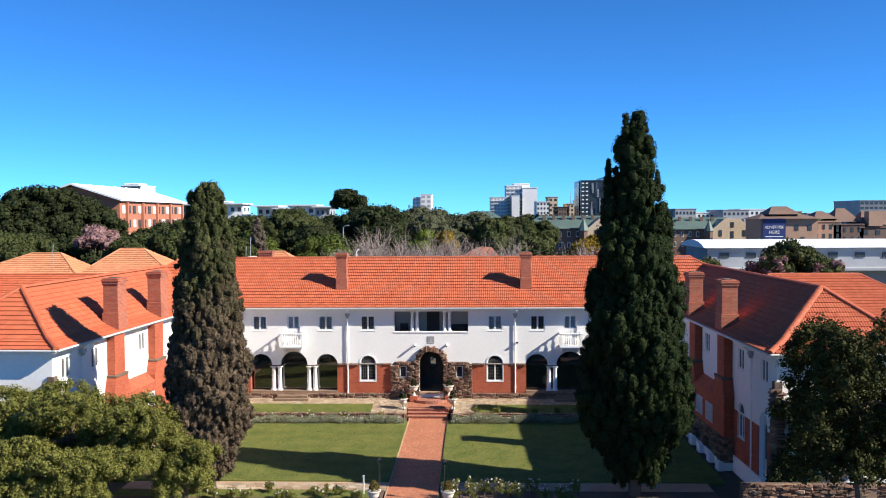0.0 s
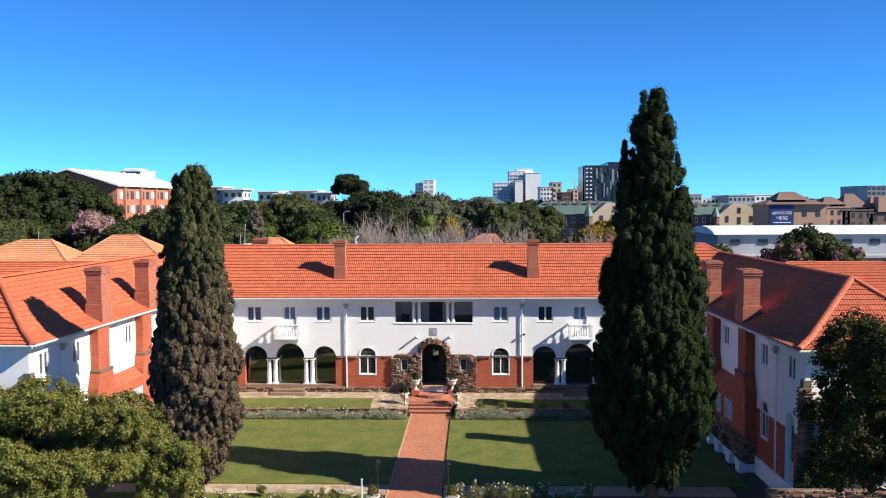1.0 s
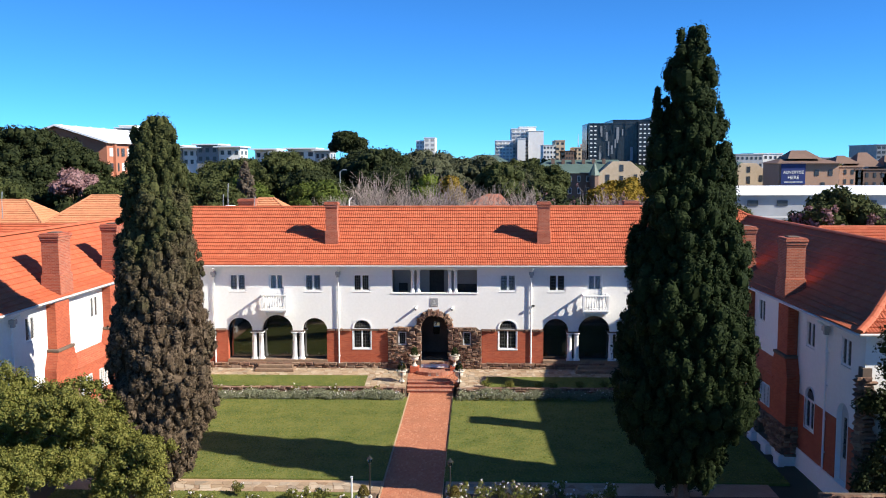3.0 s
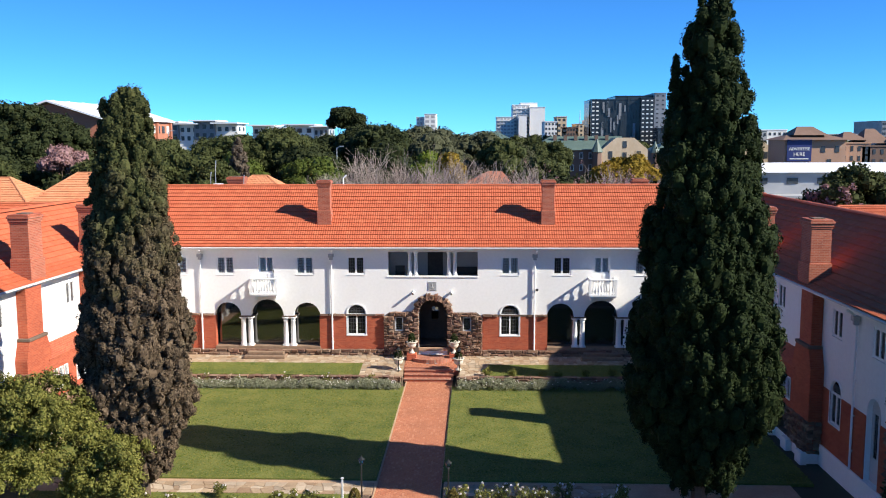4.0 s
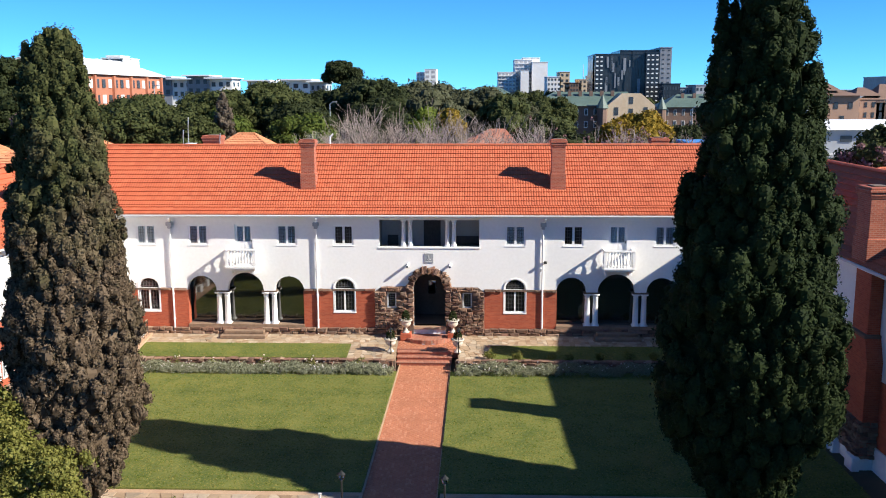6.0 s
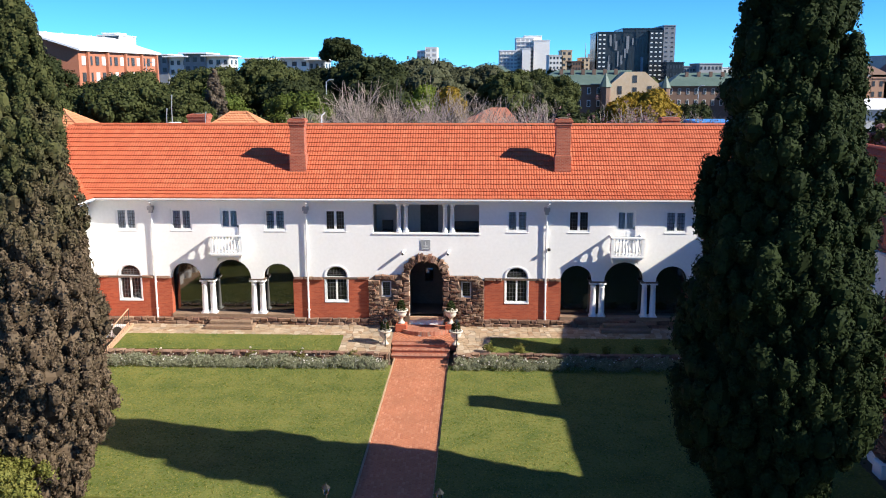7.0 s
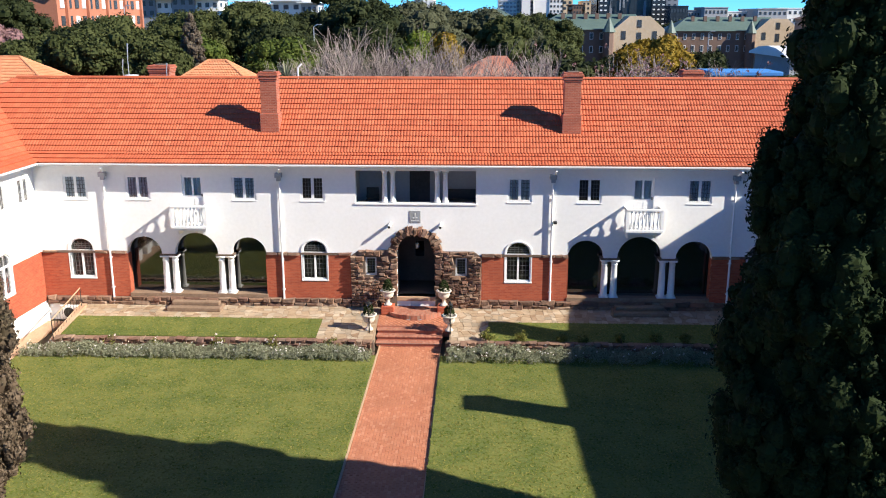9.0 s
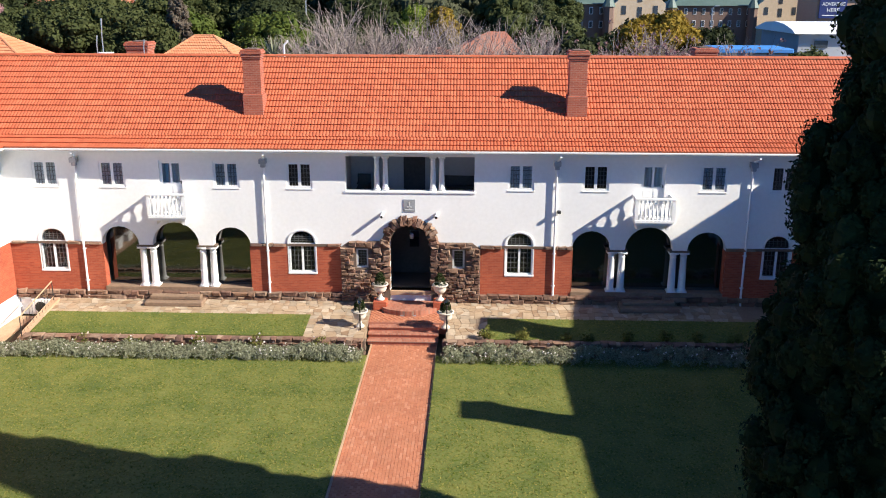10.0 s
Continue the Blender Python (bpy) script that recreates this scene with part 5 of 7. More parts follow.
def hedge(x0, x1, y0, y1, z0, h, label, n, mat, leaf=0.042, per=26, flowers=0):
    t = thing("lavender_hedge", label, "hedge", ((x0 + x1) / 2, (y0 + y1) / 2, z0))
    x, y = rg.uniform(x0, x1, n), rg.uniform(y0, y1, n)
    e = 1 - np.abs((y - (y0 + y1) / 2) / ((y1 - y0) / 2)) ** 3
    z = z0 + h * (0.35 + 0.65 * rg.uniform(0.3, 1, n)) * (0.45 + 0.55 * e) * (0.8 + 0.25 * np.sin(x * 1.7) + 0.15 * np.sin(x * 4.3))
    cs = np.stack([x, y, z], 1)
    v = clumps(cs, rg.uniform(0.1, 0.2, n), per, leaf, rg, up=0.6, squash=1.2)
    mesh_part("foliage", leaf_mesh("foliage", v), mat, t, "", "stuff")
    if flowers:
        p = np.stack([rg.uniform(x0, x1, flowers), rg.uniform(y0, y1, flowers), z0 + h * rg.uniform(0.7, 1.15, flowers)], 1)
        mesh_part("flowers", leaf_mesh("flowers", clumps(p, np.full(flowers, 0.035), 10, 0.03, rg)), PETAL, t, "pale small flowers", "stuff")
    return t


hedge(C - 17.0, C - 1.75, 62.15, 63.2, 0.05, 0.4, "low grey-green lavender hedge below the terrace", 2000, LAVENDER, flowers=160)
hedge(C + 1.65, C + 15.5, 62.1, 63.3, 0.05, 0.5, "low grey-green lavender hedge below the terrace", 1400, LAVENDER, flowers=120)


def rose_bush(x, y, z, h, blooms=8):
    t = thing("rose_bush", "thorny rose bush with pale blooms", "bush", (x, y, z), "roses of the beds")
    bm = bmesh.new()
    tips = []
    for i in range(6):
        a = rg.uniform(0, 6.28)
        e = Vector((x + 0.3 * h * math.cos(a), y + 0.3 * h * math.sin(a), z + h * rg.uniform(0.7, 1.05)))
        tube(bm, [(x, y, z - 0.05), (x + (e.x - x) * 0.4, y + (e.y - y) * 0.4, z + h * 0.5), e], [0.018, 0.012, 0.006], 5)
        tips.append(e)
    part("stem", bm, BARK, t)
    cs = np.array([[e.x + rg.normal(0, 0.08), e.y + rg.normal(0, 0.08), z + (e.z - z) * rg.uniform(0.35, 1.0)] for e in tips for _ in range(7)])
    mesh_part("foliage", leaf_mesh("foliage", clumps(cs, np.full(len(cs), 0.1), 16, 0.05, rg)), LEAF_OLIVE, t, "", "stuff")
    if blooms < 2:
        return t
    bl = np.array([[e.x + rg.normal(0, 0.1), e.y + rg.normal(0, 0.1), e.z + rg.uniform(-0.15, 0.08)] for e in tips for _ in range(max(1, blooms // 6))])
    mesh_part("bloom", leaf_mesh("bloom", clumps(bl, np.full(len(bl), 0.04), 14, 0.04, rg)), PETAL, t, "white blooms", "stuff")
    return t


for k in range(12):
    rose_bush(C + 1.9 + k * 0.62 + rg.uniform(-0.15, 0.15), 45.4 + rg.uniform(-0.5, 1.0), 0.05, rg.uniform(0.75, 1.15), 6)
for k in range(10):
    rose_bush(C - 3.0 - k * 0.8 + rg.uniform(-0.2, 0.2), 45.6 + rg.uniform(-0.6, 0.9), 0.05, rg.uniform(0.4, 0.7), 6)
for k in range(9):
    rose_bush(C + 3.6 + k * 1.4 + rg.uniform(-0.3, 0.3), 63.65, 0.5, rg.uniform(0.3, 0.55), 1)
for k in range(5):
    rose_bush(C - 3.4 - k * 2.6 + rg.uniform(-0.6, 0.6), 63.3, 0.05, rg.uniform(0.55, 0.75), 6)
st = thing("marker_post", "short white painted post among the roses", "post", (C - 2.62, 46.2, 0))
part("shaft", boxes((C - 2.66, C - 2.58, 46.16, 46.24, 0, 1.0), bevel=0.015), GREY_PAINT, st)
part("cap", boxes((C - 2.68, C - 2.56, 46.14, 46.26, 1.0, 1.04), bevel=0.012), GREY_PAINT, st)

# ---- ramp with its handrail at the west end of the terrace ----
rp = tagged(part("ramp_wall", prism([(63.4, -0.1), (66.9, -0.1), (66.9, 0.98), (66.5, 0.95), (63.4, 0.42)], [], 0, 0.3, m=Matrix(((0, 1, 0, C - 16.25), (1, 0, 0, 0), (0, 0, 1, 0), (0, 0, 0, 1)))), SANDSTONE, None), "sloping brick side wall of the ramp", "wall", "", "structure")
hr = thing("handrail", "brass-coloured metal handrail along the ramp", "handrail", (C - 16.1, 65, 0.7))
part("top_rail", tube(bmesh.new(), [(C - 16.1, 63.5, 1.3), (C - 16.1, 66.6, 1.85)], 0.03, 8), SANDSTONE, hr)
part("lower_rail", tube(bmesh.new(), [(C - 16.1, 63.5, 0.62), (C - 16.1, 66.6, 1.12)], 0.018, 6), SANDSTONE, hr)
for k in range(12):
    f = k / 11
    part("baluster", tube(bmesh.new(), [(C - 16.1, 63.5 + 3.1 * f, 0.42 + 0.53 * f), (C - 16.1, 63.5 + 3.1 * f, 1.3 + 0.55 * f)], 0.022 if k in (0, 11) else 0.009, 6), IRON, hr)
ac = thing("air_vent", "round dark fan grille low on the white plinth", "vent", (C - 16.9, F - 0.12, 0.5))
part("housing", boxes((C - 17.4, C - 16.5, F - 0.3, F - 0.05, 0.1, 0.82), bevel=0.03), WHITE, ac)
part("grille", tube(bmesh.new(), [(C - 16.95, F - 0.33, 0.46), (C - 16.95, F - 0.29, 0.46)], 0.26, 18), IRON, ac)
gt = thing("bicycle_rack", "low grey tubular metal rack beside the path", "rack", (C - 17.3, 61.0, 0))
for y in (60.4, 60.9, 61.4):
    part("hoop", tube(bmesh.new(), [(C - 17.55, y, 0), (C - 17.55, y, 0.62), (C - 17.05, y, 0.62), (C - 17.05, y, 0)], 0.025, 6), GREY_METAL, gt)
# lower walls by the east wing
lw = tagged(part("garden_wall", boxes((C + 16.2, C + 24, 42.9, 43.2, -0.1, 1.68)), MORTAR, None), "rough stone garden wall before the east wing", "wall", "", "structure")
gp = thing("gate_pier", "square stone pier with a pale cap in the garden wall", "pier", (19.4, 43.0, 0))
part("shaft", boxes((19.1, 19.7, 42.75, 43.3, -0.1, 2.0), bevel=0.03), WALL_CAP, gp)
part("cap", boxes((19.02, 19.78, 42.67, 43.38, 2.0, 2.14), bevel=0.03), URN, gp, "pale stone cap")


# ---- cypresses and garden trees ----
def garden_crown(t, x, y, z, rx, ry, rz, n, rs, per, leaf, mat, rg, flat=0.2):
    """A ragged crown of many small clumps over uneven lobes."""
    lob = [(rg.uniform(-0.75, 0.75), rg.uniform(-0.75, 0.75), rg.uniform(-0.6, 0.8), rg.uniform(0.25, 0.45)) for _ in range(26)]
    cs = []
    while len(cs) < n:
        lx, ly, lz, lr = lob[int(rg.integers(len(lob)))]
        if lx * lx + ly * ly > 0.75:
            continue
        d = rg.normal(0, 1, 3)
        d /= np.linalg.norm(d)
        d[2] = abs(d[2]) - flat
        f = rg.uniform(0.7, 1.0)
        cs.append((x + rx * (lx + d[0] * lr * f), y + ry * (ly + d[1] * lr * f), z + rz * (lz + d[2] * lr * f * 1.3)))
    cs = np.array(cs)
    sz = rg.uniform(*rs, len(cs))
    v = np.concatenate([blobs(cs, sz * 0.4, rg, 0.9, 6, 4), clumps(cs, sz, per, leaf, rg, up=0.4)])
    mesh_part("crown", leaf_mesh("crown", v), mat, t)


def garden_tree(label, x, y, height, rx, ry, rz, n, rs, per, leaf, mat, seed):
    rg = np.random.default_rng(seed)
    t = thing("garden_tree", label, "tree", (x, y, 0))
    bm = bmesh.new()
    pts = trunk(bm, x, y, -0.2, height * 0.75, 0.24, 0.06, rg, 1.0)
    for i in range(12):
        a = rg.uniform(0, 6.28)
        s = Vector(pts[int(rg.integers(2, 5))])
        e = Vector((x + rx * 0.7 * math.cos(a), y + ry * 0.7 * math.sin(a), height - rz * rg.uniform(0.5, 1.4)))
        tube(bm, [s, (s + e) / 2 + Vector((0, 0, 0.25)), e], [0.09, 0.06, 0.02], 5)
    part("trunk", bm, BARK, t)
    garden_crown(t, x, y, height - rz, rx, ry, rz, n, rs, per, leaf, mat, rg)
    return t


garden_tree("olive-green leafy tree before the west wing", -20.2, 43.9, 5.7, 6.2, 2.3, 3.0, 3600, (0.12, 0.34), 62, 0.062, LEAF_OLIVE, 41)
garden_tree("spreading olive-green tree in the garden bed", -20.8, 40.8, 4.2, 4.8, 2.2, 2.4, 2400, (0.12, 0.34), 62, 0.062, LEAF_OLIVE, 45)
garden_tree("low olive-green sapling at the foot of the brown cypress", -14.3, 43.9, 3.3, 1.6, 1.3, 1.6, 620, (0.12, 0.3), 62, 0.06, LEAF_OLIVE, 44)
garden_tree("dark feathery tree before the east wing", 17.4, 39.2, 10.4, 3.2, 3.0, 4.4, 1300, (0.18, 0.42), 60, 0.075, LEAF_FEATHER_SHADE, 42)
garden_tree("dark leafy shrub beside the east wing", 18.2, 43.8, 5.6, 3.4, 0.55, 2.4, 900, (0.2, 0.45), 55, 0.085, LEAF_DARK, 43)
# ---- beyond the court: roofs, trees, the town ----
_u = bmesh.new()
box(_u, -0.5, 0.5, -0.5, 0.5, -0.5, 0.5)
UNIT = {}


def unit_piece(name, mat, parent, at, size, rz=0.0):
    if mat.name not in UNIT:
        me = bpy.data.meshes.new(name)
        _u.to_mesh(me)
        me.materials.append(mat)
        UNIT[mat.name] = me
    ob = new(name, UNIT[mat.name])
    ob.parent, ob.matrix_parent_inverse = parent, base_of(parent).inverted()
    ob.location, ob.scale, ob.rotation_euler = at, size, (0, 0, rz)
    return ob


def block(t, x0, x1, y0, y1, z0, z1, mat, rows=0, cols=0, win=None, lo=None, wz=0.55, wx=0.6, side=False, ledge=False):
    """One volume of a far building with its rows of windows."""
    w = part("wall", boxes((x0, x1, y0, y1, z0, z1)), mat, t)
    part("roof", boxes((x0 - 0.2, x1 + 0.2, y0 - 0.2, y1 + 0.2, z1, z1 + 0.35)), mat, t)
    win, lo = win or FAR_GLASS, lo if lo is not None else z0
    for r in range(rows):
        hz = (z1 - lo) / rows
        z = lo + (r + 0.5) * hz
        for c in range(cols):
            hx = (x1 - x0) / cols
            unit_piece("window", win, w, (x0 + (c + 0.5) * hx, y0 + 0.02, z), (hx * wx, 0.2, hz * wz))
        if ledge:
            unit_piece("ledge", mat, w, ((x0 + x1) / 2, y0 - 0.4, lo + r * hz + 0.15), (x1 - x0, 0.8, 0.3))
        if side:
            for c in range(2):
                unit_piece("window", win, w, (x1 - 0.02, y0 + (c + 0.5) * (y1 - y0) / 2, z), (0.2, (y1 - y0) * 0.2, hz * wz))
    return w


def hip(t, x0, x1, y0, y1, z0, z1, ridge0, ridge1, mat, name="roof", flat=0.15):
    """A hipped roof over a rectangle with its ridge along x."""
    ym = (y0 + y1) / 2
    bm = bmesh.new()
    e = [bm.verts.new(p) for p in ((x0, y0, z0), (x1, y0, z0), (x1, y1, z0), (x0, y1, z0))]
    r = [bm.verts.new((ridge0, ym, z1)), bm.verts.new((ridge1, ym, z1))]
    for f in ((e[0], e[1], r[1], r[0]), (e[1], e[2], r[1]), (e[2], e[3], r[0], r[1]), (e[3], e[0], r[0])):
        bm.faces.new(f)
    bm.faces.new(e[::-1])
    return part(name, bm, mat, t)


def tiled_house(label, x0, x1, y0, y1, z0, z1, r0, r1, mat, walls=PLASTER):
    t = thing("tiled_house", label, "house", ((x0 + x1) / 2, (y0 + y1) / 2, 0))
    part("wall", boxes((x0 + 0.5, x1 - 0.5, y0 + 0.5, y1 - 0.5, 0, z0 + 0.05)), walls, t)
    roof = hip(t, x0, x1, y0, y1, z0, z1, r0, r1, TILE_BASE)
    ym = (y0 + y1) / 2
    fr = []
    run, up = math.hypot(ym - y0, z1 - z0), Vector((0, ym - y0, z1 - z0))
    fr += tile_frames((x0, y0, z0 + 0.01), (1, 0, 0), up, [(0, 0), (x1 - x0, 0), (r1 - x0, run), (r0 - x0, run)], rng)
    run2 = math.hypot(x1 - r1, z1 - z0)
    fr += tile_frames((x1, y0, z0 + 0.01), (0, 1, 0), (r1 - x1, 0, z1 - z0), [(0, 0), (y1 - y0, 0), (ym - y0 + 0.01, run2), (ym - y0, run2)], rng)
    run3 = math.hypot(r0 - x0, z1 - z0)
    fr += tile_frames((x0, y1, z0 + 0.01), (0, -1, 0), (r0 - x0, 0, z1 - z0), [(0, 0), (y1 - y0, 0), (ym - y0 + 0.01, run3), (ym - y0, run3)], rng)
    fr = [(o, a, u, n if n.z > 0 else -n) for o, a, u, n in fr]
    mesh_part("roof_tiles", tiles_mesh("roof_tiles", fr), mat, roof, "rows of clay roof tiles", "stuff")
    caps = bmesh.new()
    cap_line(caps, (r0, ym, z1 + 0.04), (r1, ym, z1 + 0.04))
    for a, b in (((x0, y0), r0), ((x1, y0), r1), ((x1, y1), r1), ((x0, y1), r0)):
        cap_line(caps, (*a, z0 + 0.04), (b, ym, z1 + 0.04))
    part("ridge_cap", caps, mat, roof, "", "stuff")
    return t


tiled_house("house with pale orange tiled hip roof", -60, -38.5, 89.5, 102.5, 6.6, 10.9, -48.0, -44.8, TILE_PALE)
tiled_house("house with pale orange tiled hip roof", -43.5, -28.5, 90, 102, 7.2, 11.35, -38.2, -35.6, TILE_PALE)
tiled_house("low house with orange tiled roof", -48, -27, 75, 85, 6.6, 9.6, -43, -30, TILE)
tiled_house("small house with orange hipped roof", -29.5, -17.5, 103, 113, 7.0, 10.55, -24.4, -22.8, TILE_PALE)
tiled_house("house with orange tiled roof", 20.5, 38.5, 69.5, 80.5, 6.2, 9.75, 25.0, 32.4, TILE)
t = thing("tiled_house", "old house with dull red tiled gable roof", "house", (0, 108, 0))
part("wall", boxes((-3.5, 4.0, 104, 112, 0, 8.6)), BROWN_BRICK, t)
hip(t, -4.2, 4.6, 103.5, 112.5, 8.5, 11.0, 1.0, 2.5, RED_TILE_DULL)
hip(t, -8, -1, 105, 111, 8.2, 9.7, -5.5, -3, RED_TILE_DULL, "porch_roof")
t = chimney(main, I4, -18.0, -16.9, 75.4, 76.4, 8.5, 11.85, CHIMNEY_BRICK)
t = chimney(main, I4, 10.55, 11.5, 73.6, 74.5, 9.0, 11.75, CHIMNEY_BRICK)
dish = part("dish", turned(bmesh.new(), [(0, 0.06), (0.05, 0.25), (0.12, 0.36), (0.14, 0.36)], -17.75, 72.2, 11.4, 14), WHITE, main, "white satellite dish")
for x, y, h in ((-18.5, 73.0, 1.1), (-16.2, 73.0, 0.9), (-18.0, 72.5, 1.9), (-33.8, 71.0, 1.4)):
    part("aerial", tube(bmesh.new(), [(x, y, 10.7), (x, y, 11.2 + h * 0.6), (x + 0.05, y, 11.2 + h)], [0.03, 0.025, 0.04], 5), GREY_METAL, main, "thin grey roof aerial")
part("vent_pipe", tube(bmesh.new(), [(-9.2, 72.3, 11.2), (-9.2, 72.3, 11.9), (-9.0, 72.3, 12.1)], 0.05, 6), WHITE, main, "bent white vent pipe")

# town
t = thing("tower_block", "stepped white concrete tower block", "building", (24, 520, 0))
block(t, 10.3, 20, 522, 545, 0, 25.5, TOWER_WHITE, 9, 5, CONCRETE, 8, 0.5, 0.7, ledge=True)
block(t, 19.5, 29.2, 526, 548, 0, 32.3, TOWER_WHITE, 12, 4, CONCRETE, 8, 0.5, 0.7, ledge=True)
block(t, 22.5, 27, 518, 526, 0, 26.5, TOWER_WHITE)
block(t, 28.8, 37.3, 520, 545, 0, 30.8, TOWER_WHITE, side=True)
block(t, 24, 33.5, 528, 544, 0, 33.4, TOWER_WHITE)
t = thing("tower_block", "small white tower block on the skyline", "building", (-34, 600, 0))
block(t, -40.4, -34, 602, 620, 0, 27.4, TOWER_WHITE, 6, 3, CONCRETE, 12)
block(t, -35, -27.6, 600, 620, 0, 29.3, TOWER_WHITE, 5, 2, CONCRETE, 14)
for x0, x1, z, mt, n_row, n_col in ((34.2, 41, 22.2, TOWER_WHITE, 6, 4), (40.5, 45.5, 24.6, CREAM, 6, 2), (43, 51.5, 19.2, BROWN_BRICK, 5, 6), (50.2, 56, 20.9, CREAM, 6, 3), (55.6, 60.5, 22.8, TOWER_WHITE, 5, 2), (58, 64, 20, CONCRETE, 5, 3)):
    t = thing("apartment_block", "pale city apartment block with rows of windows", "building", ((x0 + x1) / 2, 480, 0), "city blocks")
    block(t, x0, x1, 480, 500, 0, z, mt, n_row, n_col, None, 8, 0.45, 0.5)
t = thing("tower_block", "dark glassy high-rise with pale streaks", "building", (67, 420, 0))
block(t, 50.8, 79.2, 424, 450, 0, 31.0, TOWER_DARK)
block(t, 62, 79.4, 426, 452, 0, 32.6, TOWER_DARK)
block(t, 79.0, 84.0, 422, 450, 0, 33.6, CLAD_GREY, 14, 2, None, 6, 0.3, 0.4)
w = block(t, 50.8, 54.5, 422, 430, 0, 30.8, TOWER_DARK, 13, 2, TOWER_WHITE, 6, 0.3, 0.55)
w = block(t, 73, 78.8, 422, 430, 0, 31.5, TOWER_DARK, 13, 3, TOWER_WHITE, 6, 0.28, 0.5)
rgb = np.random.default_rng(51)
for k in range(46):
    x = rgb.uniform(55, 73)
    unit_piece("panel", (CLAD_GREY, TOWER_DARK, TOWER_DARK)[int(rgb.integers(3))], w, (x, 423.9, rgb.uniform(10, 29)), (rgb.uniform(0.5, 1.3), 0.4, rgb.uniform(1.5, 7)))
for x0, x1, z, mt in ((76, 83, 17.8, TOWER_DARK), (83, 90, 16.2, CLAD_GREY), (88, 97, 17.2, CONCRETE), (97, 108, 15.6, TOWER_WHITE), (106, 117, 16.6, CONCRETE), (116, 128, 16.9, TOWER_WHITE), (128, 140, 15.8, TAN_BRICK), (140, 152, 15.0, CONCRETE)):
    t = thing("city_block", "low grey city block in the distance", "building", ((x0 + x1) / 2, 390, 0), "far city blocks")
    block(t, x0, x1, 380 + (x0 % 7) * 3, 410, 0, z, mt, 3, 6, None, 8, 0.4, 0.5)
t = thing("tower_block", "far blue-grey office block", "building", (188, 420, 0))
block(t, 178.8, 200, 420, 450, 0, 20.8, CLAD_GREY, 6, 10, None, 8, 0.5, 0.7)


def green_house(label, x0, x1, y, depth, eave, ridge, g0, g1, gz, walls):
    """A long barrack-like house with a green metal roof and a cream gable end towards the court."""
    t = thing("long_house", label, "building", ((x0 + x1) / 2, y, 0), "green-roofed houses")
    w = part("wall", boxes((x0, g0 + 2, y, y + depth, 0, eave)), walls, t)
    n = int((g0 - x0) / 2.2)
    for r in range(2):
        for c in range(n):
            unit_piece("window", TOWER_WHITE, w, (x0 + 1 + c * 2.2, y, eave - 1.4 - r * 2.9), (0.8, 0.16, 1.5))
            unit_piece("pane", FAR_GLASS, w, (x0 + 1 + c * 2.2, y, eave - 1.4 - r * 2.9), (0.6, 0.22, 1.25))
    hip(t, x0 - 0.7, (g0 + g1) / 2 + 2, y - 0.7, y + depth + 0.7, eave, ridge, x0 + 5, (g0 + g1) / 2 + 0.4, GREEN_ROOF)
    gm = (g0 + g1) / 2
    c = Matrix.Translation((0, y - 1.2, 0))
    gab = [(g0, 0), (g1, 0), (g1, eave + 0.1), (gm + 2.2, gz), (gm - 2.2, gz), (g0, eave + 0.1)]
    gw = part("gable", prism(gab, [], 0, depth * 0.8, m=c), CREAM, t, "cream gabled end wall")
    for x, z, h in ((gm, eave + 1.3, 1.6), (gm - 3.4, eave - 1.2, 1.8), (gm + 3.4, eave - 1.2, 1.8), (gm, eave - 1.6, 2.0)):
        unit_piece("window", FAR_GLASS, gw, (x, y - 1.2, z), (0.9, 0.16, h))
    for k in range(6):
        x = x0 + 6 + k * (gm - x0 - 7) / 6
        unit_piece("vent", BROWN_BRICK, t, (x, y + depth * 0.35, ridge - 0.4), (0.8, 0.8, 1.3))
    part("turret", turned(bmesh.new(), [(0, 1.2), (eave - 0.5, 1.2)], x0 - 0.5, y - 0.5, 0, 8), walls, t)
    part("turret_roof", turned(bmesh.new(), [(0, 1.5), (3.2, 0.05)], x0 - 0.5, y - 0.5, eave - 0.5, 8), GREEN_ROOF, t)
    part("turret", turned(bmesh.new(), [(0, 1.2), (eave - 0.5, 1.2)], g0 - 1.2, y - 1.5, 0, 8), walls, t)
    part("turret_roof", turned(bmesh.new(), [(0, 1.5), (3.2, 0.05)], g0 - 1.2, y - 1.5, eave - 0.5, 8), GREEN_ROOF, t)
    return t


green_house("long brown brick house with green metal roof and cream gable", 13.0, 35, 232, 14, 11.4, 14.7, 29.8, 40.8, 14.3, BROWN_BRICK)
green_house("long brown brick house with green metal roof and cream gable", 49.0, 72, 262, 14, 10.6, 14.0, 69.5, 80.5, 13.6, BROWN_BRICK)
t = thing("long_house", "cream house with pale green hipped roof among trees", "building", (3, 300, 0))
w = part("wall", boxes((-4, 9.5, 300, 312, 0, 14.0)), CREAM, t)
for k in range(5):
    unit_piece("window", FAR_GLASS, w, (-2.5 + k * 2.6, 300, 12.6), (1.0, 0.2, 1.4))
hip(t, -5, 10.5, 299, 313, 14.0, 16.4, -0.5, 6, GREEN_ROOF)
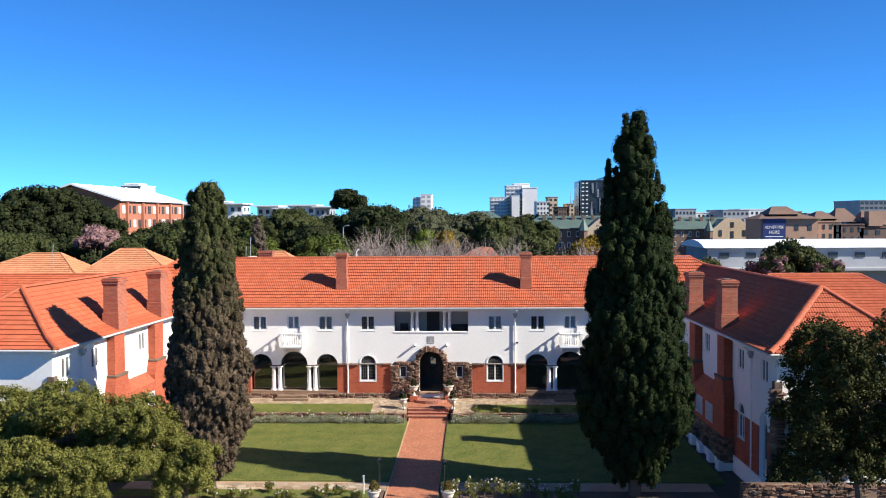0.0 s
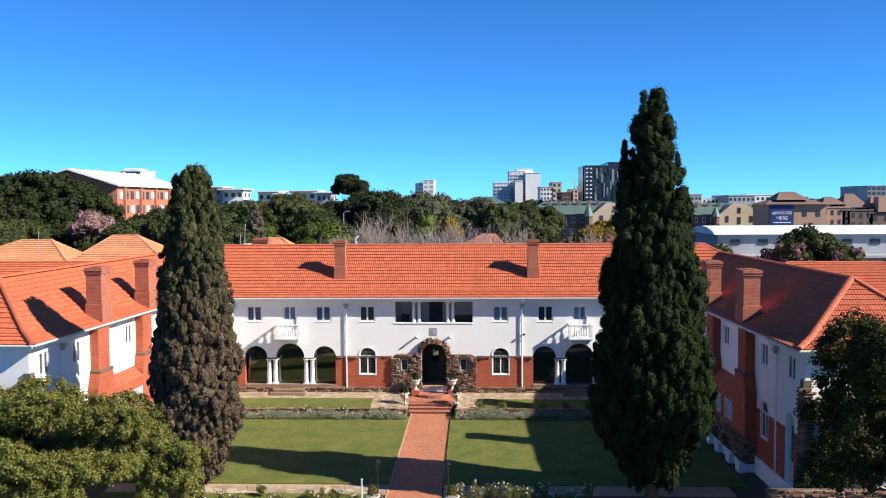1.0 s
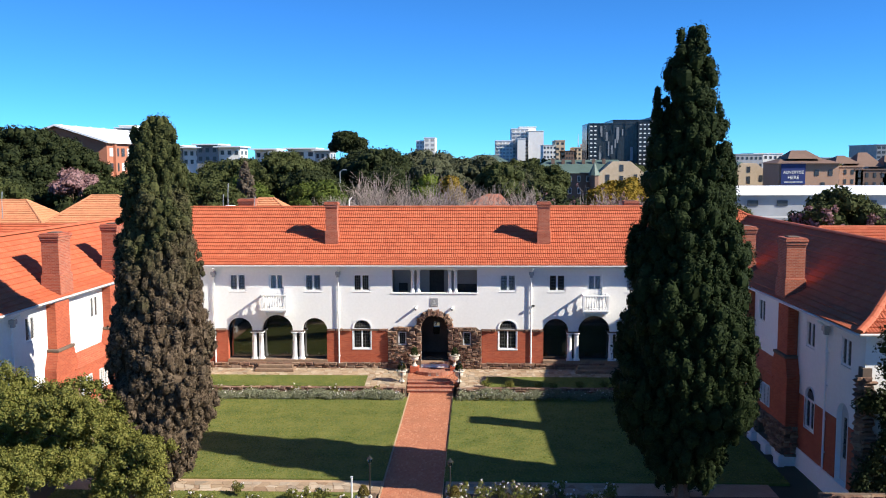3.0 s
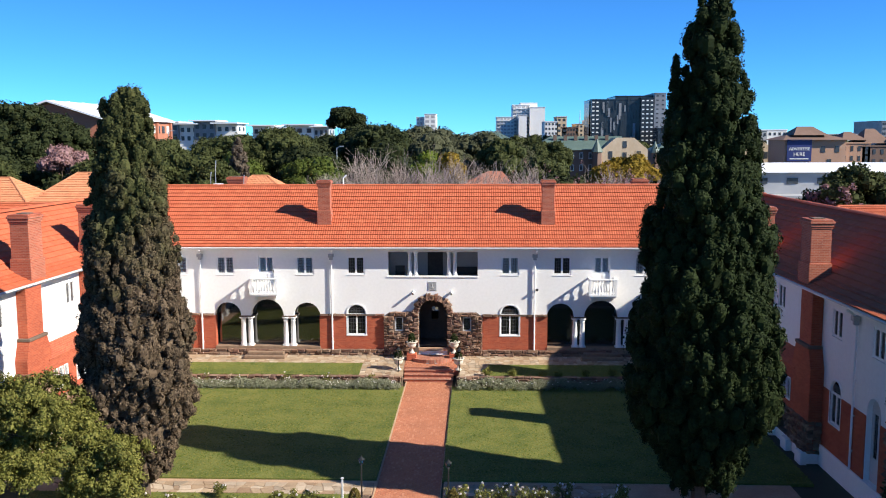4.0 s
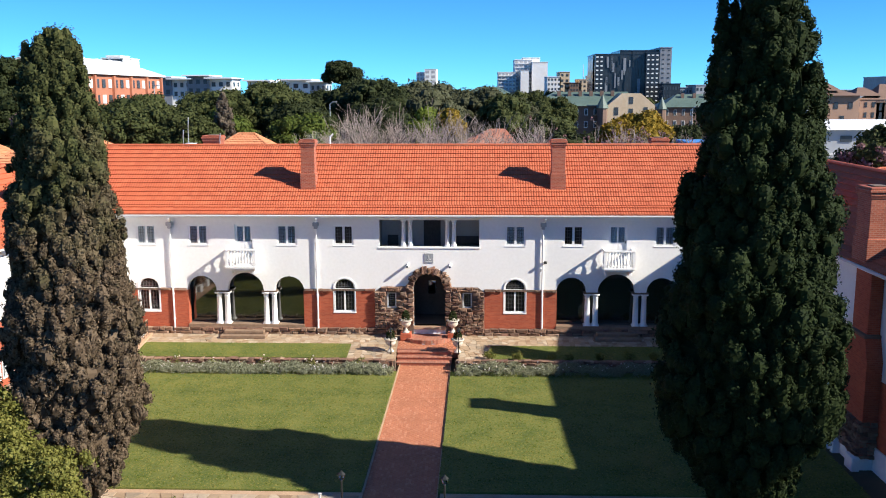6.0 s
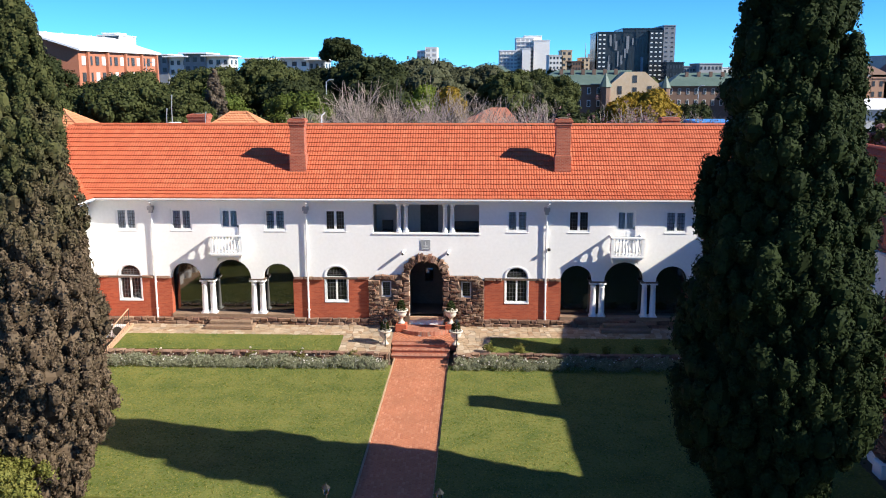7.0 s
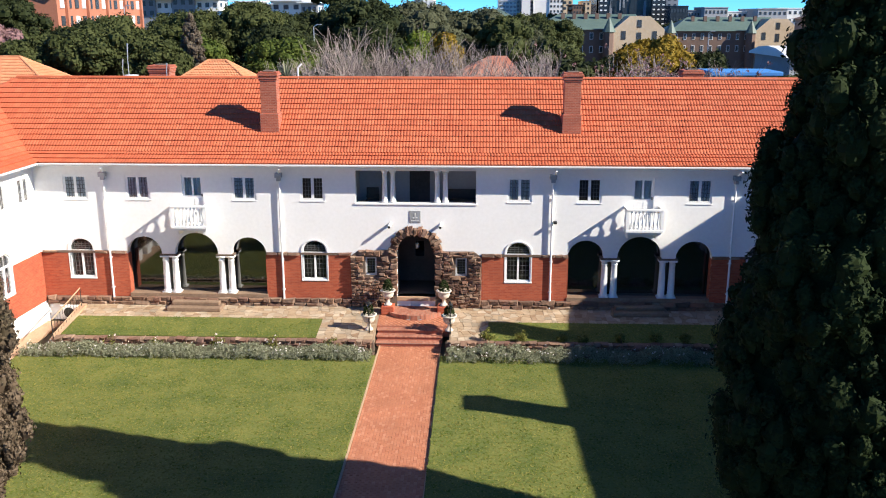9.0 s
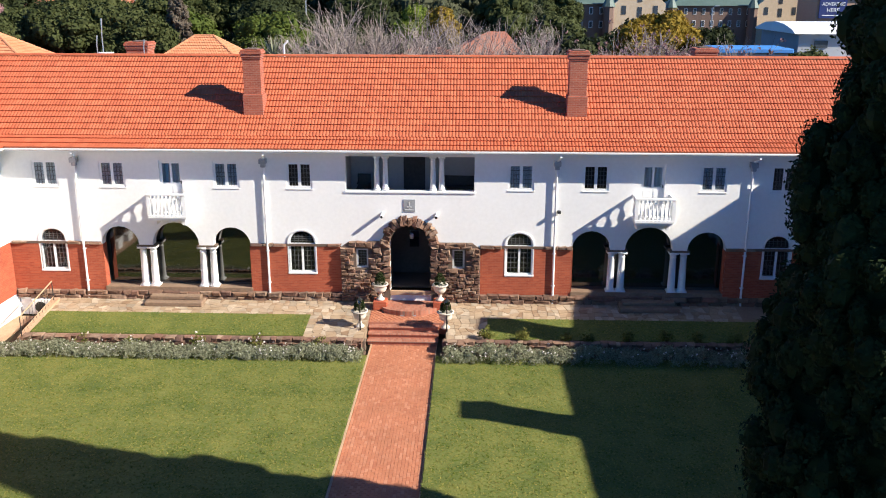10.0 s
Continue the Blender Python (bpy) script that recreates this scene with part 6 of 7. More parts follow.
# red brick hall with its white sheet roof
t = thing("brick_hall", "orange-red brick hall with white sheet roof", "building", (-86, 210, 0))
w = part("wall", prism([(-96, 0), (-75.7, 0), (-75.7, 18.4), (-86, 21.6), (-96, 18.4)], [], 190, 232), RED_WALL, t)
for k in range(13):
    y = 192 + k * 3.1
    for r in range(3):
        unit_piece("window", TOWER_WHITE if (k + r) % 3 == 0 else FAR_GLASS, w, (-75.7, y, 16.6 - r * 3.1), (0.3, 1.5, 1.7))
    if k % 3 == 0:
        unit_piece("pilaster", RED_WALL, w, (-75.5, y + 1.55, 9.1), (0.7, 0.8, 18.2))
for k in range(3):
    unit_piece("window", TOWER_WHITE, w, (-93 + k * 6, 190, 15), (1.4, 0.3, 1.6))
for x0, x1, z0, z1 in ((-97, -86, 18.2, 21.9), (-75.0, -86, 18.4, 21.9)):
    bm = bmesh.new()
    vs = [bm.verts.new((x, y, z + d)) for y in (189, 233) for x, z in ((x0, z0), (x1, z1)) for d in (0, 0.35)]
    for f in ((0, 1, 3, 2), (4, 6, 7, 5), (0, 4, 5, 1), (2, 3, 7, 6), (1, 5, 7, 3), (0, 2, 6, 4)):
        bm.faces.new([vs[q] for q in f])
    part("roof", bm, WHITE_ROOF, t, "white sheet metal roof")
for k in range(6):
    unit_piece("vent", WHITE_ROOF, t, (-86, 192 + k * 7, 22.1), (0.5, 0.5, 0.5))
t = thing("tower_block", "white banded tower behind the brick hall", "building", (-125, 330, 0))
w = block(t, -131, -123.4, 330, 345, 0, 26.6, TOWER_WHITE)
for k in range(5):
    unit_piece("window", FAR_GLASS, w, (-127.2, 330, 18 + k * 2.0), (7.0, 0.3, 0.8))
block(t, -130, -125, 332, 340, 26, 27.4, TOWER_WHITE)
for x0, x1, z, mt in ((-104, -97, 19.2, CLAD_GREY), (-97, -91, 18.6, TOWER_WHITE), (-92, -85, 19.6, CLAD_GREY), (-85, -78, 18.8, TOWER_WHITE), (-73, -66, 18.0, TOWER_WHITE), (-66.5, -62, 17.2, CONCRETE), (-62, -53, 18.2, TOWER_WHITE), (-53, -48, 17.6, CONCRETE)):
    t = thing("apartment_block", "modern pale apartment block with flat roof", "building", ((x0 + x1) / 2, 300, 0), "modern flats")
    block(t, x0, x1, 300 + (x0 % 3), 312, 0, z, mt, 2, 3, None, z - 5.5, 0.5, 0.5, side=True)
    part("roof_edge", boxes((x0 - 0.9, x1 + 0.9, 298.5, 313, z + 0.35, z + 0.7)), WHITE_ROOF, t)
# long white-roofed shed
t = thing("long_shed", "long pale shed with white rounded metal roof", "building", (48, 120, 0))
w = part("wall", boxes((31.8, 66, 121, 133, 0, 10.4)), CONCRETE, t)
bm = bmesh.new()
prof = [(120.4, 10.3), (121.5, 10.7), (124, 11.15), (127, 11.3), (130, 11.15), (133.5, 10.5), (133.5, 10.3)]
rows_ = [[bm.verts.new((x, y, z)) for y, z in prof] for x in (31.2, 66.5)]
for k in range(len(prof) - 1):
    bm.faces.new((rows_[0][k], rows_[1][k], rows_[1][k + 1], rows_[0][k + 1]))
bm.faces.new(rows_[0][::-1]), bm.faces.new(rows_[1])
part("roof", bm, WHITE_ROOF, t, "white metal roof")
for k in range(9):
    unit_piece("window", FAR_GLASS, w, (34 + k * 3.6, 121, 9.3), (1.3, 0.2, 0.7))
part("canopy", boxes((31.8, 66, 117.5, 121, 7.4, 7.7)), CONCRETE, t)
t = thing("shed", "low shed with bright blue sheet roof", "shed", (22, 105, 0))
part("wall", boxes((19.8, 25.2, 104, 108, 0, 9.5)), CONCRETE, t)
part("roof", boxes((19.5, 25.5, 103.6, 108.4, 9.55, 9.9), bevel=0.05), BLUE_ROOF, t)
# tan brick block with a billboard
t = thing("brick_block", "tan brick block with brown pagoda-like roof", "building", (85, 242, 0))
w = part("wall", boxes((77.4, 92.6, 243, 256, 0, 13.6)), TAN_BRICK, t)
hip(t, 76.6, 93.4, 242, 257, 13.6, 15.0, 80, 90, BROWN_ROOF)
hip(t, 80.2, 89, 245, 254, 14.8, 17.0, 82.5, 86.5, BROWN_ROOF, "upper_roof")
for x, z in ((87, 11.2), (90.5, 11.2), (88.6, 8.0)):
    unit_piece("window", FAR_GLASS, w, (x, 243, z), (1.0, 0.2, 1.5))
sg = thing("billboard", "blue billboard with white lettering on the brick block", "sign", (81, 242.5, 8.2))
part("board", boxes((77.9, 84.0, 242.6, 242.9, 8.2, 13.8)), SIGN_BLUE, sg)
for txt, z in (("ADVERTISE", 11.0), ("HERE", 9.6)):
    cu = bpy.data.curves.new("lettering", "FONT")
    cu.body, cu.size, cu.align_x, cu.extrude = txt, 1.25 if txt == "HERE" else 1.05, "CENTER", 0.02
    cu.materials.append(WHITE)
    ob = new("lettering", cu)
    ob.rotation_euler = (math.pi / 2, 0, 0)
    bpy.context.view_layer.update()
    me = bpy.data.meshes.new_from_object(ob.evaluated_get(bpy.context.evaluated_depsgraph_get()))
    bpy.data.objects.remove(ob)
    me.transform(pose(80.95, 242.55, z, 90))
    mesh_part("lettering", me, None, sg)
part("small_print", boxes((78.6, 83.3, 242.55, 242.6, 8.75, 8.95)), WHITE, sg)
for x0, x1, z, rz in ((92.6, 100, 12.6, 15.6), (98, 106, 11.8, 16.4), (105, 118, 11.0, 15.6)):
    t = thing("brick_block", "brown brick complex with tiled pavilion roofs", "building", ((x0 + x1) / 2, 246, 0), "brick complex")
    block(t, x0, x1, 246, 258, 0, z, TAN_BRICK if x0 < 95 else BROWN_BRICK, 2, 4, None, z - 5, 0.5, 0.35)
    hip(t, x0 + 0.4, x1 - 0.4, 246.5, 257, z + 0.9, rz, x0 + 2.8, x1 - 2.8, BROWN_ROOF, "upper_roof")
unit_piece("chimney", TAN_BRICK, t, (109, 247, 13.5), (3.6, 3, 4))


# ---- trees behind ----
rg = np.random.default_rng(61)


def shade_tree(label, x, y, top, rx, rz, mat, lobes=26, leaf=0.42, per=15, name="shade_tree", clump=1.1):
    return broad_tree(name, label, x, y, 0, top, rx, mat, rg, lobes, leaf, clump, per, rz)


shade_tree("huge dark dome-crowned fig tree", -71.5, 148, 19.4, 10.2, 7.6, LEAF_DARK, 75, 0.4, 44)
t = shade_tree("umbrella pine with flat round crown", -27.6, 200, 20.6, 3.4, 2.6, LEAF_DARK, 30, 0.42, 30, "umbrella_pine", 0.8)
for x, y, top, rx, mt in ((-21, 168, 16.0, 5, LEAF_DARK), (-16, 160, 16.3, 5.5, LEAF_DARK), (-10, 165, 16.5, 5.5, LEAF_GREY), (-4.5, 162, 16.3, 5, LEAF_GREY), (-7, 150, 14.8, 4.5, LEAF_GREY), (0, 158, 15.2, 4, LEAF_GREY), (3.5, 150, 14.2, 3.2, LEAF_MID),
                          (-26, 172, 15.4, 5, LEAF_DARK), (-31, 165, 15.3, 5, LEAF_DARK), (-14, 148, 13.6, 4.5, LEAF_DARK), (-22, 145, 13.4, 4.5, LEAF_DARK)):
    shade_tree("broad evergreen tree in the wooded park", x, y, top, rx, 4.6, mt)
for x, y, top, rx, mt in ((-34, 135, 15.0, 4.2, LEAF_MID), (-28, 138, 15.8, 4.4, LEAF_MID), (-23, 130, 13.6, 3.8, LEAF_DARK), (-38, 142, 14.8, 4, LEAF_MID), (-19.5, 116, 12.0, 3.3, LEAF_PARK), (-29.5, 122, 12.6, 2.2, LEAF_PARK), (-33, 118, 12.3, 3, LEAF_MID),
                          (-44, 135, 14.2, 4, LEAF_MID), (-49, 140, 13.6, 4.5, LEAF_DARK), (-58, 112, 12.9, 4.0, LEAF_MID), (-55, 130, 12.8, 4, LEAF_MID), (-63, 125, 12.5, 4.5, LEAF_DARK), (6, 165, 13.6, 3.4, LEAF_GREY), (10, 210, 14.6, 4.5, LEAF_MID), (14.5, 200, 13.6, 4, LEAF_MID), (9, 135, 11.6, 3, LEAF_MID), (-6, 120, 12.6, 1.8, LEAF_LIME),
                          (22.2, 116, 11.4, 1.8, LEAF_DARK), (28, 108, 9.4, 2.0, LEAF_MID)):
    shade_tree("leafy green tree in the wooded park", x, y, top, rx, 3.8, mt, 24, 0.3, 30, clump=0.9)
for x, y, top, rx in ((17.0, 114, 12.4, 2.6), (14.4, 112, 11.8, 1.9), (-3.4, 119, 12.5, 1.2)):
    shade_tree("autumn tree in golden yellow leaf", x, y, top, rx, 2.6, LEAF_YELLOW, 20, 0.32, 30, clump=0.7)
for x, rx, top in ((-40.5, 4.5, 12.2), (-35.5, 5.0, 12.8), (-30.5, 4.2, 12.2)):
    shade_tree("flat-topped spreading green acacia tree", x, 106 + rx, top, rx, 2.2, LEAF_MID, 30, 0.34, 34, "acacia_tree", 0.7)
t = shade_tree("flowering tree in pink blossom", -52.5, 124, 13.4, 2.6, 1.9, BLOSSOM, 16, 0.26, 20, clump=0.7)
t = shade_tree("round green tree dotted with pink blossom", 30.2, 84, 11.6, 4.2, 3.4, LEAF_MID, 34, 0.28, 40, clump=0.7)
for k in range(9):
    a = rg.uniform(3.4, 6.0)
    cs = np.array([[30.2 + 4.0 * math.cos(a) + rg.normal(0, 0.4), 84 + 3.6 * math.sin(a) + rg.normal(0, 0.3), 9.6 + rg.normal(0, 0.6)] for _ in range(7)])
    mesh_part("blossom", leaf_mesh("blossom", clumps(cs, np.full(7, 0.3), 40, 0.16, rg)), BLOSSOM, t, "pink blossom sprays")
cypress("cypress", "slender brown half-dry cypress beyond the roofs", -26.4, 110, 14.9, [(0.1, 0.9), (0.4, 1.5), (0.7, 1.2), (0.9, 0.7), (1.0, 0.2)], LEAF_BROWN, 71, step=0.6, per=30, leaf=0.16)


def bare_tree(x, y, top, mat, seed, spread=0.5, blossom=False):
    """A leafless tree: stems that fork again and again into fine upright twigs."""
    r = np.random.default_rng(seed)
    t = thing("bare_tree", "leafless winter tree with fine " + ("pinkish" if blossom else "pale grey") + " twigs", "tree", (x, y, 0), "bare trees behind the hall")
    V, Fc = [], []

    def limb(p, d, ln, rad, depth):
        q = p + d * ln
        s = np.cross(d, [0.3, 0.5, 0.8])
        s /= np.linalg.norm(s)
        b = np.cross(d, s)
        n0 = len(V)
        for c, rr in ((p, rad), (q, rad * 0.65)):
            for k in range(3):
                V.append(c + rr * (math.cos(k * 2.094) * s + math.sin(k * 2.094) * b))
        for k in range(3):
            Fc.append((n0 + k, n0 + (k + 1) % 3, n0 + 3 + (k + 1) % 3, n0 + 3 + k))
        if depth:
            for _ in range(3):
                e = d + r.normal(0, spread, 3) + np.array([0, 0, 0.25])
                e /= np.linalg.norm(e)
                limb(p + d * ln * r.uniform(0.55, 1.0), e, ln * r.uniform(0.6, 0.85), max(rad * 0.6, 0.013), depth - 1)

    for k in range(3):
        d = np.array([r.normal(0, 0.25), r.normal(0, 0.25), 1.0])
        d /= np.linalg.norm(d)
        limb(np.array([x, y, -0.1]), d, top * 0.36, 0.17, 5)
    V = np.array(V)
    V[:, 2] *= top / V[:, 2].max()
    mesh_part("twig_crown", raw_mesh("twig_crown", V, Fc), mat, t, "", "stuff")
    if blossom:
        tips = V[r.integers(0, len(V), 260)]
        tips = tips[tips[:, 2] > top * 0.6]
        mesh_part("blossom", leaf_mesh("blossom", clumps(tips, np.full(len(tips), 0.16), 9, 0.12, r)), BLOSSOM, t, "faded pink blossom")
    return t


for k in range(15):
    x = -14.0 + k * 2.05 + rg.uniform(-0.6, 0.6)
    top = 12.0 + 1.6 * math.exp(-((x + 8) / 5) ** 2) + 0.9 * math.exp(-((x - 3) / 3) ** 2) + rg.uniform(-0.6, 0.5)
    bare_tree(x, 95 + rg.uniform(-4, 8), top, TWIG, 80 + k, 0.36, blossom=k > 9)
ag = thing("agave_palm", "spiky grey-green palm behind the ridge", "palm", (-12.4, 84, 0))
part("trunk", tube(bmesh.new(), [(-12.4, 84, 0), (-12.3, 84, 10.4)], 0.16, 8), BARK, ag)
for k in range(26):
    a, e = rg.uniform(0, 6.28), rg.uniform(0.1, 1.4)
    d = Vector((math.cos(a) * math.cos(e), math.sin(a) * math.cos(e), math.sin(e)))
    sd = d.cross(Vector((0, 0, 1))).normalized() * 0.05
    o = Vector((-12.3, 84, 10.5))
    bm = bmesh.new()
    vs = [bm.verts.new(p) for p in (o - sd, o + sd, o + d * 0.8 + sd * 1.2, o + d * 1.5 - Vector((0, 0, 0.12)), o + d * 0.8 - sd * 1.2)]
    bm.faces.new(vs)
    part("frond", bm, LAVENDER, ag)
for x, y, z in ((-18.7, 130, 13.2), (-48, 150, 15.5), (64, 118, 12.5), (33, 160, 12)):
    p = thing("street_lamp", "tall thin grey street lamp pole", "street lamp", (x, y, 0), "street lamps")
    part("pole", tube(bmesh.new(), [(x, y, 0), (x, y, z), (x + 0.4, y, z + 0.25)], 0.07, 6), GREY_METAL, p)
    part("lamp_head", boxes((x + 0.3, x + 0.9, y - 0.12, y + 0.12, z + 0.2, z + 0.32), bevel=0.03), GREY_METAL, p)
mast = thing("radio_mast", "thin lattice mast on the skyline", "mast", (54, 500, 0))
part("pole", tube(bmesh.new(), [(54.5, 500, 0), (54.5, 500, 26), (54.5, 500, 29)], [0.4, 0.2, 0.08], 5), GREY_METAL, mast)
# far woods, filling between the town's blocks
v = []
for k in range(80):
    x, y = rg.uniform(-230, 230), rg.uniform(330, 520)
    top = 11.5 + 2.0 * (y - 330) / 190 + rg.uniform(-1.5, 1.5)
    v.append(lobe_crown(x, y, top - 4.5, 8, 6, 4.5, 6, 2.0, 10, 1.15, rg))
for k in range(46):
    x, y = rg.uniform(-90, 14), rg.uniform(150, 230)
    v.append(lobe_crown(x, y, 6.0 + rg.uniform(-1, 1), 6, 5, 4.5, 8, 1.4, 12, 0.75, rg))
fw = mesh_part("far_woods", leaf_mesh("far_woods", np.concatenate(v)), LEAF_MID, None)
tagged(fw, "distant dark green woods between the buildings", "woods", "", "stuff")
v = [lobe_crown(rg.uniform(-75, 26), rg.uniform(114, 140), 5.2 + rg.uniform(-1, 1), 4.5, 4, 4.0, 9, 1.1, 13, 0.5, rg) for k in range(48)]
us = mesh_part("undergrowth", leaf_mesh("undergrowth", np.concatenate(v)), LEAF_DARK, None)
tagged(us, "dark shrubby undergrowth of the wooded park", "shrubs", "", "stuff")
_u.free()
# ---- pieces: stones, tiles, bricks ----
def piece(name, mesh, parent, at, rot=(0, 0, 0), size=(1, 1, 1)):
    ob = new(name, mesh)
    ob.parent, ob.matrix_parent_inverse = parent, base_of(parent).inverted()
    ob.location, ob.rotation_euler, ob.scale = at, rot, size
    return ob


def stone_meshes(n, mat, rg):
    """Rough-faced blocks of unit size: x and z across the face, y into the wall."""
    out = []
    for k in range(n):
        v, f = [], []
        j = lambda a: rg.uniform(-a, a)
        ring = [(-0.5, -0.5), (0.5, -0.5), (0.5, 0.5), (-0.5, 0.5)]
        ring = [(x + j(0.1), z + j(0.2)) for x, z in ring]
        v += [(x, 0.5, z) for x, z in ring]
        v += [(x * 0.99, -0.15 + j(0.1), z * 0.99) for x, z in ring]
        v += [(x * 0.78 + j(0.05), -0.5 + j(0.28), z * 0.72 + j(0.05)) for x, z in ring]
        for a in (0, 4):
            f += [(a + i, a + (i + 1) % 4, a + 4 + (i + 1) % 4, a + 4 + i) for i in range(4)]
        f += [(8, 9, 10, 11)]
        me = bpy.data.meshes.new("stone")
        me.from_pydata(v, [], f)
        me.materials.append(mat)
        out.append(me)
    return out


rg = np.random.default_rng(21)
STONES = stone_meshes(14, STONE, rg)


def stone_wall(parent, m, x0, x1, z0, z1, y, rg, hs=(0.1, 0.26), ls=(0.18, 0.62), skip=None, depth=0.18):
    """Random courses of rough stones on the face y of the frame m."""
    turn = m.to_3x3().normalized()
    if turn.determinant() < 0:
        turn = turn @ Matrix.Diagonal((-1, 1, 1))
    rot = turn.to_euler()
    z = z0
    while z < z1 - 0.05:
        h = min(rg.uniform(*hs), z1 - z)
        if z1 - z - h < 0.09:
            h = z1 - z
        x = x0
        while x < x1 - 0.03:
            ln = rg.uniform(*ls)
            if x1 - x - ln < 0.15:
                ln = x1 - x
            cx, cz = x + ln / 2, z + h / 2
            if not (skip and (skip(cx, cz) or skip(x + 0.04, cz) or skip(x + ln - 0.04, cz))):
                p = m @ Vector((cx, y + rg.uniform(-0.06, 0.045), cz))
                piece("stone", STONES[int(rg.integers(len(STONES)))], parent, p, rot, (ln * 0.985, depth, h * 0.97))
            x += ln
        z += h


# portal stonework
door_hole, holes = arch(0, 1.84, 0.9, 3.52), [rect(-2.42, -1.88, 2.46, 3.36), rect(1.88, 2.42, 2.46, 3.36)]
out = [(-3.1, 0.9), (-0.92, 0.9)] + [(0.92 * math.cos(a), 3.52 + 0.92 * math.sin(a)) for a in np.linspace(math.pi, 0, 14)] + [(0.92, 0.9), (3.1, 0.9), (3.1, 3.4), (2.75, 3.66), (1.27, 3.66)]
out += [(1.27 * math.cos(a), 3.52 + 1.27 * math.sin(a)) for a in np.linspace(0.12, math.pi - 0.12, 14)] + [(-1.27, 3.66), (-2.75, 3.66), (-3.1, 3.4)]
portal = part("portal", prism(out, holes, -0.1, -0.002, m=MF), MORTAR, main, "rough brown stone door surround")


def skip_portal(x, z):
    return abs(x) < 0.98 or (math.hypot(x, z - 3.52) < 1.3 and z > 3.3) or (1.84 < abs(x) < 2.46 and 2.42 < z < 3.4)


stone_wall(portal, MF, -3.1, -0.92, 0.9, 3.42, -0.12, rg, hs=(0.08, 0.2), skip=skip_portal, ls=(0.14, 0.42))
stone_wall(portal, MF, 0.92, 3.1, 0.9, 3.42, -0.12, rg, hs=(0.08, 0.2), skip=skip_portal, ls=(0.14, 0.42))
stone_wall(portal, MF, -2.75, -1.25, 3.42, 3.68, -0.12, rg, ls=(0.25, 0.5))
stone_wall(portal, MF, 1.25, 2.75, 3.42, 3.68, -0.12, rg, ls=(0.25, 0.5))
for s in (-1, 1):
    for z in np.arange(1.6, 3.4, 0.27):
        piece("stone", STONES[int(rg.integers(14))], portal, MF @ Vector((s * 1.06, -0.13, z)), (0, 0, 0), (0.32, 0.2, 0.25))
for a in np.linspace(0, math.pi, 19):
    r = 1.11 + rg.uniform(-0.02, 0.03)
    piece("stone", STONES[int(rg.integers(14))], portal, MF @ Vector((r * math.cos(a), -0.15, 3.52 + r * math.sin(a))), (0, math.pi / 2 - a, 0), (0.19, 0.24, 0.4 + rg.uniform(-0.03, 0.06)))
# plinth and string course of the main range
plinth = part("stone_plinth", boxes((C - 18.1, C - 3.1, F - 0.08, F - 0.004, 0.85, 1.25), (C + 3.1, C + 18.1, F - 0.08, F - 0.004, 0.85, 1.25)), MORTAR, main, "rough brown stone plinth")
gap = lambda x, z: any(abs(abs(x) - u) < 0.72 for u in (4.85, 16.15))
for s in (-1, 1):
    a, b = sorted((s * 3.1, s * 18.05))
    stone_wall(plinth, MF, a, b, 0.86, 1.27, -0.1, rg, hs=(0.16, 0.24), ls=(0.3, 0.75))
    for p, q in ((3.1, 7.18), (13.95, 18.05)):
        a, b = sorted((s * p, s * q))
        band = part("stone_band", boxes((a, b, -0.05, -0.004, 3.42, 3.53), m=MF), MORTAR, main, "thin brown stone string course")
        stone_wall(band, MF, a, b, 3.4, 3.54, -0.05, rg, hs=(0.13, 0.14), ls=(0.3, 0.7), skip=gap, depth=0.14)
    # broad stone steps before the arcade
    st = part("stone_step", boxes((s * 10.6 - 1.3, s * 10.6 + 1.3, -0.95, -0.2, 0.8, 1.0), (s * 10.6 - 1.15, s * 10.6 + 1.15, -0.6, -0.2, 1.0, 1.18), m=MF, bevel=0.03), WALL_CAP, main, "worn stone step")
    a, b = sorted((s * 1.75, s * 16.0))
    stone_wall(rw, Matrix.Translation((C, 63.45, 0)), a, b, -0.02, 0.6, -0.05, rg, hs=(0.08, 0.16), ls=(0.15, 0.5), depth=0.3)
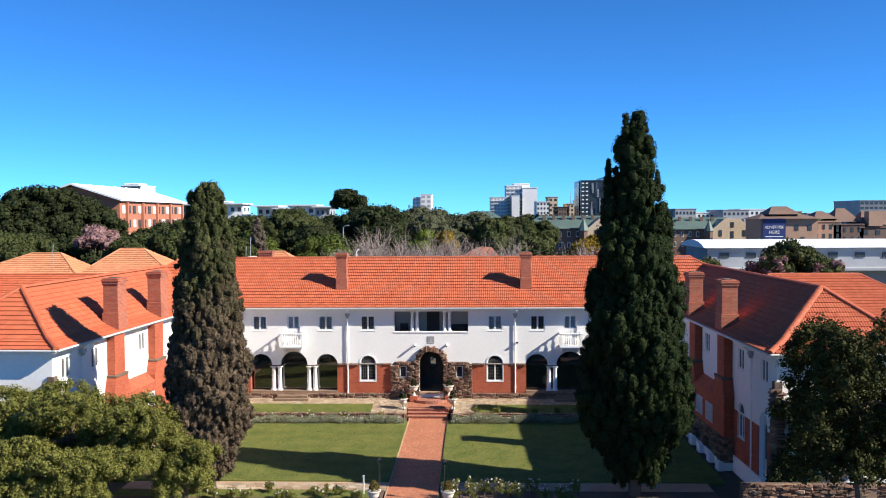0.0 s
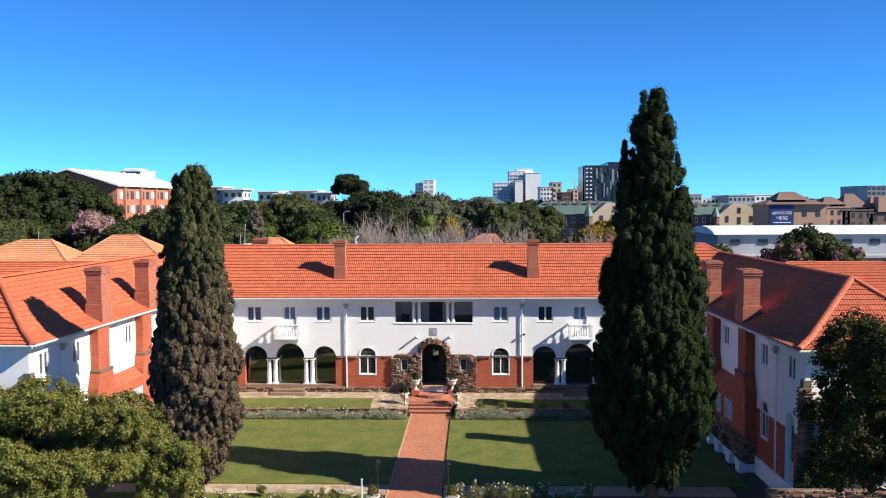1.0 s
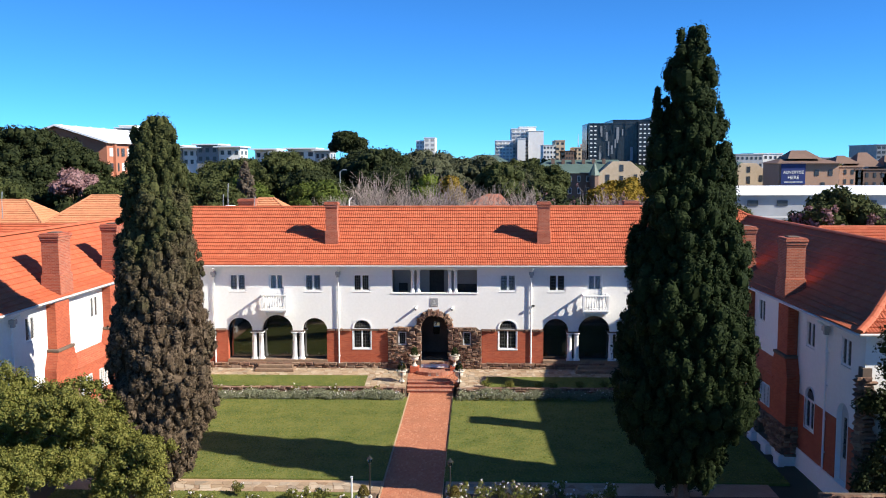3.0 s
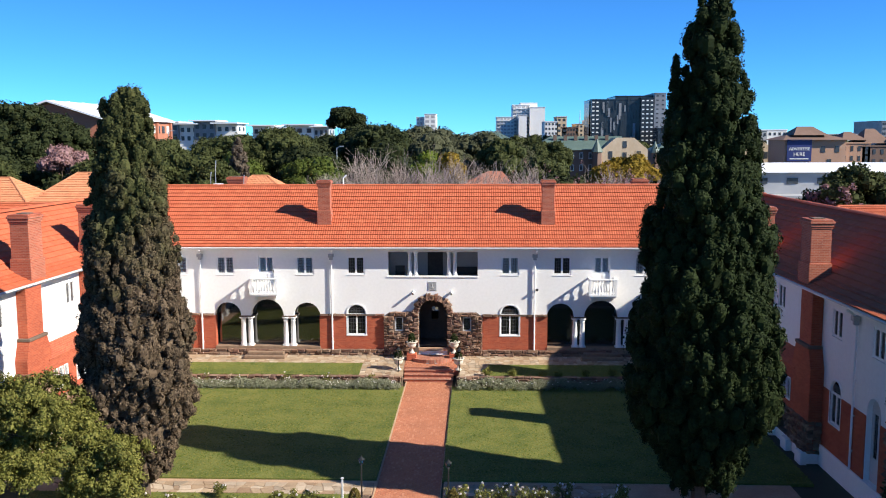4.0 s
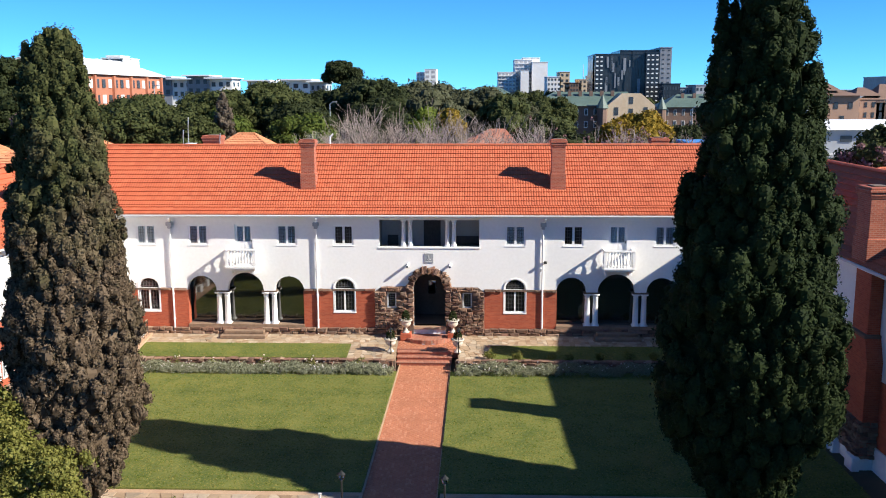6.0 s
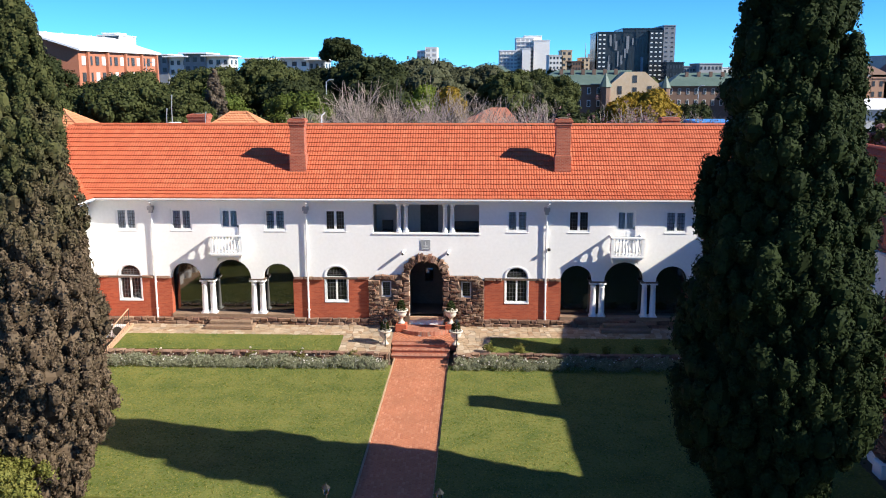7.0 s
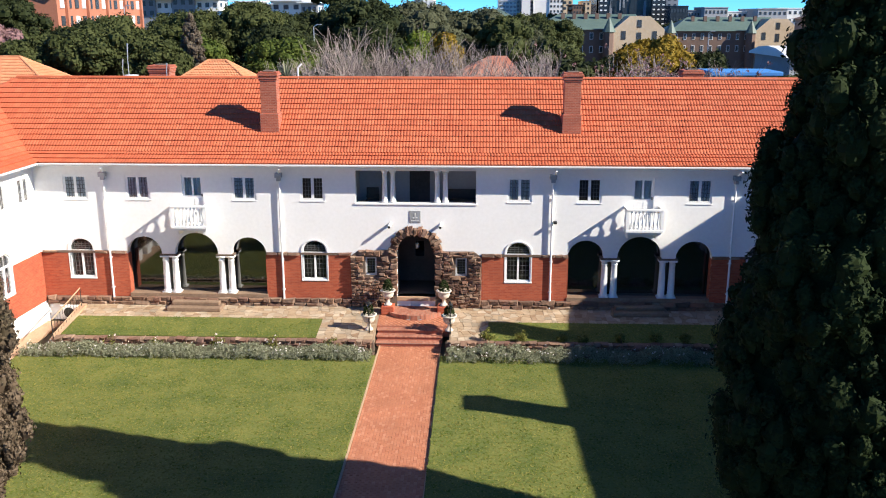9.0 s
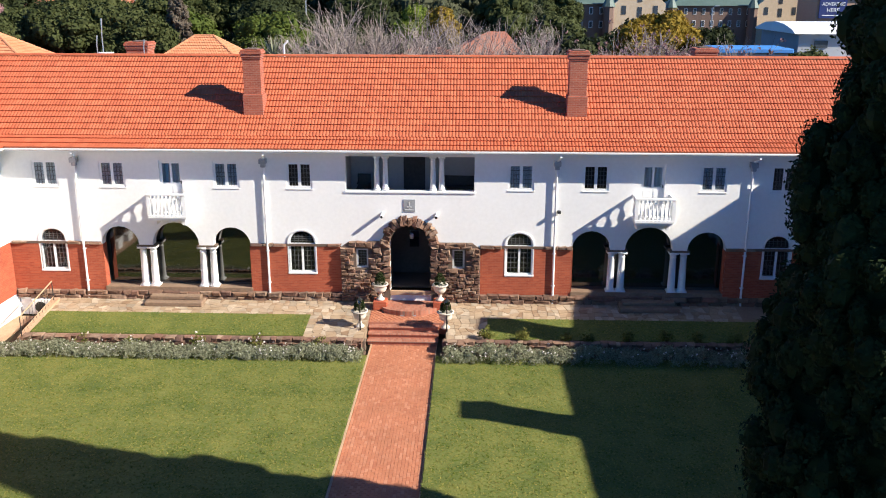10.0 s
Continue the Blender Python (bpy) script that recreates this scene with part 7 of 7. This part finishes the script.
# wings: stone bases and corner stones
for side, t, m in ((-1, west_wing, MW), (1, east_wing, ME)):
    END = ENDS[side]
    (b0, b1), (n0, n1) = W_BREAST[side]
    mid = (b1 + n0) / 2
    sb = [o for o in t.children if o.name.startswith("stone_base")][0]
    hole = lambda x, z: any(abs(x - c) < 0.7 and z < 1.28 - 0.3 * abs(x - c) for c in (mid - 1.15, mid + 1.15))
    stone_wall(sb, m, b1 + 0.3, n0 - 0.3, 0.42, 1.85, -0.63, rg, hs=(0.1, 0.17), skip=hole)
    for x in (mid - 1.15, mid + 1.15):
        for a in np.linspace(0.15, math.pi - 0.15, 9):
            piece("stone", STONES[int(rg.integers(14))], sb, m @ Vector((x + 0.78 * math.cos(a), -0.66, 0.85 + 0.52 * math.sin(a))), (0, 0, math.atan2(m[1][0], m[0][0])), (0.2, 0.16, 0.22))
    for (a0, a1), top in (((b0, b1), 1.9), ((n0, n1), 3.2 if side < 0 else 1.9)):
        stone_wall(sb, m, a0 - 0.3, a1 + 0.3, 0.42, top, -0.64, rg, hs=(0.1, 0.17))
    # the garden side of the near breast is faced with stone as well
    ms_ = m @ Matrix(((0, -1, 0, n1 + 0.3), (1, 0, 0, 0), (0, 0, 1, 0), (0, 0, 0, 1)))
    stone_wall(sb, ms_, -0.66, -0.03, 0.42, 3.7 if side < 0 else 1.9, 0.0, rg, hs=(0.12, 0.2), ls=(0.2, 0.4))
    q = part("quoin", boxes((END - 0.3, END + 0.1, -0.12, 0.25, 0.9, 6.35), m=m), MORTAR, t, "rugged stone corner buttress")
    for k in range(30):
        z = 0.98 + k * 0.17
        ln = rg.uniform(0.32, 0.62)
        p = m @ Vector((END - ln / 2 + 0.14, -0.12, z))
        piece("stone", STONES[int(rg.integers(14))], q, p, (0, 0, math.atan2(m[1][0], m[0][0])), (ln, 0.3, 0.165))
        p = m @ Vector((END + 0.1, ln / 2 - 0.12, z))
        piece("stone", STONES[int(rg.integers(14))], q, p, (0, 0, math.atan2(m[1][1], m[0][1])), (ln, 0.25, 0.165))

stone_wall(bpy.data.objects["garden_wall"], Matrix.Translation((C, 42.9, 0)), 16.2, 24.0, 0.3, 1.7, -0.04, rg, hs=(0.1, 0.2), ls=(0.2, 0.5))

# roof tiles as single pieces where the camera passes nearest
tile_mesh = raw_mesh("roof_tile", TILE_V, TILE_F)
tile_mesh.materials.append(TILE)
for roof, near, mat in ROOFS:
    for o, a, u, n in near:
        if a.cross(u).dot(n) < 0:
            a, o = -a, o
        q = Matrix((a, u, n)).transposed().to_euler()
        piece("roof_tile", tile_mesh, roof, o, q)
